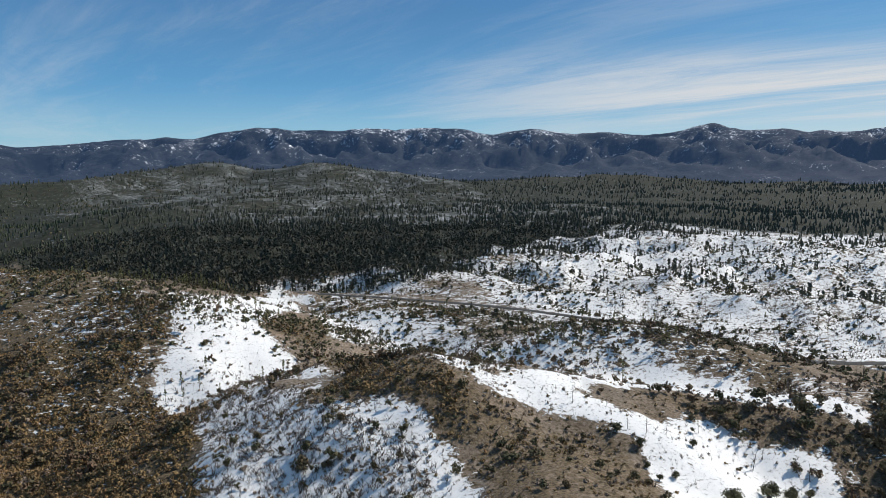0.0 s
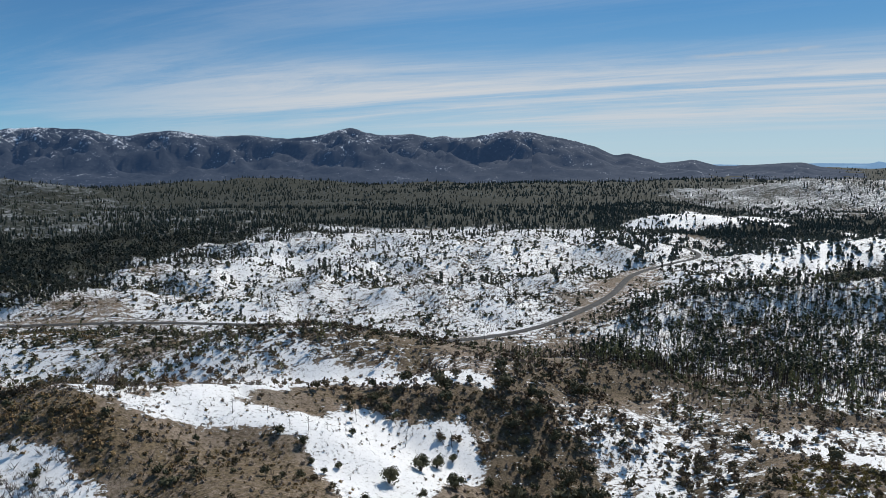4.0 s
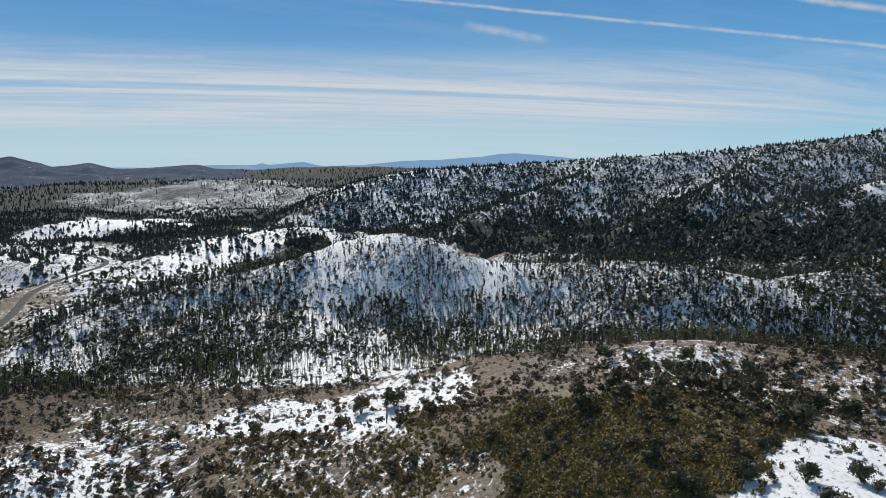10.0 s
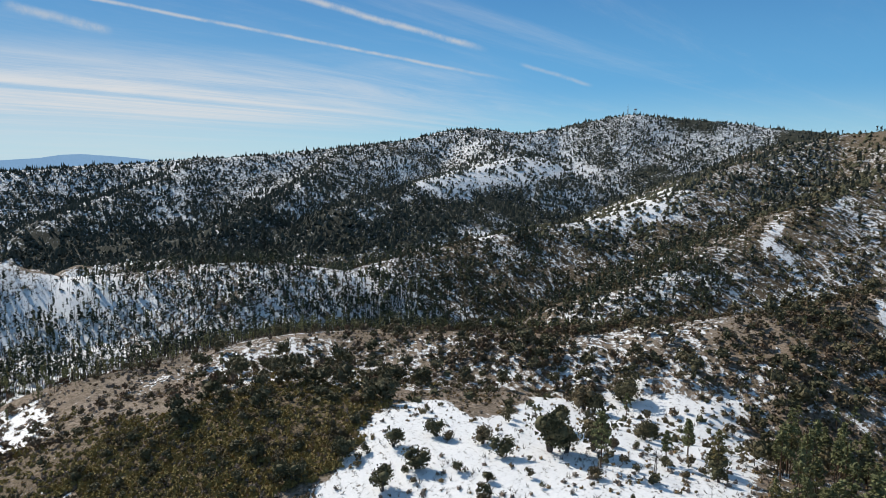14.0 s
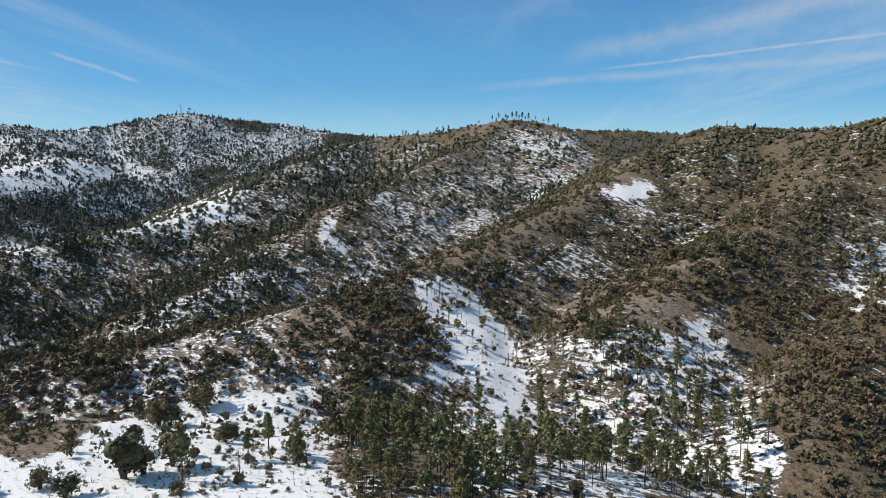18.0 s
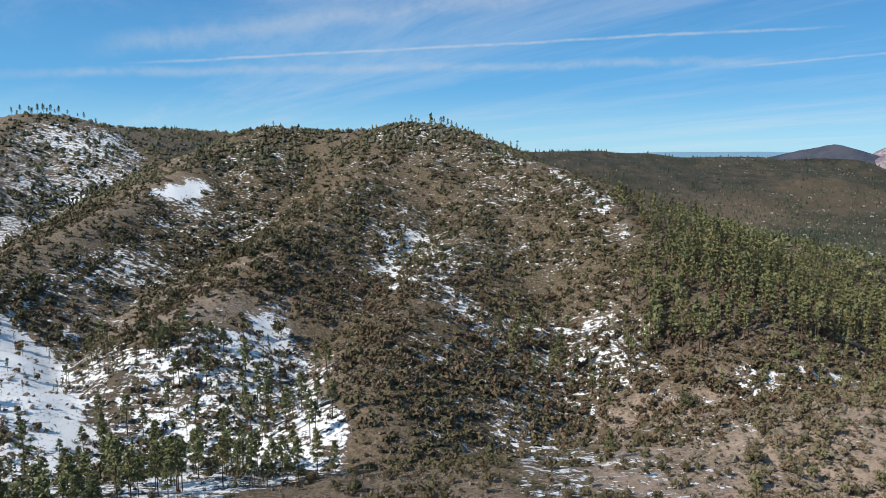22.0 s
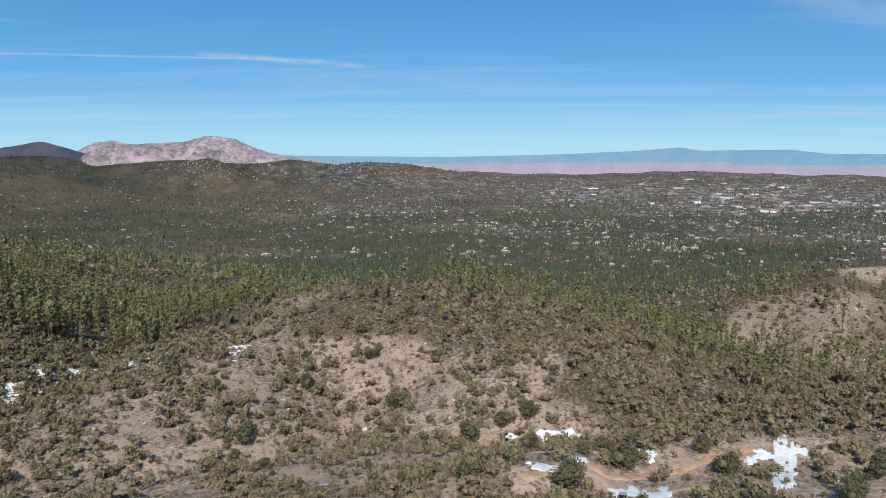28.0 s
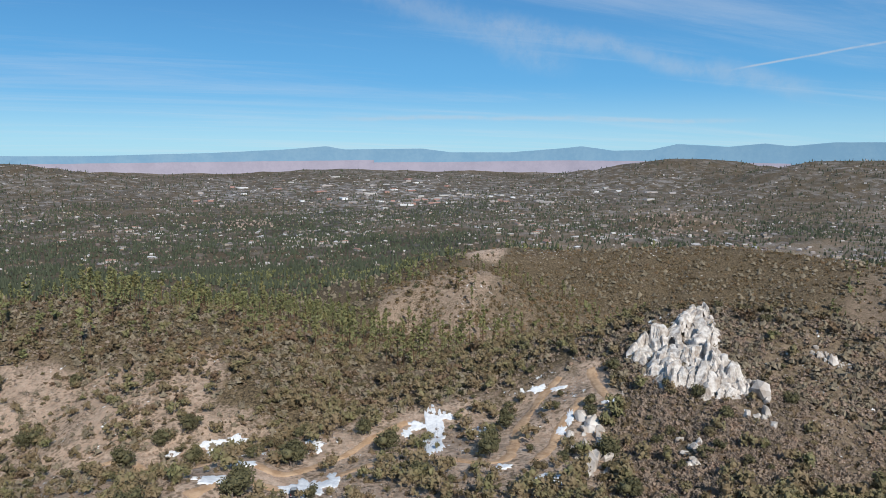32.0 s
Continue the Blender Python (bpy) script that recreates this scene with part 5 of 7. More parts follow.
def cone_shape(rng, sides=4, wide=0.2):
    """A tiny distant tree: a lopsided closed cone."""
    a = np.arange(sides) * 2 * math.pi / sides + rng.uniform(0, 1)
    rim = np.stack([np.cos(a) * wide * rng.uniform(0.7, 1.3, sides), np.sin(a) * wide * rng.uniform(0.7, 1.3, sides), rng.uniform(0, 0.22, sides)], 1)
    return np.vstack([rim, [rng.normal(0, 0.05), rng.normal(0, 0.05), 1.0]]), np.array([(k, (k + 1) % sides, sides) for k in range(sides)])


def dome_shape(rng, sides=5):
    """A tiny distant bush: a lopsided dome."""
    a = np.arange(sides) * 2 * math.pi / sides + rng.uniform(0, 1)
    rim = np.stack([np.cos(a) * rng.uniform(0.38, 0.6, sides), np.sin(a) * rng.uniform(0.38, 0.6, sides), rng.uniform(-0.1, 0.35, sides)], 1)
    return np.vstack([rim, [rng.normal(0, 0.12), rng.normal(0, 0.12), rng.uniform(0.55, 0.8)]]), np.array([(k, (k + 1) % sides, sides) for k in range(sides)])


def tuft_shape(rng, count, spray, core=0.75):
    """A small ragged bush: a low core that bristles with sprays."""
    v, t = dome_shape(rng, 5)
    a, q = rng.uniform(0, 6.28, count), np.sqrt(rng.uniform(0.05, 1, count))
    up = rng.uniform(0.1, 0.75, count) * (1.1 - 0.6 * q)
    cen = np.stack([np.cos(a) * q * 0.45, np.sin(a) * q * 0.45, up], 1)
    out_ = np.stack([np.cos(a) * q, np.sin(a) * q, 0.3 + up], 1)
    return join([(v * core, t), sprays(cen, np.full(count, spray), out_, rng, 1.0)])


rng0 = np.random.default_rng(7)
TINY_PINES = [cone_shape(rng0) for _ in range(8)]
TINY_SHRUBS = [tuft_shape(rng0, 7, 0.36) for _ in range(10)]
DISTANT_SHRUBS = [dome_shape(rng0) for _ in range(8)]
ROUND_PINES = [cone_shape(rng0, 5, 0.34) for _ in range(8)]
FAR_PINES = [pine_shape(rng0, 12, 0.24, 0.15, 0.10, 6)[1] for _ in range(6)]
MID_PINES = [pine_shape(rng0, 52, 0.075, rng0.uniform(0.22, 0.5), 0.085, 10) for _ in range(8)]
MID_SHRUBS = [shrub_shape(rng0, 30, 0.2, rng0.uniform(0.75, 1.15), 2, 0.66)[1] for _ in range(12)]
NEAR_SHRUBS = [shrub_shape(rng0, 76, 0.125, rng0.uniform(0.75, 1.15), 4, 0.66)[1] for _ in range(10)]
LOW_SHRUBS = [tuft_shape(rng0, 13, 0.27) for _ in range(10)]
TWIGS = [twig_shape(rng0, 14) for _ in range(5)]
STICKS = [join([limb((0, 0, -0.02), (rng0.normal(0, 0.04), rng0.normal(0, 0.04), 1), 0.022), *snag_shape(rng0, 2)[1]]) for _ in range(6)]


def off_road(x, y, clear=8):
    return line_distance(x, y, ROAD)[0] > clear


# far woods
x, y, r = scatter(1, 130000, 1150, 4750, -50, 312, lambda x, y, c: c["pine"] * np.clip(0.8 + 1.6 * fractal(x, y, 170, 3, 91), 0.15, 1) * (1 - 0.5 * town_share(x, y)))
# greyer than the near needles: the basin's haze put into the colour
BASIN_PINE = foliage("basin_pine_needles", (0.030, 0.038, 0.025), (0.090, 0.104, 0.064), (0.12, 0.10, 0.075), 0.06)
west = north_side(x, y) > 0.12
for sel, mat, name, label in ((~west, FAR_PINE, "far_woods", "distant dark green pine woods over the hills"), (west, BASIN_PINE, "town_woods", "haze-greyed green pines between the houses of the basin")):
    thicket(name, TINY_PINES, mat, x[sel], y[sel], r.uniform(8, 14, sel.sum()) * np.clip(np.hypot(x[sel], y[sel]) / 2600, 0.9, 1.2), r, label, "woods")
x, y, r = scatter(50, 52000, 850, 2900, 192, 304, lambda x, y, c: c["pine"] ** 1.3 * 0.9 * (1 - 0.6 * town_share(x, y)))
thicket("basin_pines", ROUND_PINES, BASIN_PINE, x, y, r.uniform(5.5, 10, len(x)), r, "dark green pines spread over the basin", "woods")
x, y, r = scatter(11, 30000, 650, 1200, -50, 312, lambda x, y, c: c["pine"] * 0.9 * off_road(x, y))
# light put into needle colour: backlit woods darker, front-lit basin brighter
west = north_side(x, y) > 0.5
thicket("pine_woods", FAR_PINES, FAR_PINE, x[~west], y[~west], r.uniform(6, 13, (~west).sum()), r, "dark green pine woods across the valley", "woods")
thicket("basin_woods", FAR_PINES, PINE, x[west], y[west], r.uniform(5, 12, west.sum()), r, "green pine woods in the basin below the hill", "woods")
x, y, r = scatter(2, 46000, 700, 4300, -50, 312, lambda x, y, c: c["shrub"] * 0.9 * off_road(x, y))
# brush leaves paled on the basin side: haze put into the colour
HAZED_BRUSH = foliage("hazed_brush_leaves", (0.100, 0.086, 0.060), (0.290, 0.240, 0.170), (0.28, 0.20, 0.16), 0.10)
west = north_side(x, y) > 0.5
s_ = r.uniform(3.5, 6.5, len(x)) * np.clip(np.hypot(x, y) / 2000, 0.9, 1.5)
for sel, mat, name, label in ((~west, JUNIPER, "far_brush", "distant olive brush and scrub oak on the slopes"), (west, HAZED_BRUSH, "basin_brush", "haze-paled grey-olive brush between the houses of the basin")):
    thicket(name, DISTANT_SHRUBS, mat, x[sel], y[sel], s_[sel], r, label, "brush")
x, y, r = scatter(12, 25000, 680, 1900, 95, 195, lambda x, y, c: c["shrub"] * 0.95)
thicket("hill_brush", DISTANT_SHRUBS, JUNIPER, x, y, r.uniform(3.5, 6.5, len(x)), r, "dark olive brush on the hills below the summit", "brush")
x, y, r = scatter(44, 44000, 850, 2100, 40, 135, lambda x, y, c: np.minimum(c["pine"] * 1.1, 0.9) * off_road(x, y))
thicket("ridge_woods", DISTANT_SHRUBS + ROUND_PINES, FAR_PINE, x, y, r.uniform(4.5, 8.5, len(x)), r, "dark pines dotted over the snowy southern ridge", "woods")
x, y, r = scatter(49, 46000, 560, 1300, -42, 45, lambda x, y, c: c["pine"] ** 2 * 0.9 * off_road(x, y))
thicket("plateau_woods", FAR_PINES, FAR_PINE, x, y, r.uniform(4, 9, len(x)), r, "dense dark green pine woods on the plateau", "woods")
# middle distance
x, y, r = scatter(3, 26000, 320, 680, -40, 300, lambda x, y, c: c["pine"] * 0.9 * off_road(x, y, 24))
x2, y2, r2 = scatter(33, 26000, 440, 690, 38, 130, lambda x, y, c: np.minimum(c["pine"] * 0.7, 0.6) * off_road(x, y, 20))
SLIM = [pine_shape(rng0, 14, 0.15, rng0.uniform(0.2, 0.4), 0.065, 7)[1] for _ in range(8)]
thicket("ridge_pines", SLIM, BASIN_PINE, x2, y2, 4 + 8 * r2.uniform(0, 1, len(x2)) ** 1.4, r2, "slender dark pines on the snowy ridge", "woods")
s_ = np.where(cover(x, y)["dead"] > 0.3, r.uniform(5, 13, len(x)), np.where((x < 0) & (y < 120), r.uniform(11, 20, len(x)), 3.5 + 6.5 * r.uniform(0, 1, len(x)) ** 1.6))
for shapes, mat, name, label in (([tube([(0, 0, -0.02), (0, 0, 0.95)], (0.015, 0.003), 3)], BARK, "pine_trunks", "brown trunks of the pine woods"), ([p[1] for p in MID_PINES], PINE, "pine_crowns", "green crowns of the pine woods")):
    thicket(name, shapes, mat, x, y, s_, np.random.default_rng(9), label, "woods", 0.1)
x, y, r = scatter(4, 27000, 255, 700, -40, 300, lambda x, y, c: c["shrub"] * 0.6 * off_road(x, y))
x2, y2, r2 = scatter(34, 20000, 300, 820, 105, 205, lambda x, y, c: c["shrub"] * 0.7)
x, y = np.concatenate([x, x2]), np.concatenate([y, y2])
half = r.uniform(0, 1, len(x)) < 0.5
for sel, mat, name in ((half, JUNIPER, "juniper_brush"), (~half, OAK, "oak_brush"), (half, JUNIPER, "far_juniper_brush"), (~half, OAK, "far_oak_brush")):
    sel = sel & (np.hypot(x, y) < 430) if "far" not in name else sel & (np.hypot(x, y) >= 430)
    thicket(name, LOW_SHRUBS if "far" in name else MID_SHRUBS, mat, x[sel], y[sel], 2.0 + 4.8 * r.uniform(0, 1, sel.sum()) ** 1.7, r, "rounded olive-brown bushes scattered over the slopes", "brush")
x, y, r = scatter(5, 42000, 400, 720, 20, 130, lambda x, y, c: 0.75 * c["dead"] * off_road(x, y))
thicket("burnt_snags", STICKS, CHAR, x, y, r.uniform(4, 10, len(x)), r, "thin burnt dead trees standing in the snow", "dead trees")
x, y, r = scatter(6, 9000, 180, 800, -40, 130, lambda x, y, c: np.maximum(c["twig"], 0.25 * c["shrub"]) * off_road(x, y))
thicket("leafless_bushes", TWIGS, TWIG, x, y, r.uniform(1.6, 3.4, len(x)), r, "leafless grey bushes on the snowy slopes", "bushes")
x, y, r = scatter(9, 48000, 280, 1000, -40, 300, lambda x, y, c: (0.12 + 0.45 * c["shrub"] + 0.2 * c["bare"]) * off_road(x, y))
thicket("chaparral", TINY_SHRUBS, GREY_BRUSH, x, y, r.uniform(1.1, 2.8, len(x)), r, "low brown-olive chaparral dotting the slopes", "chaparral")
GREY_TUFTS = [join([limb((rng0.uniform(-0.25, 0.25), rng0.uniform(-0.25, 0.25), -0.05), (rng0.uniform(-0.6, 0.6), rng0.uniform(-0.6, 0.6), rng0.uniform(0.5, 1.0)), 0.045, 3) for _ in range(5)]) for _ in range(6)]
x, y, r = scatter(36, 9000, 140, 420, -20, 165, lambda x, y, c: c["snow"] * 0.6)
thicket("snow_twigs", GREY_TUFTS, TWIG, x, y, r.uniform(0.7, 1.8, len(x)), r, "bare twigs poking out of the snow", "twigs")
x, y, r = scatter(13, 11000, 170, 360, -32, 20, lambda x, y, c: c["twig"])
thicket("grey_thicket", GREY_TUFTS, TWIG, x, y, r.uniform(1.2, 2.8, len(x)), r, "thicket of leafless grey bushes on the snowy slope", "bushes")
TUFTS = []
for _ in range(6):
    TUFTS.append(join([limb((rng0.uniform(-0.3, 0.3), rng0.uniform(-0.3, 0.3), -0.05), (rng0.uniform(-0.6, 0.6), rng0.uniform(-0.6, 0.6), rng0.uniform(0.6, 1.0)), 0.055, 3) for _ in range(4)]))
x, y, r = scatter(21, 50000, 400, 1050, -32, 78, lambda x, y, c: c["snow"] * np.clip(0.35 + 2.0 * fractal(x, y, 55, 3, 94), 0, 1) * off_road(x, y))
thicket("grey_scrub", TUFTS, TWIG, x, y, r.uniform(1.5, 3.2, len(x)), r, "leafless grey-brown scrub on the snowy hills", "brush")
x, y, r = scatter(47, 90000, 225, 780, 95, 305, lambda x, y, c: c["shrub"] ** 1.5 * 0.5)
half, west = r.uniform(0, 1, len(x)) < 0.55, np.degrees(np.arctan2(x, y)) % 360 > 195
# above the basin the scrub takes the paled leaves too, in place of haze
for sel, mat, name, label in ((half & ~west, JUNIPER, "dark_scrub", "small dark evergreen scrub dotting the slopes"), (~half & ~west, OAK, "brown_scrub", "small brown scrub oak dotting the slopes"), (west, HAZED_BRUSH, "olive_scrub", "small haze-paled olive-grey scrub dotting the slopes above the basin")):
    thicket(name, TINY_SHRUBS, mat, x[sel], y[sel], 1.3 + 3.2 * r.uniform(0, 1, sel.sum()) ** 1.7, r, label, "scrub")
x, y, r = scatter(48, 60000, 380, 1300, -32, 80, lambda x, y, c: (0.25 + 0.6 * c["shrub"]) * np.clip(0.5 + 1.6 * fractal(x, y, 60, 3, 95), 0.15, 1) * off_road(x, y))
thicket("snow_scrub", TINY_SHRUBS, JUNIPER, x, y, 1.2 + 2.8 * r.uniform(0, 1, len(x)) ** 1.6, r, "dark scrub dotting the snowy hills across the road", "scrub")
# rounded junipers, too many to count
STAND = [shrub_shape(rng0, 120, 0.125, rng0.uniform(1.1, 1.5), 6, 0.66)[1] for _ in range(8)]
x, y, r = scatter(45, 2300, 215, 460, 84, 165, lambda x, y, c: bump(c["shrub"], 0.2, 0.55) * 0.32 * (1 - c["pine"]) * (1 - 0.8 * bump(c["snow"], 0.75, 0.95)))
x2, y2, r2 = scatter(46, 700, 200, 330, 20, 62, lambda x, y, c: bump(c["shrub"], 0.5, 0.95) * 0.7 * (1 - bump(c["snow"], 0.2, 0.5)))
x, y = np.concatenate([x, x2]), np.concatenate([y, y2])
thicket("juniper_stand", STAND, JUNIPER, x, y, 3.8 + 5.6 * r.uniform(0, 1, len(x)) ** 1.4, r, "rounded dark junipers dotted over the hill", "junipers")
# the near slopes
x, y, r = scatter(7, 10500, 135, 290, -40, 300, lambda x, y, c: c["shrub"] * 0.75 * (1 - 0.8 * bump(c["twig"], 0.3, 0.7) * (x < -100)))
kind = r.uniform(0, 1, len(x))
for lo, hi, mat, name, label, small, big in ((0, 0.4, JUNIPER, "juniper_bushes", "dark green juniper bushes on the near slopes", 1.6, 5.0), (0.4, 0.8, OAK, "scrub_oak", "olive-brown scrub oak on the near slopes", 1.4, 4.2)):
    sel = (kind >= lo) & (kind < hi)
    thicket(name, NEAR_SHRUBS, mat, x[sel], y[sel], small * 0.8 + (big - small * 0.8) * r.uniform(0, 1, sel.sum()) ** 1.6, r, label, "bushes")
sel = kind >= 0.8
thicket("grey_bushes", TWIGS, TWIG, x[sel], y[sel], r.uniform(1.2, 2.6, sel.sum()), r, "leafless grey bushes on the near slopes", "bushes")
x, y, r = scatter(8, 40000, 135, 420, -40, 300, lambda x, y, c: (0.2 + 0.6 * c["shrub"]) * (1 - 0.75 * c["snow"]))
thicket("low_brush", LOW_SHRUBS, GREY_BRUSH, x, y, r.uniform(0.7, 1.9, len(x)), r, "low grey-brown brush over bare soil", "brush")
x, y, r = scatter(22, 24000, 130, 420, -40, 150, lambda x, y, c: (0.3 + 0.5 * c["shrub"] - 0.6 * bump(c["shrub"], 0.9, 1.0)) * (1 - 0.9 * c["snow"]))
thicket("brown_brush", LOW_SHRUBS, BROWN_BRUSH, x, y, r.uniform(0.7, 1.8, len(x)), r, "low dry brown brush between the snow patches", "brush")
x, y, r = scatter(23, 12000, 150, 520, 200, 300, lambda x, y, c: 0.25 + 0.6 * c["shrub"])
thicket("oak_scrub", TINY_SHRUBS, OAK, x, y, r.uniform(0.8, 2.4, len(x)), r, "low olive-brown scrub dotting the hill above the tracks", "brush")
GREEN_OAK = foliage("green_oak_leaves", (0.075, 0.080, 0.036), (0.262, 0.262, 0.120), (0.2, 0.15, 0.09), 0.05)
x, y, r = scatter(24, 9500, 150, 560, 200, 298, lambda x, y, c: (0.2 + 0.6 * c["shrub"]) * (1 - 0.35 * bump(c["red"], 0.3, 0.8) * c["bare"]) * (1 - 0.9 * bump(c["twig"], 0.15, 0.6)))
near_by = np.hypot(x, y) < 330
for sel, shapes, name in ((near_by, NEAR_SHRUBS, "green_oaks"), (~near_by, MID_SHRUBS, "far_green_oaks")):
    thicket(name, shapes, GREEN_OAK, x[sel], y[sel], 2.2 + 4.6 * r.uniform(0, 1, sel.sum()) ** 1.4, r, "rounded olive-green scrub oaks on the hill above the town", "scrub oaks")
x, y, r = scatter(14, 16000, 145, 300, 250, 302, lambda x, y, c: bump(c["shrub"], 0.4, 0.8) * 0.9)
thicket("ridge_brush", LOW_SHRUBS, GREY_BRUSH, x, y, r.uniform(0.9, 2.4, len(x)), r, "dense grey-brown brush on the side of the ridge", "brush")
x, y, r = scatter(18, 30000, 300, 1100, 240, 302, lambda x, y, c: c["shrub"] * (1 - 0.4 * c["bare"]) * bump(c["red"], 0.1, 0.35))
CHAPARRAL = foliage("chaparral_leaves", (0.070, 0.050, 0.028), (0.215, 0.155, 0.082), (0.24, 0.15, 0.09), 0.08)
thicket("hill_chaparral", TINY_SHRUBS, CHAPARRAL, x, y, r.uniform(1.6, 4.2, len(x)), r, "reddish-brown and olive chaparral on the hill above the town", "chaparral")
x, y, r = scatter(20, 5200, 140, 300, 248, 302, lambda x, y, c: c["twig"] * 0.8)
thicket("crest_bushes", TWIGS, TWIG, x, y, r.uniform(1.4, 3.6, len(x)), r, "leafless grey bushes along the crest of the ridge", "bushes")
x, y, r = scatter(15, 16000, 165, 300, 55, 112, lambda x, y, c: bump(c["shrub"], 0.35, 0.9))
thicket("olive_chaparral", LOW_SHRUBS, OLIVE, x, y, r.uniform(0.9, 2.4, len(x)), r, "dense low olive chaparral on the rounded hill", "chaparral")
x, y, r = scatter(16, 36000, 200, 560, -42, 2, lambda x, y, c: bump(c["shrub"], 0.5, 0.95) * 0.9)
thicket("brown_chaparral", TINY_SHRUBS, BROWN_BRUSH, x, y, r.uniform(1.0, 2.6, len(x)), r, "dense low brown-olive chaparral on the hillside", "chaparral")
x, y, r = scatter(17, 2600, 150, 400, 112, 172, lambda x, y, c: bump(c["pine"], 0.3, 0.9) * 0.28 * (0.5 + 0.6 * (fractal(x, y, 30, 3, 92) > 0)))
s_ = r.uniform(8, 17, len(x))
for shapes, mat, name, label in (([tube([(0, 0, -0.02), (0.004, 0.003, 0.5), (0, 0, 0.95)], (0.014, 0.010, 0.003), 4)], BARK, "grove_trunks", "brown trunks of the near pine grove"), ([pine_shape(rng0, 230, 0.05, rng0.uniform(0.3, 0.5), 0.14, 16)[1] for _ in range(6)], PINE, "grove_crowns", "green crowns of the near pine grove")):
    thicket(name, shapes, mat, x, y, s_, np.random.default_rng(19), label, "woods", 0.1)
# ---- single trees and bushes near by ----
# <PLANTED
JUNIPERS_SOUTH = [(167, -78, 15.3), (175, -62, 6.8), (184, -51, 6.9), (166, -64, 7.4), (224, -122, 9.0), (189, -123, 7.1), (180, -38, 7.6), (166, -41, 8.0), (181, -25, 7.6), (174, -10, 9.1), (160, -31, 8.7), (191, -2, 7.0), (167, -91, 11.3), (184, -118, 7.5), (153, -121, 8.6), (186, -90, 10.2), (227, -120, 11.3), (237, -142, 13.2), (166, -83, 10.2)]
JUNIPERS_EAST = [(83, 226, 3.7), (101, 208, 7.4), (111, 215, 5.9), (119, 218, 4.6), (109, 197, 7.4), (84, 196, 7.4), (65, 203, 3.0), (71, 206, 3.1), (126, 204, 4.6), (150, 229, 5.4), (151, 219, 6.3), (149, 206, 7.2), (165, 217, 6.5), (155, 196, 8.1), (269, 116, 8.8), (249, 117, 6.9), (273, 102, 10.8), (256, 81, 6.2)]
JUNIPERS_NORTH = [(-180, -16, 7.1), (-167, -32, 6.2), (-186, 16, 7.9), (-156, 18, 7.0), (-188, 1, 6.9), (-215, 12, 6.0), (-239, 20, 6.5), (-233, 38, 6.3), (-212, 43, 5.2), (-202, 49, 5.1), (-210, -13, 7.2), (-146, -73, 8.8), (-192, -47, 8.4), (-175, -70, 8.8), (-219, -125, 7.9), (-212, -130, 8.5), (-197, -135, 9.6), (-202, -57, 6.5)]
JUNIPERS_WEST = [(-202, -223, 9.9), (-152, -202, 7.8), (-238, -218, 8.2), (-252, -238, 7.5), (-212, -181, 9.9), (-149, -72, 8.6), (-174, -69, 9.1), (-204, -115, 9.1), (-191, -17, 7.8), (-132, -90, 7.4), (-222, -124, 7.7), (-248, -188, 6.8), (-163, -264, 7.8), (-247, -155, 6.4), (-239, -257, 7.6), (-82, -223, 8.2), (-155, -205, 7.9), (-82, -302, 9.2), (-156, -320, 7.7)]
PINES_SOUTH = [(155, -87, 15.8), (159, -109, 9.9), (169, -123, 11.8), (218, -132, 10.3), (152, -120, 12.9), (158, -108, 8.1), (165, -120, 11.6), (-30, -344, 24.3), (0, -369, 12.8), (-38, -235, 12.3), (-44, -326, 12.5)]
PINES_CREST = [(626, -842, 7.0), (596, -833, 9.4), (589, -839, 10.9), (581, -844, 10.1), (573, -849, 12.5), (568, -853, 14.0), (561, -857, 13.3), (554, -862, 11.7), (546, -867, 8.6), (536, -873, 7.0), (530, -876, 10.1), (578, -846, 7.8), (565, -855, 8.6), (558, -860, 7.0), (100, -742, 6.2), (86, -743, 5.5), (70, -745, 7.0), (63, -745, 10.1), (60, -746, 10.9), (56, -746, 9.4), (52, -746, 8.6), (47, -747, 7.8), (40, -730, 7.0), (34, -730, 6.2), (28, -730, 6.2), (15, -730, 7.0), (9, -731, 6.2), (-2, -731, 5.5), (251, -744, 5.5), (242, -747, 6.2), (235, -750, 5.5), (148, -752, 4.7), (133, -755, 5.5)]
SNAGS = [(45, 240, 5.4), (67, 225, 5.5), (74, 226, 3.8), (90, 240, 5.0), (105, 229, 7.0), (110, 233, 4.4), (122, 224, 7.0), (61, 226, 4.2), (247, 96, 14.2), (57, 240, 3.9), (150, -100, 7.7), (261, 101, 9.9), (148, -98, 6.3), (133, -104, 4.8), (165, -143, 6.0)]
# PLANTED>


def mesh_of(name, shape, mat):
    return sheet(name, shape[0], shape[1], mat, True)


def plant(name, shapes, mats, parts, label, category, group):
    """One plant, a metre in size, as a thing with its parts."""
    root = tagged(new(name), label, category, group)
    for part_name, shape, mat in zip(parts, shapes, mats):
        child = new(part_name, mesh_of(part_name, shape, mat))
        child.parent = root
    return root


def grow(kinds, places, rng):
    """Copies of the kinds at (x, y, size)."""
    for x, y, size in places:
        if not off_track(x, y, 2.0):
            continue
        m = pose(x, y, float(ground(x, y)) - 0.02 * size, 0, 0, rng.uniform(0, 360)) @ Matrix.Diagonal((size, size, size * rng.uniform(0.92, 1.08), 1))
        ob = copy_thing(kinds[rng.integers(len(kinds))], m)
        ob.matrix_basis = m


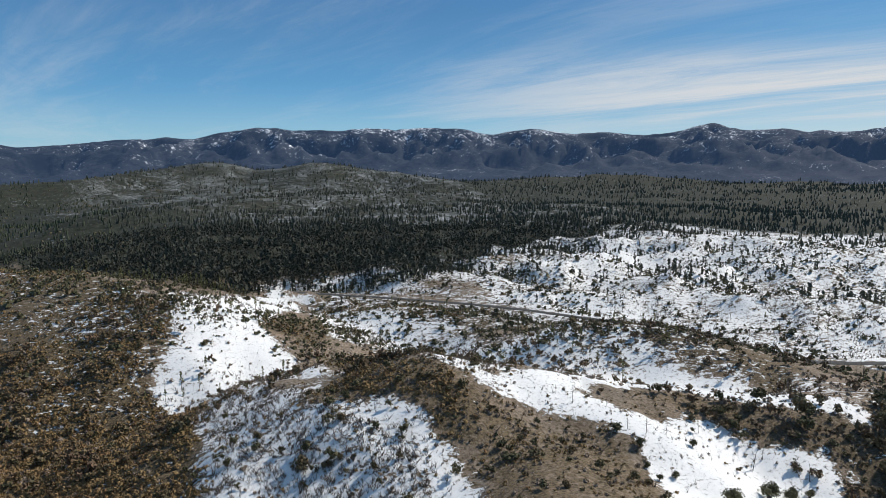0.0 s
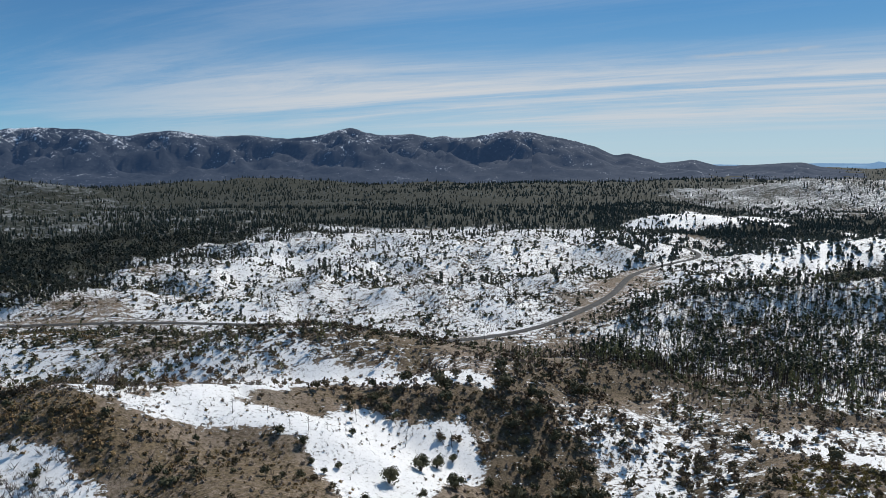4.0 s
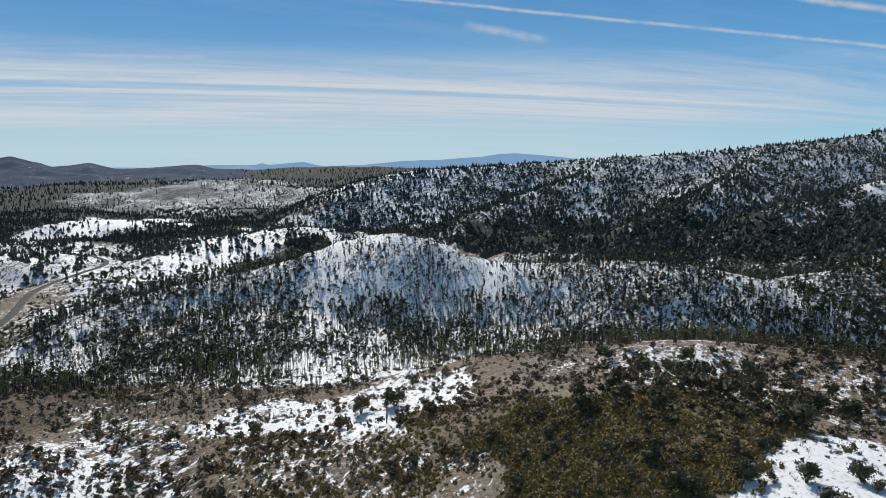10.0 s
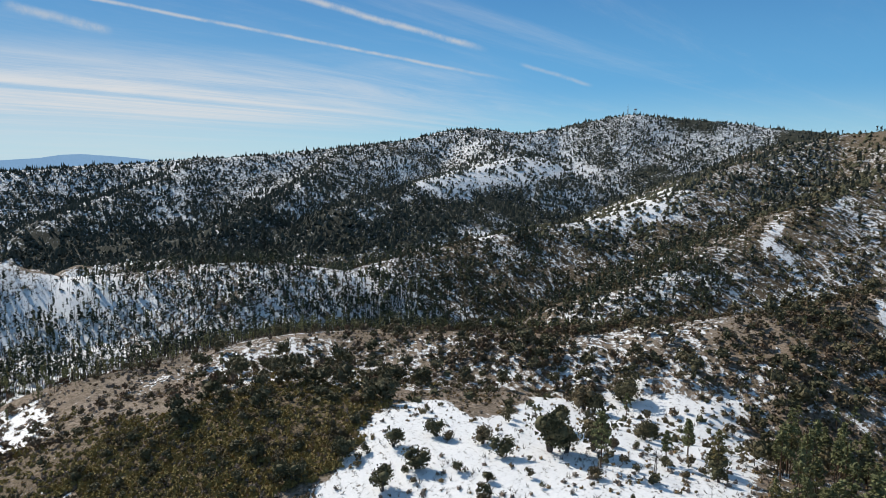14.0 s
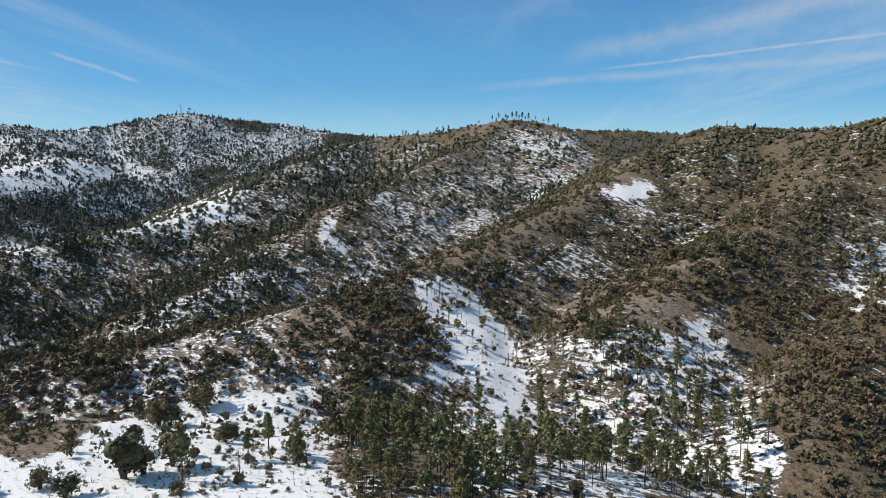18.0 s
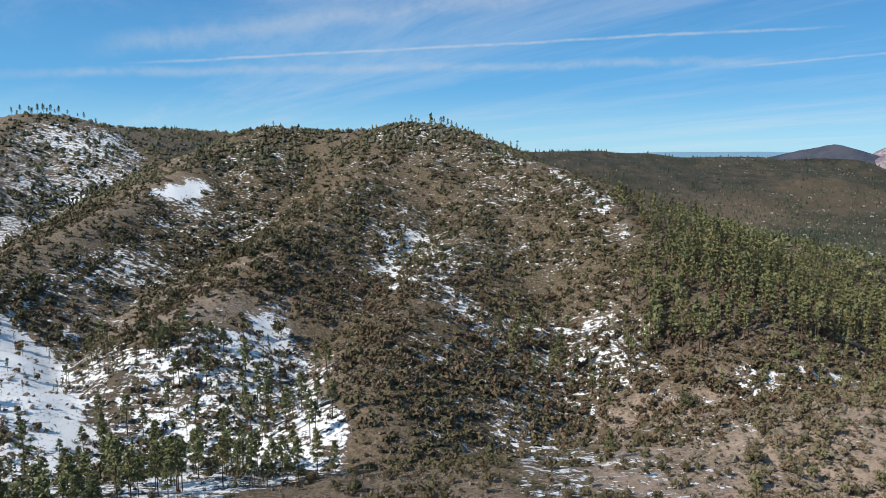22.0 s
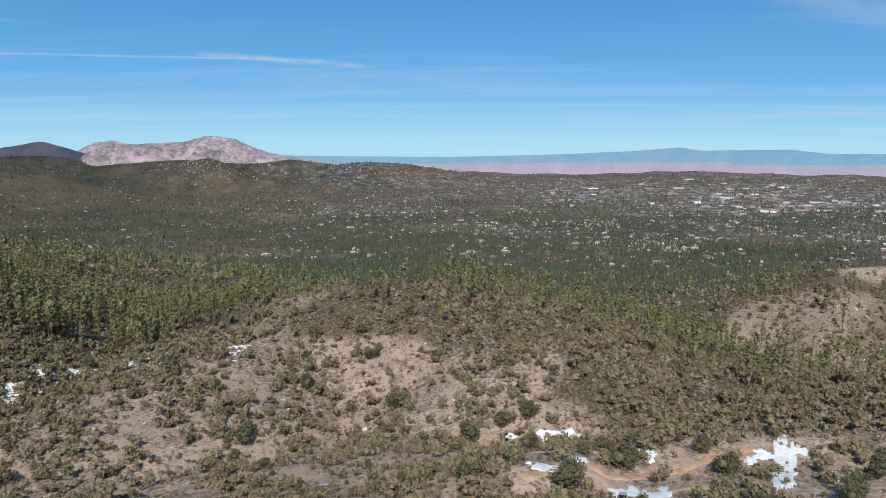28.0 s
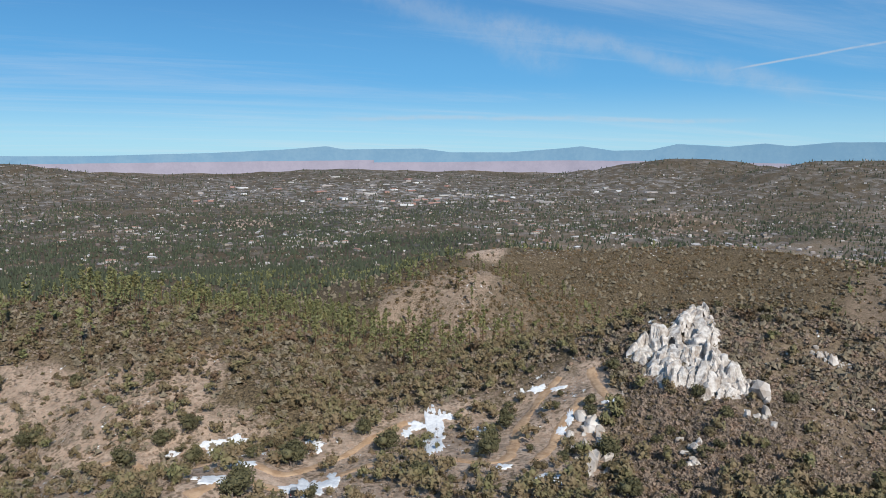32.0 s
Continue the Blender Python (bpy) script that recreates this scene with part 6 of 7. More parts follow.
rng1 = np.random.default_rng(21)
pine_kinds = [plant("pine_tree", pine_shape(rng1, int(rng1.integers(1150, 1350)), 0.027, rng1.uniform(0.32, 0.52), rng1.uniform(0.13, 0.19), int(rng1.integers(20, 28))), (BARK, PINE), ("trunk", "crown"),
                    "tall green ponderosa pine with a bare lower trunk", "pine tree", "pines of the near grove") for _ in range(6)]
juniper_kinds = [plant("juniper", shrub_shape(rng1, 820, 0.056, rng1.uniform(0.85, 1.2), 8, 0.64), (GREY, JUNIPER), ("stem", "crown"),
                       "rounded dark green juniper on the near slope", "juniper", "junipers on the near slopes") for _ in range(5)]
oak_kinds = [plant("scrub_oak", shrub_shape(rng1, 640, 0.060, rng1.uniform(0.65, 0.85), 7, 0.64), (GREY, OAK), ("stem", "crown"),
                   "olive-brown scrub oak on the near slope", "scrub oak", "scrub oaks on the near slopes") for _ in range(3)]
def snag(rng):
    trunk, arms = snag_shape(rng, 12)
    return plant("dead_tree", [trunk, *arms], [CHAR] * 13, ["trunk"] + ["limb"] * 12, "dead leafless tree standing in the snow", "dead tree", "dead trees in the snow")


snag_kinds = [snag(rng1) for _ in range(3)]
grow(juniper_kinds, JUNIPERS_SOUTH + JUNIPERS_EAST + JUNIPERS_NORTH + JUNIPERS_WEST, rng1)
grow(pine_kinds, PINES_SOUTH + PINES_CREST, rng1)
grow(snag_kinds, SNAGS, rng1)
x, y, r = scatter(31, 1250, 130, 330, 100, 300, lambda x, y, c: bump(c["pine"], 0.25, 0.85))
grow(pine_kinds, list(zip(x, y, r.uniform(8, 16, len(x))))[:225], rng1)
x, y, r = scatter(32, 700, 130, 235, -40, 300, lambda x, y, c: c["shrub"] * 0.8 * (1 - 0.8 * bump(c["twig"], 0.3, 0.7) * (x < -100)))
places = list(zip(x, y, r.uniform(2.5, 5.0, len(x))))
x, y, r = scatter(35, 420, 140, 260, 215, 292, lambda x, y, c: (0.15 + 0.5 * c["shrub"]) * (1 - 0.8 * bump(c["twig"], 0.3, 0.7)))
grow(juniper_kinds, list(zip(x, y, r.uniform(1.8, 4.6, len(x))))[:100], rng1)
grow(juniper_kinds, places[0::2][:120], rng1)
grow(oak_kinds, places[1::2][:150], rng1)
for ob in pine_kinds + juniper_kinds + oak_kinds + snag_kinds:   # the patterns themselves
    for child in list(ob.children):
        bpy.data.objects.remove(child)
    bpy.data.objects.remove(ob)

# ---- roads ----
def strip(name, line, wide, mat, label, lift, ragged=0.0, seed=1):
    """A road laid on the ground along a line."""
    rng = np.random.default_rng(seed)
    p = np.array([q[:2] for q in line], float)
    for _ in range(3):
        q = np.empty((2 * len(p) - 2 + 2, 2))
        q[0], q[-1] = p[0], p[-1]
        q[1:-1:2], q[2:-1:2] = 0.75 * p[:-1] + 0.25 * p[1:], 0.25 * p[:-1] + 0.75 * p[1:]
        p = q
    leg = np.concatenate([[0], np.cumsum(np.hypot(*np.diff(p, axis=0).T))])
    count = max(8, int(leg[-1] / 1.6))
    s = np.linspace(0, leg[-1], count)
    x, y = np.interp(s, leg, p[:, 0]), np.interp(s, leg, p[:, 1])
    tx, ty = np.gradient(x), np.gradient(y)
    n = np.hypot(tx, ty) + 1e-9
    nx, ny = -ty / n, tx / n
    cols = np.array([-1.0, -0.6, -0.2, 0.2, 0.6, 1.0])
    half = wide / 2 * (1 + ragged * fractal(s, s * 0.0 + seed, 7.0, 3, seed))[:, None] * cols[None]
    half = half + ragged * 0.5 * rng.normal(0, 1, half.shape) * (np.abs(cols) > 0.9)[None]
    X, Y = x[:, None] + nx[:, None] * half, y[:, None] + ny[:, None] * half
    Z = ground(X, Y) + lift + np.where(np.abs(cols) > 0.9, -lift - 0.25, 0)[None]
    idx = np.arange(X.size).reshape(X.shape)
    faces = np.stack([idx[:-1, :-1], idx[:-1, 1:], idx[1:, 1:], idx[1:, :-1]], -1).reshape(-1, 4)
    ob = new(name, sheet(name, np.stack([X.ravel(), Y.ravel(), Z.ravel()], 1), faces, mat))
    return tagged(ob, label, "road", kind="structure")


def two_tone(name, a, b, scale, rough=0.9, bump_by=0.3):
    m, n, shader = material(name, rough)
    place = n.add("ShaderNodeTexCoord").outputs["Object"]
    f = n.noise(place, scale, 6, 0.68)
    plug(n, shader, "Base Color", n.mix(n.step(f, 0.35, 0.65), a, b))
    plug(n, shader, "Normal", n.add("ShaderNodeBump", {"Strength": 0.6, "Distance": bump_by, "Height": n.noise(place, scale * 4, 6, 0.7)}).outputs[0])
    return m


ASPHALT = two_tone("worn_asphalt", (0.052, 0.051, 0.050), (0.092, 0.09, 0.088), 0.3)
DIRT = two_tone("orange_dirt", (0.36, 0.225, 0.13), (0.52, 0.36, 0.235), 0.35)
strip("paved_road", ROAD, 8.0, ASPHALT, "grey two-lane asphalt road through the valley", 0.45)
for k, (line, wide) in enumerate(((TRACK_LOW, 3.6), (TRACK_RIM, 4.2), (TRACK_ROCK, 3.4), (TRACK_MID, 3.2))):
    strip("dirt_track_%d" % (k + 1), line, wide, DIRT, "rutted orange dirt track along the ridge", 0.22, 0.55, k + 3)

# ---- old snow beside the tracks ----
# <PATCHES
SNOW_LOW = [(-219.9, -111.1, 7.5, 4.7), (-219.4, -105.7, 3.9, 6.2), (-203.7, -34.7, 3.3, 19.6), (-221.1, -33.9, 3.2, 3.0), (-191.2, -68.1, 3.2, 4.5), (-225.8, -95.0, 2.7, 7.0), (-164.3, 0.0, 3.4, 4.1), (-151.2, -80.4, 6.3, 4.0), (-166.2, -79.5, 4.4, 2.7), (-160.9, -59.8, 6.6, 8.0)]
SNOW_RIM = [(-166.9, -55.1, 2.2, 6.5), (-213.8, -41.9, 3.8, 2.6), (-209.8, -21.5, 3.4, 6.2), (-172.3, -12.0, 2.5, 2.5), (-209.6, 5.7, 1.3, 5.2), (-203.6, 3.5, 1.5, 2.7), (-216.4, 18.1, 2.4, 1.3), (-209.7, -125.3, 3.1, 1.4), (-208.1, -44.4, 2.4, 3.1), (-239.9, -4.9, 3.8, 2.1), (-236.5, 2.8, 3.0, 1.7)]
# PATCHES>
SNOW = two_tone("old_snow", (0.62, 0.63, 0.66), (0.80, 0.81, 0.83), 0.8, 0.6, 0.1)


def snow_patch(x, y, across, along, seed):
    """A thin melting sheet of snow with a ragged outline."""
    az = math.atan2(x, y)
    a = np.linspace(0, 2 * math.pi, 72, endpoint=False)
    edge = np.clip(0.85 + 1.1 * fractal(np.cos(a) * 1.3 + seed * 7, np.sin(a) * 1.3, 0.75, 5, seed, 0.65), 0.15, 1.5)
    verts, faces = [], []
    for ring_no, q in enumerate((0.0001, 0.4, 0.75, 0.93, 1.0)):
        u, v = np.cos(a) * edge * q * across, np.sin(a) * edge * q * along
        px, py = x + u * math.cos(az) + v * math.sin(az), y - u * math.sin(az) + v * math.cos(az)
        high = (0.34, 0.33, 0.31, 0.27, -0.1)[ring_no]
        verts.append(np.stack([px, py, ground(px, py) + high], 1))
    for k in range(4):
        i0, i1 = np.arange(72) + 72 * k, (np.arange(72) + 1) % 72 + 72 * k
        faces.append(np.stack([i0, i0 + 72, i1 + 72, i1], 1))
    ob = new("snow_patch", sheet("snow_patch", np.concatenate(verts), np.concatenate(faces), SNOW))
    return tagged(ob, "melting patch of old white snow beside the track", "snow patch", "snow patches on the ridge")


for k, spot in enumerate(SNOW_LOW + SNOW_RIM):
    snow_patch(*spot, k + 1)

# ---- rocks ----
STONE = two_tone("pale_quartz_rock", (0.34, 0.29, 0.25), (0.70, 0.66, 0.62), 0.45, 0.85, 0.35)
GRANITE = two_tone("tan_granite", (0.22, 0.17, 0.14), (0.40, 0.32, 0.27), 0.12, 0.9, 0.5)


def hull(rng, points=15, flat=0.8):
    """An angular boulder about one metre across."""
    bm = bmesh.new()
    for _ in range(points):
        v = rng.normal(size=3)
        v = v / np.linalg.norm(v) * rng.uniform(0.36, 0.56)
        bm.verts.new((v[0], v[1], v[2] * flat))
    bmesh.ops.convex_hull(bm, input=bm.verts)
    loose = [v for v in bm.verts if not v.link_faces]
    bmesh.ops.delete(bm, geom=loose, context="VERTS")
    return bm


def mesh_from(name, bm, mat):
    me = bpy.data.meshes.new(name)
    bm.to_mesh(me)
    bm.free()
    me.materials.append(mat)
    return me


def part(name, bm, mat, parent, label=""):
    """A bmesh as one mesh object under a thing or a part."""
    ob = new(name, mesh_from(name, bm, mat))
    ob.parent = parent
    return tagged(ob, label) if label else ob


def box(bm, x0, y0, z0, x1, y1, z1, taper=1.0):
    """An upright block; taper narrows its top."""
    cx, cy = (x0 + x1) / 2, (y0 + y1) / 2
    low = [bm.verts.new((x, y, z0)) for x, y in ((x0, y0), (x1, y0), (x1, y1), (x0, y1))]
    top = [bm.verts.new((cx + (x - cx) * taper, cy + (y - cy) * taper, z1)) for x, y in ((x0, y0), (x1, y0), (x1, y1), (x0, y1))]
    bm.faces.new(low[::-1]), bm.faces.new(top)
    for k in range(4):
        bm.faces.new((low[k], low[(k + 1) % 4], top[(k + 1) % 4], top[k]))
    return bm


def rod(bm, a, b, r, sides=6, r2=None):
    """A round bar from a to b."""
    a, b = Vector(a), Vector(b)
    turn = (b - a).to_track_quat("Z", "Y").to_matrix()
    ends = []
    for p, q in ((a, r), (b, r if r2 is None else r2)):
        ends.append([bm.verts.new(p + turn @ Vector((q * math.cos(2 * math.pi * k / sides), q * math.sin(2 * math.pi * k / sides), 0))) for k in range(sides)])
    for k in range(sides):
        bm.faces.new((ends[0][k], ends[0][(k + 1) % sides], ends[1][(k + 1) % sides], ends[1][k]))
    bm.faces.new(ends[0][::-1]), bm.faces.new(ends[1])
    return bm


rng2 = np.random.default_rng(5)
boulder_meshes = [mesh_from("boulder", hull(rng2, int(rng2.integers(12, 20)), rng2.uniform(0.75, 1.15)), STONE) for _ in range(9)]


def outcrop(name, spots, each, label, rise):
    """A heap of angular boulders grown out of the ground."""
    cx, cy = spots[0][0], spots[0][1]
    root = tagged(new(name), label, "rock")
    root.location = (cx, cy, float(ground(cx, cy)))
    base = Matrix.Translation(root.location).inverted()
    for x, y, size in spots:
        for k in range(each):
            s = size * rng2.uniform(0.3, 0.8) * (1.3 if k == 0 else 0.75)
            px, py = x + rng2.normal(0, size * 0.32), y + rng2.normal(0, size * 0.32)
            pz = float(ground(px, py)) + s * rise * rng2.uniform(0.1, 1.0)
            ob = new("boulder", boulder_meshes[rng2.integers(len(boulder_meshes))])
            ob.parent = root
            ob.matrix_basis = base @ pose(px, py, pz, rng2.uniform(-25, 25), rng2.uniform(-25, 25), rng2.uniform(0, 360)) @ Matrix.Diagonal((s, s * rng2.uniform(0.5, 0.9), s * rng2.uniform(0.8, 1.6), 1))
    return root


def crag(spots):
    """The solid heart of the outcrop: a jagged, fissured mass."""
    xs, ys = [p[0] for p in spots], [p[1] for p in spots]
    gx, gy = np.meshgrid(np.arange(min(xs) - 6, max(xs) + 6, 0.42), np.arange(min(ys) - 6, max(ys) + 6, 0.42))
    h = np.full(gx.shape, -2.0)
    for k, (px, py, s) in enumerate(spots):
        turn = k * 1.7
        u, v = (gx - px) * math.cos(turn) + (gy - py) * math.sin(turn), (gy - py) * math.cos(turn) - (gx - px) * math.sin(turn)
        r = np.maximum(np.abs(u) * 1.1, np.abs(v) * 0.9) + 0.25 * np.hypot(u, v)
        h = np.maximum(h, s * 0.55 * np.minimum(0.75, (1 - r / (s * 1.15)) * 1.7) + 0.6)
    # blocks of rock with tilted tops, parted by fissures
    rng = np.random.default_rng(12)
    n = int((max(xs) - min(xs) + 12) * (max(ys) - min(ys) + 12) / 13)
    sx, sy = rng.uniform(min(xs) - 6, max(xs) + 6, n), rng.uniform(min(ys) - 6, max(ys) + 6, n)
    bend = fractal(gx, gy, 3.0, 3, 61) * 0.9
    first, second, which = np.full(gx.shape, 1e9), np.full(gx.shape, 1e9), np.zeros(gx.shape, int)
    for k in range(n):
        u, v = gx - sx[k] + bend, gy - sy[k] - bend
        r = np.hypot(u * 0.75 + v * 0.3, v * 1.15 - u * 0.2)
        second = np.where(r < first, first, np.minimum(second, r))
        which = np.where(r < first, k, which)
        first = np.minimum(first, r)
    tilt, lift = rng.normal(0, 0.28, (2, n)), rng.normal(0, 0.9, n)
    solid = bump(h, -0.5, 2.0)
    h = h + solid * (lift[which] + tilt[0][which] * (gx - sx[which]) + tilt[1][which] * (gy - sy[which]))
    h = h - solid * 1.5 * (1 - bump(second - first, 0.0, 0.6)) + solid * 0.5 * fractal(gx, gy, 1.6, 3, 62)
    keep = h > -0.9
    z = ground(gx, gy) + h
    idx = np.arange(gx.size).reshape(gx.shape)
    cell = keep[:-1, :-1] & keep[1:, :-1] & keep[:-1, 1:] & keep[1:, 1:]
    faces = np.stack([idx[:-1, :-1], idx[:-1, 1:], idx[1:, 1:], idx[1:, :-1]], -1)[cell]
    used, inverse = np.unique(faces, return_inverse=True)
    verts = np.stack([gx.ravel(), gy.ravel(), z.ravel()], 1)[used]
    return verts, inverse.reshape(-1, 4)


heap = outcrop("rock_outcrop", OUTCROP, 5, "craggy white quartz outcrop on the ridge", 0.2)
rock_verts, rock_faces = crag(OUTCROP)
crag_ob = new("crag", sheet("crag", rock_verts - np.array(heap.location), rock_faces, STONE, False))
crag_ob.parent = heap
for spot in LOW_ROCKS + [(*ROCK_PALE, 4.0)]:
    outcrop("rock", [spot], 6, "pale broken rock among the brush", 0.05)

# granite boulders of the far knolls, joined
bits = []
for rx, ry, rr, count in ((-2080, -970, 130, 130), (-2080, 330, 170, 170), (-2250, -3235, 200, 240), (-1700, -620, 80, 40)):
    for _ in range(count):
        px, py = rx + rng2.normal(0, rr * 0.5), ry + rng2.normal(0, rr * 0.5)
        v = rng2.normal(size=(8, 3)); v /= np.linalg.norm(v, axis=1)[:, None]
        s = rng2.uniform(5, 13)
        bm = bmesh.new()
        for q in v:
            bm.verts.new(q * s * 0.5)
        bmesh.ops.convex_hull(bm, input=bm.verts)
        bm.verts.ensure_lookup_table(); bm.verts.index_update()
        vs = np.array([w_.co[:] for w_ in bm.verts]) + (px, py, float(ground(px, py)) + s * 0.15)
        ts = np.array([[w_.index for w_ in f.verts] for f in bm.faces if len(f.verts) == 3])
        bm.free()
        bits.append((vs, ts))
bits = join(bits)
tagged(new("granite_boulders", sheet("granite_boulders", bits[0], bits[1], GRANITE, False)), "tan granite boulders on the far knolls", "boulders", kind="stuff")

# ---- town in the basin ----
def plain_paint(name, colour, rough=0.7, spread=0.12):
    m, n, shader = material(name, rough)
    n_ = n.add("ShaderNodeObjectInfo").outputs["Random"]
    grime = n.noise(n.add("ShaderNodeTexCoord").outputs["Object"], 0.9, 5, 0.65)
    tone = n.math("ADD", 1.0 - spread, n.math("MULTIPLY", n.math("ADD", n_, grime), spread))
    shade = n.add("ShaderNodeCombineXYZ", {0: tone, 1: tone, 2: tone}).outputs[0]
    plug(n, shader, "Base Color", n.mix(1.0, colour, shade, "MULTIPLY"))
    return m


WALLS = [plain_paint("house_wall", c) for c in ((0.40, 0.35, 0.30), (0.28, 0.22, 0.17), (0.50, 0.48, 0.46), (0.28, 0.25, 0.23))]
ROOFS = [plain_paint("house_roof", c, 0.8) for c in ((0.22, 0.20, 0.19), (0.42, 0.40, 0.38), (0.30, 0.19, 0.15), (0.50, 0.50, 0.51))]
PANE = plain_paint("dark_window", (0.05, 0.06, 0.075), 0.15)


def house(k):
    """A low gabled house: walls, overhanging roof, chimney, door and windows."""
    l, d, h = (14, 9, 3.2) if k % 2 else (18, 10, 3.4)
    root = tagged(new("house"), ("tan stucco house among the pines", "brown wooden house among the pines", "white house among the pines", "grey house among the pines")[k % 4], "house", "houses in the basin")
    bm = bmesh.new()
    box(bm, -l / 2, -d / 2, -3, l / 2, d / 2, h)
    if k > 1:
        box(bm, l / 2 - 0.02, -d / 2 + 1, -3, l / 2 + 6, d / 2 - 2, h - 0.4)
    part("wall", bm, WALLS[k % 4], root)
    bm = bmesh.new()
    o, r = 0.6, 2.0
    a = [bm.verts.new(p) for p in ((-l / 2 - o, -d / 2 - o, h), (l / 2 + o, -d / 2 - o, h), (l / 2 + o, d / 2 + o, h), (-l / 2 - o, d / 2 + o, h), (-l / 2 - o, 0, h + r), (l / 2 + o, 0, h + r))]
    for f in ((0, 1, 5, 4), (2, 3, 4, 5), (1, 2, 5), (3, 0, 4), (3, 2, 1, 0)):
        bm.faces.new([a[i] for i in f])
    if k > 1:
        box(bm, l / 2 + o + 0.05, -d / 2 + 0.6, h - 0.4, l / 2 + 6.4, d / 2 - 1.6, h - 0.1)
    roof = part("roof", bm, ROOFS[k % 4], root)
    bm = bmesh.new()
    box(bm, l / 4 - 0.5, 1.0, h + 0.5, l / 4 + 0.5, 2.0, h + 2.8)
    part("chimney", bm, WALLS[1], roof)
    for wx in (-l / 3, 0, l / 3):
        y_ = -d / 2 - 0.03
        part("window", box(bmesh.new(), wx - 0.9, y_, 1.0, wx + 0.9, y_ + 0.06, 2.3), PANE, root)
    for wx in (-l / 4, l / 4):
        part("window", box(bmesh.new(), wx - 0.9, d / 2 - 0.03, 1.0, wx + 0.9, d / 2 + 0.03, 2.3), PANE, root)
    bm = bmesh.new()
    box(bm, l / 6 - 0.45, -d / 2 - 0.05, 0.0, l / 6 + 0.45, -d / 2 + 0.02, 2.1)
    part("door", bm, WALLS[3], root)
    return root


def lay(kinds, places, rng):
    for x, y in places:
        ob = copy_thing(kinds[rng.integers(len(kinds))], pose(x, y, float(ground(x, y)) + 0.4, 0, 0, rng.uniform(0, 360)))


rng3 = np.random.default_rng(12)
house_kinds = [house(k) for k in range(4)]
x, y, r = scatter(41, 2400, 950, 2600, 190, 300, lambda x, y, c: bump(town_share(x, y), 0.12, 0.6))
lay(house_kinds, list(zip(x, y))[:170], rng3)
for ob in house_kinds:
    for child in list(ob.children_recursive):
        bpy.data.objects.remove(child)
    bpy.data.objects.remove(ob)


def blocks(rng, l, d, h, r):
    """A tiny far house: walls with a ridged roof on top."""
    v = np.array([(-l, -d, -3), (l, -d, -3), (l, d, -3), (-l, d, -3), (-l, -d, h), (l, -d, h), (l, d, h), (-l, d, h), (-l, 0, h + r), (l, 0, h + r)], float)
    t = np.array([(0, 1, 5), (0, 5, 4), (1, 2, 6), (1, 6, 5), (2, 3, 7), (2, 7, 6), (3, 0, 4), (3, 4, 7), (4, 5, 9), (4, 9, 8), (6, 7, 8), (6, 8, 9), (5, 6, 9), (7, 4, 8)])
    return v, t


def many_paint(name, stops):
    """Paint that differs house by house."""
    m, n, shader = material(name, 0.7)
    pick = n.add("ShaderNodeNewGeometry").outputs["Random Per Island"]
    colour = stops[0]
    for k, c in enumerate(stops[1:]):
        colour = n.mix(n.math("GREATER_THAN", pick, (k + 1) / len(stops)), colour, c)
    plug(n, shader, "Base Color", colour)
    return m


TOWN = many_paint("town_paint", [(0.17, 0.14, 0.13), (0.42, 0.39, 0.37), (0.27, 0.22, 0.19), (0.33, 0.29, 0.27), (0.21, 0.16, 0.13), (0.25, 0.23, 0.23), (0.50, 0.48, 0.47)])
x, y, r = scatter(42, 26000, 1100, 4600, 192, 305, lambda x, y, c: 0.04 + bump(town_share(x, y), 0.05, 0.75) * 0.4)
thicket("far_houses", [blocks(r, 8, 5, 3.5, 2), blocks(r, 6, 5, 4, 2.4), blocks(r, 10, 6, 3.5, 1.6)], TOWN, x, y, r.uniform(0.3, 0.75, len(x)), r, "scattered pale houses of the distant town", "houses")
x, y, r = scatter(43, 800, 2900, 4300, 240, 285, lambda x, y, c: np.exp(-(((np.degrees(np.arctan2(x, y)) % 360 - 258) / 13) ** 2 + ((np.hypot(x, y) - 3500) / 500) ** 2)) * 0.35)
thicket("far_stores", [blocks(r, 26, 16, 7, 0.1), blocks(r, 18, 14, 8, 0.1), blocks(r, 40, 20, 8, 0.1)], many_paint("store_paint", [(0.7, 0.7, 0.7), (0.42, 0.38, 0.36), (0.5, 0.48, 0.46), (0.4, 0.24, 0.2)]), x, y, np.full(len(x), 0.7), r, "large white flat-roofed stores of the distant town", "stores")

GREEN_ROOF = plain_paint("green_metal_roof", (0.05, 0.26, 0.17), 0.4)
WHITE = plain_paint("white_paint", (0.8, 0.8, 0.78), 0.5)
shed = tagged(new("shed"), "small shed with a bright green metal roof", "shed")
shed.matrix_basis = pose(*SHED, float(ground(*SHED)) + 1.5, 0, 0, 35)
part("wall", box(bmesh.new(), -4, -2.5, -3, 4, 2.5, 2.6), WALLS[0], shed)
bm = bmesh.new()
a = [bm.verts.new(p) for p in ((-4.4, -3, 2.6), (4.4, -3, 2.6), (4.4, 3, 2.6), (-4.4, 3, 2.6), (-4.4, 0, 4.4), (4.4, 0, 4.4))]
for f in ((0, 1, 5, 4), (2, 3, 4, 5), (1, 2, 5), (3, 0, 4), (3, 2, 1, 0)):
    bm.faces.new([a[i] for i in f])
part("roof", bm, GREEN_ROOF, shed)
part("door", box(bmesh.new(), -0.6, -2.56, 0, 0.6, -2.45, 2.0), WALLS[3], shed)
van = tagged(new("trailer"), "white camping trailer parked beside the shed", "trailer")
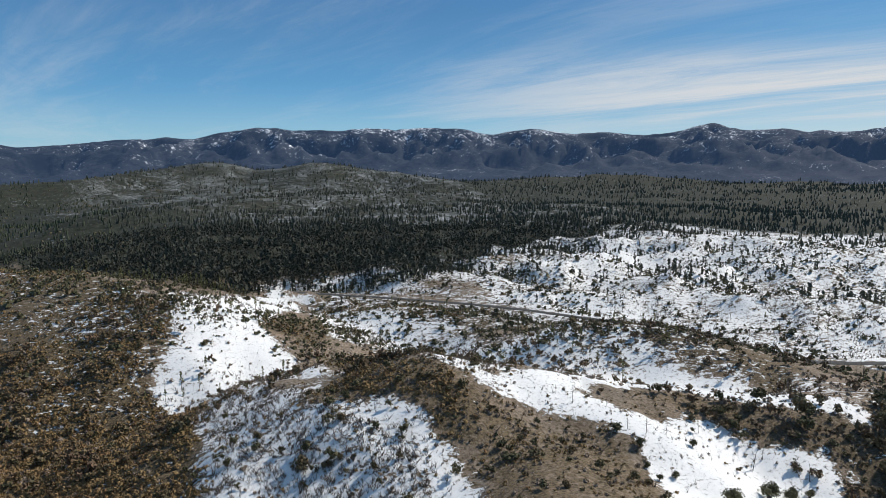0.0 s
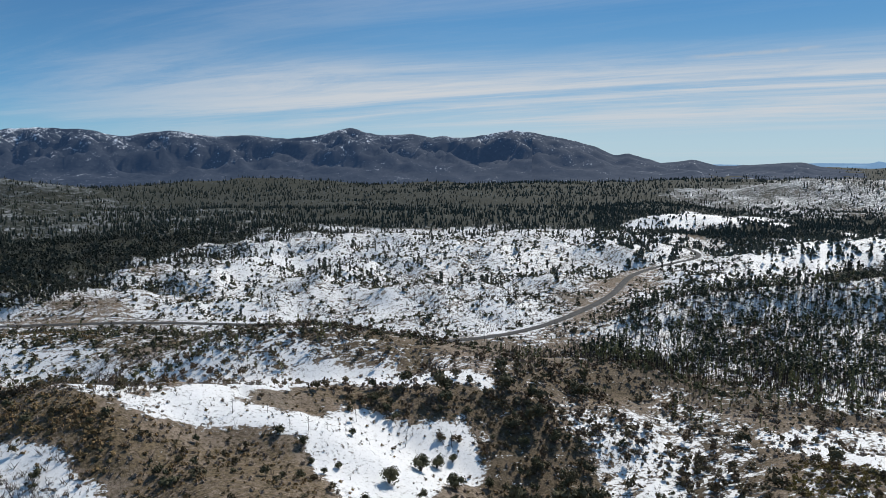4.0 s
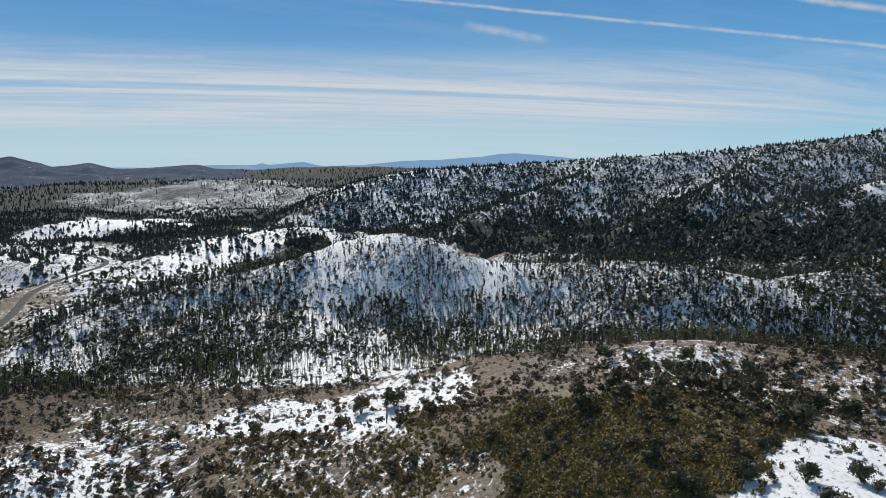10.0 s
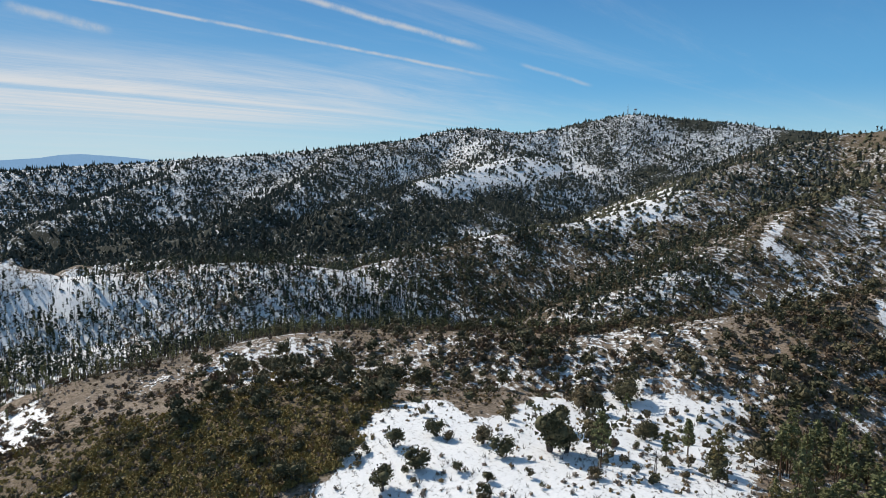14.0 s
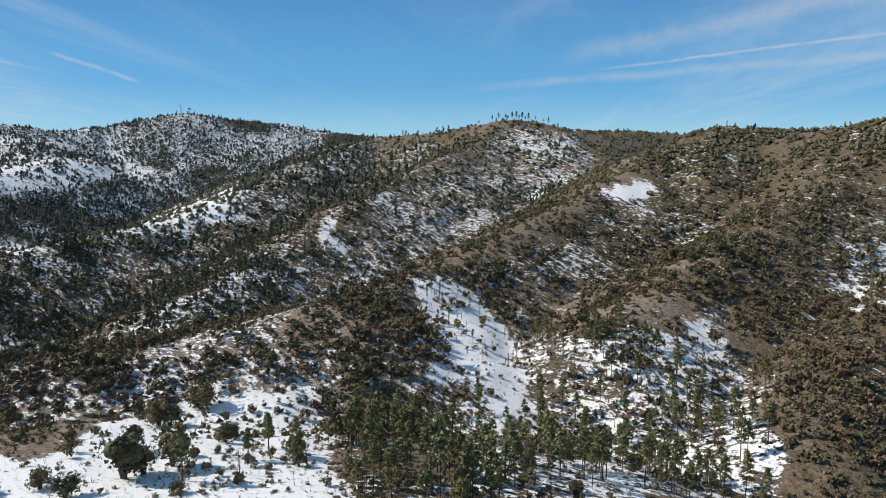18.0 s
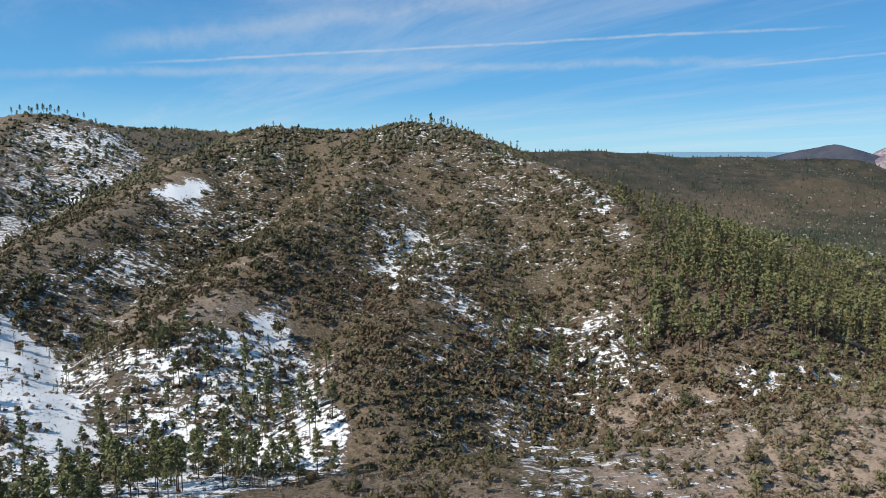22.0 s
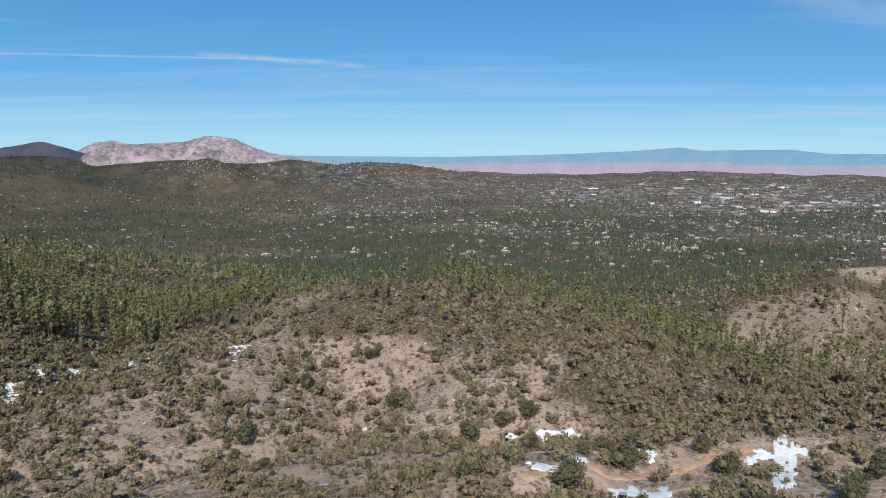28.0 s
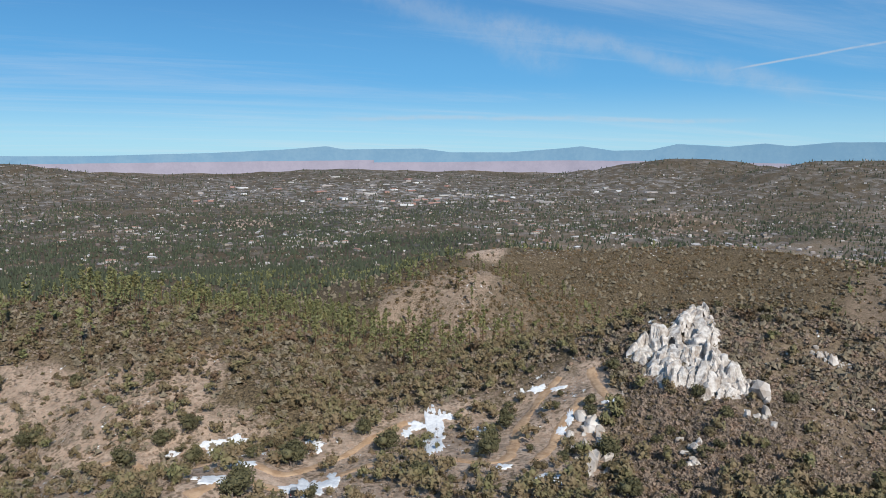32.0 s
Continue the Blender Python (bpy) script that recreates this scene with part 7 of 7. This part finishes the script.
van.matrix_basis = pose(*TRAILER, float(ground(*TRAILER)) + 0.8, 0, 0, 20)
bm = box(bmesh.new(), -3, -1.2, 0.5, 3, 1.2, 3.0, 0.94)
bmesh.ops.bevel(bm, geom=bm.edges[:], offset=0.15, segments=2, affect="EDGES")
part("body", bm, WHITE, van)
for sx in (-1, 1):
    part("wheel", rod(bmesh.new(), (0, sx * 0.95, 0.4), (0, sx * 1.2, 0.4), 0.4, 12), PANE, van)
    part("window", box(bmesh.new(), -1.6, sx * 1.19 - 0.03, 1.6, 1.6, sx * 1.19 + 0.03, 2.3), PANE, van)

# ---- masts on the summit ----
STEEL = plain_paint("grey_steel", (0.35, 0.36, 0.37), 0.5)


def mast(x, y, tall, wide):
    root = tagged(new("radio_mast"), "slim grey lattice radio mast on the summit", "radio mast")
    root.location = (x, y, float(ground(x, y)) - 0.5)
    corner = [(wide * sx, wide * sy) for sx, sy in ((-1, -1), (1, -1), (1, 1), (-1, 1))]
    for cx, cy in corner:
        part("leg", rod(bmesh.new(), (cx, cy, 0), (cx * 0.35, cy * 0.35, tall), 0.22), STEEL, root)
    for k in range(9):
        q0, q1 = 1 - 0.65 * k / 9, 1 - 0.65 * (k + 1) / 9
        bm = bmesh.new()
        for j in range(4):
            (ax, ay), (bx, by) = corner[j], corner[(j + 1) % 4]
            rod(bm, (ax * q0, ay * q0, tall * k / 9), (bx * q1, by * q1, tall * (k + 1) / 9), 0.12, 4)
        part("brace", bm, STEEL, root)
    part("antenna", rod(bmesh.new(), (0, 0, tall), (0, 0, tall * 1.18), 0.15), STEEL, root)


mast(*MAST, 26, 1.1)
root = tagged(new("lookout_tower"), "small square lookout cabin on tall legs on the summit", "lookout tower")
root.location = (*LOOKOUT, float(ground(*LOOKOUT)) - 0.5)
for sx in (-1, 1):
    for sy in (-1, 1):
        part("leg", rod(bmesh.new(), (2.4 * sx, 2.4 * sy, 0), (1.9 * sx, 1.9 * sy, 14), 0.25), STEEL, root)
part("cabin", box(bmesh.new(), -2.6, -2.6, 14, 2.6, 2.6, 16.8), WALLS[3], root)
part("roof", box(bmesh.new(), -3.1, -3.1, 16.8, 3.1, 3.1, 18.2, 0.1), ROOFS[0], root)

# ---- vehicle on the track ----
BLACK = plain_paint("black_paint", (0.02, 0.021, 0.023), 0.3)
RUBBER = plain_paint("tyre_rubber", (0.025, 0.025, 0.025), 0.9)
GLASS = plain_paint("tinted_glass", (0.02, 0.025, 0.03), 0.08)
LAMP = plain_paint("red_tail_lamp", (0.35, 0.02, 0.02), 0.3)
car = tagged(new("off_road_vehicle"), "black off-road vehicle parked on the snowy dirt track", "vehicle")
slope_x, slope_y = (float(v) for v in lean(np.array(VEHICLE[0]), np.array(VEHICLE[1]), 2.0))
up = Vector((-slope_x, -slope_y, 1)).normalized()
ahead = Vector((VEHICLE[0], VEHICLE[1], 0)).normalized()
side_ = ahead.cross(up).normalized()
ahead = up.cross(side_)
turn = Matrix((side_, ahead, up)).transposed().to_4x4()
car.matrix_basis = Matrix.Translation((*VEHICLE, float(ground(*VEHICLE)) + 0.35)) @ turn
bm = bmesh.new()
box(bm, -0.92, -2.1, 0.45, 0.92, 2.1, 1.1, 0.97)
box(bm, -0.86, -2.0, 1.1, 0.86, 0.75, 1.85, 0.86)
bmesh.ops.bevel(bm, geom=bm.edges[:], offset=0.05, segments=1, affect="EDGES")
part("body", bm, BLACK, car)
part("roof_rack", box(bmesh.new(), -0.65, -1.6, 1.87, 0.65, 0.2, 1.95), STEEL, car)
part("rear_window", box(bmesh.new(), -0.62, -2.0, 1.2, 0.62, -1.94, 1.7), GLASS, car)
part("windscreen", box(bmesh.new(), -0.62, 0.70, 1.2, 0.62, 0.76, 1.7), GLASS, car)
for sx in (-1, 1):
    part("side_window", box(bmesh.new(), sx * 0.83 - 0.03, -1.5, 1.2, sx * 0.83 + 0.03, 0.4, 1.65), GLASS, car)
    part("tail_lamp", box(bmesh.new(), sx * 0.78 - 0.08, -2.14, 0.8, sx * 0.78 + 0.08, -2.08, 1.02), LAMP, car)
    for wy in (-1.3, 1.3):
        wheel = part("wheel", rod(bmesh.new(), (sx * 0.72, wy, 0.38), (sx * 0.98, wy, 0.38), 0.38, 14), RUBBER, car)
        part("rim", rod(bmesh.new(), (sx * 0.975, wy, 0.38), (sx * 0.99, wy, 0.38), 0.2, 10), STEEL, wheel)
part("bumper", box(bmesh.new(), -0.9, -2.22, 0.5, 0.9, -2.1, 0.7), STEEL, car)
part("spare_wheel", rod(bmesh.new(), (0, -2.1, 1.05), (0, -2.36, 1.05), 0.36, 14), RUBBER, car)
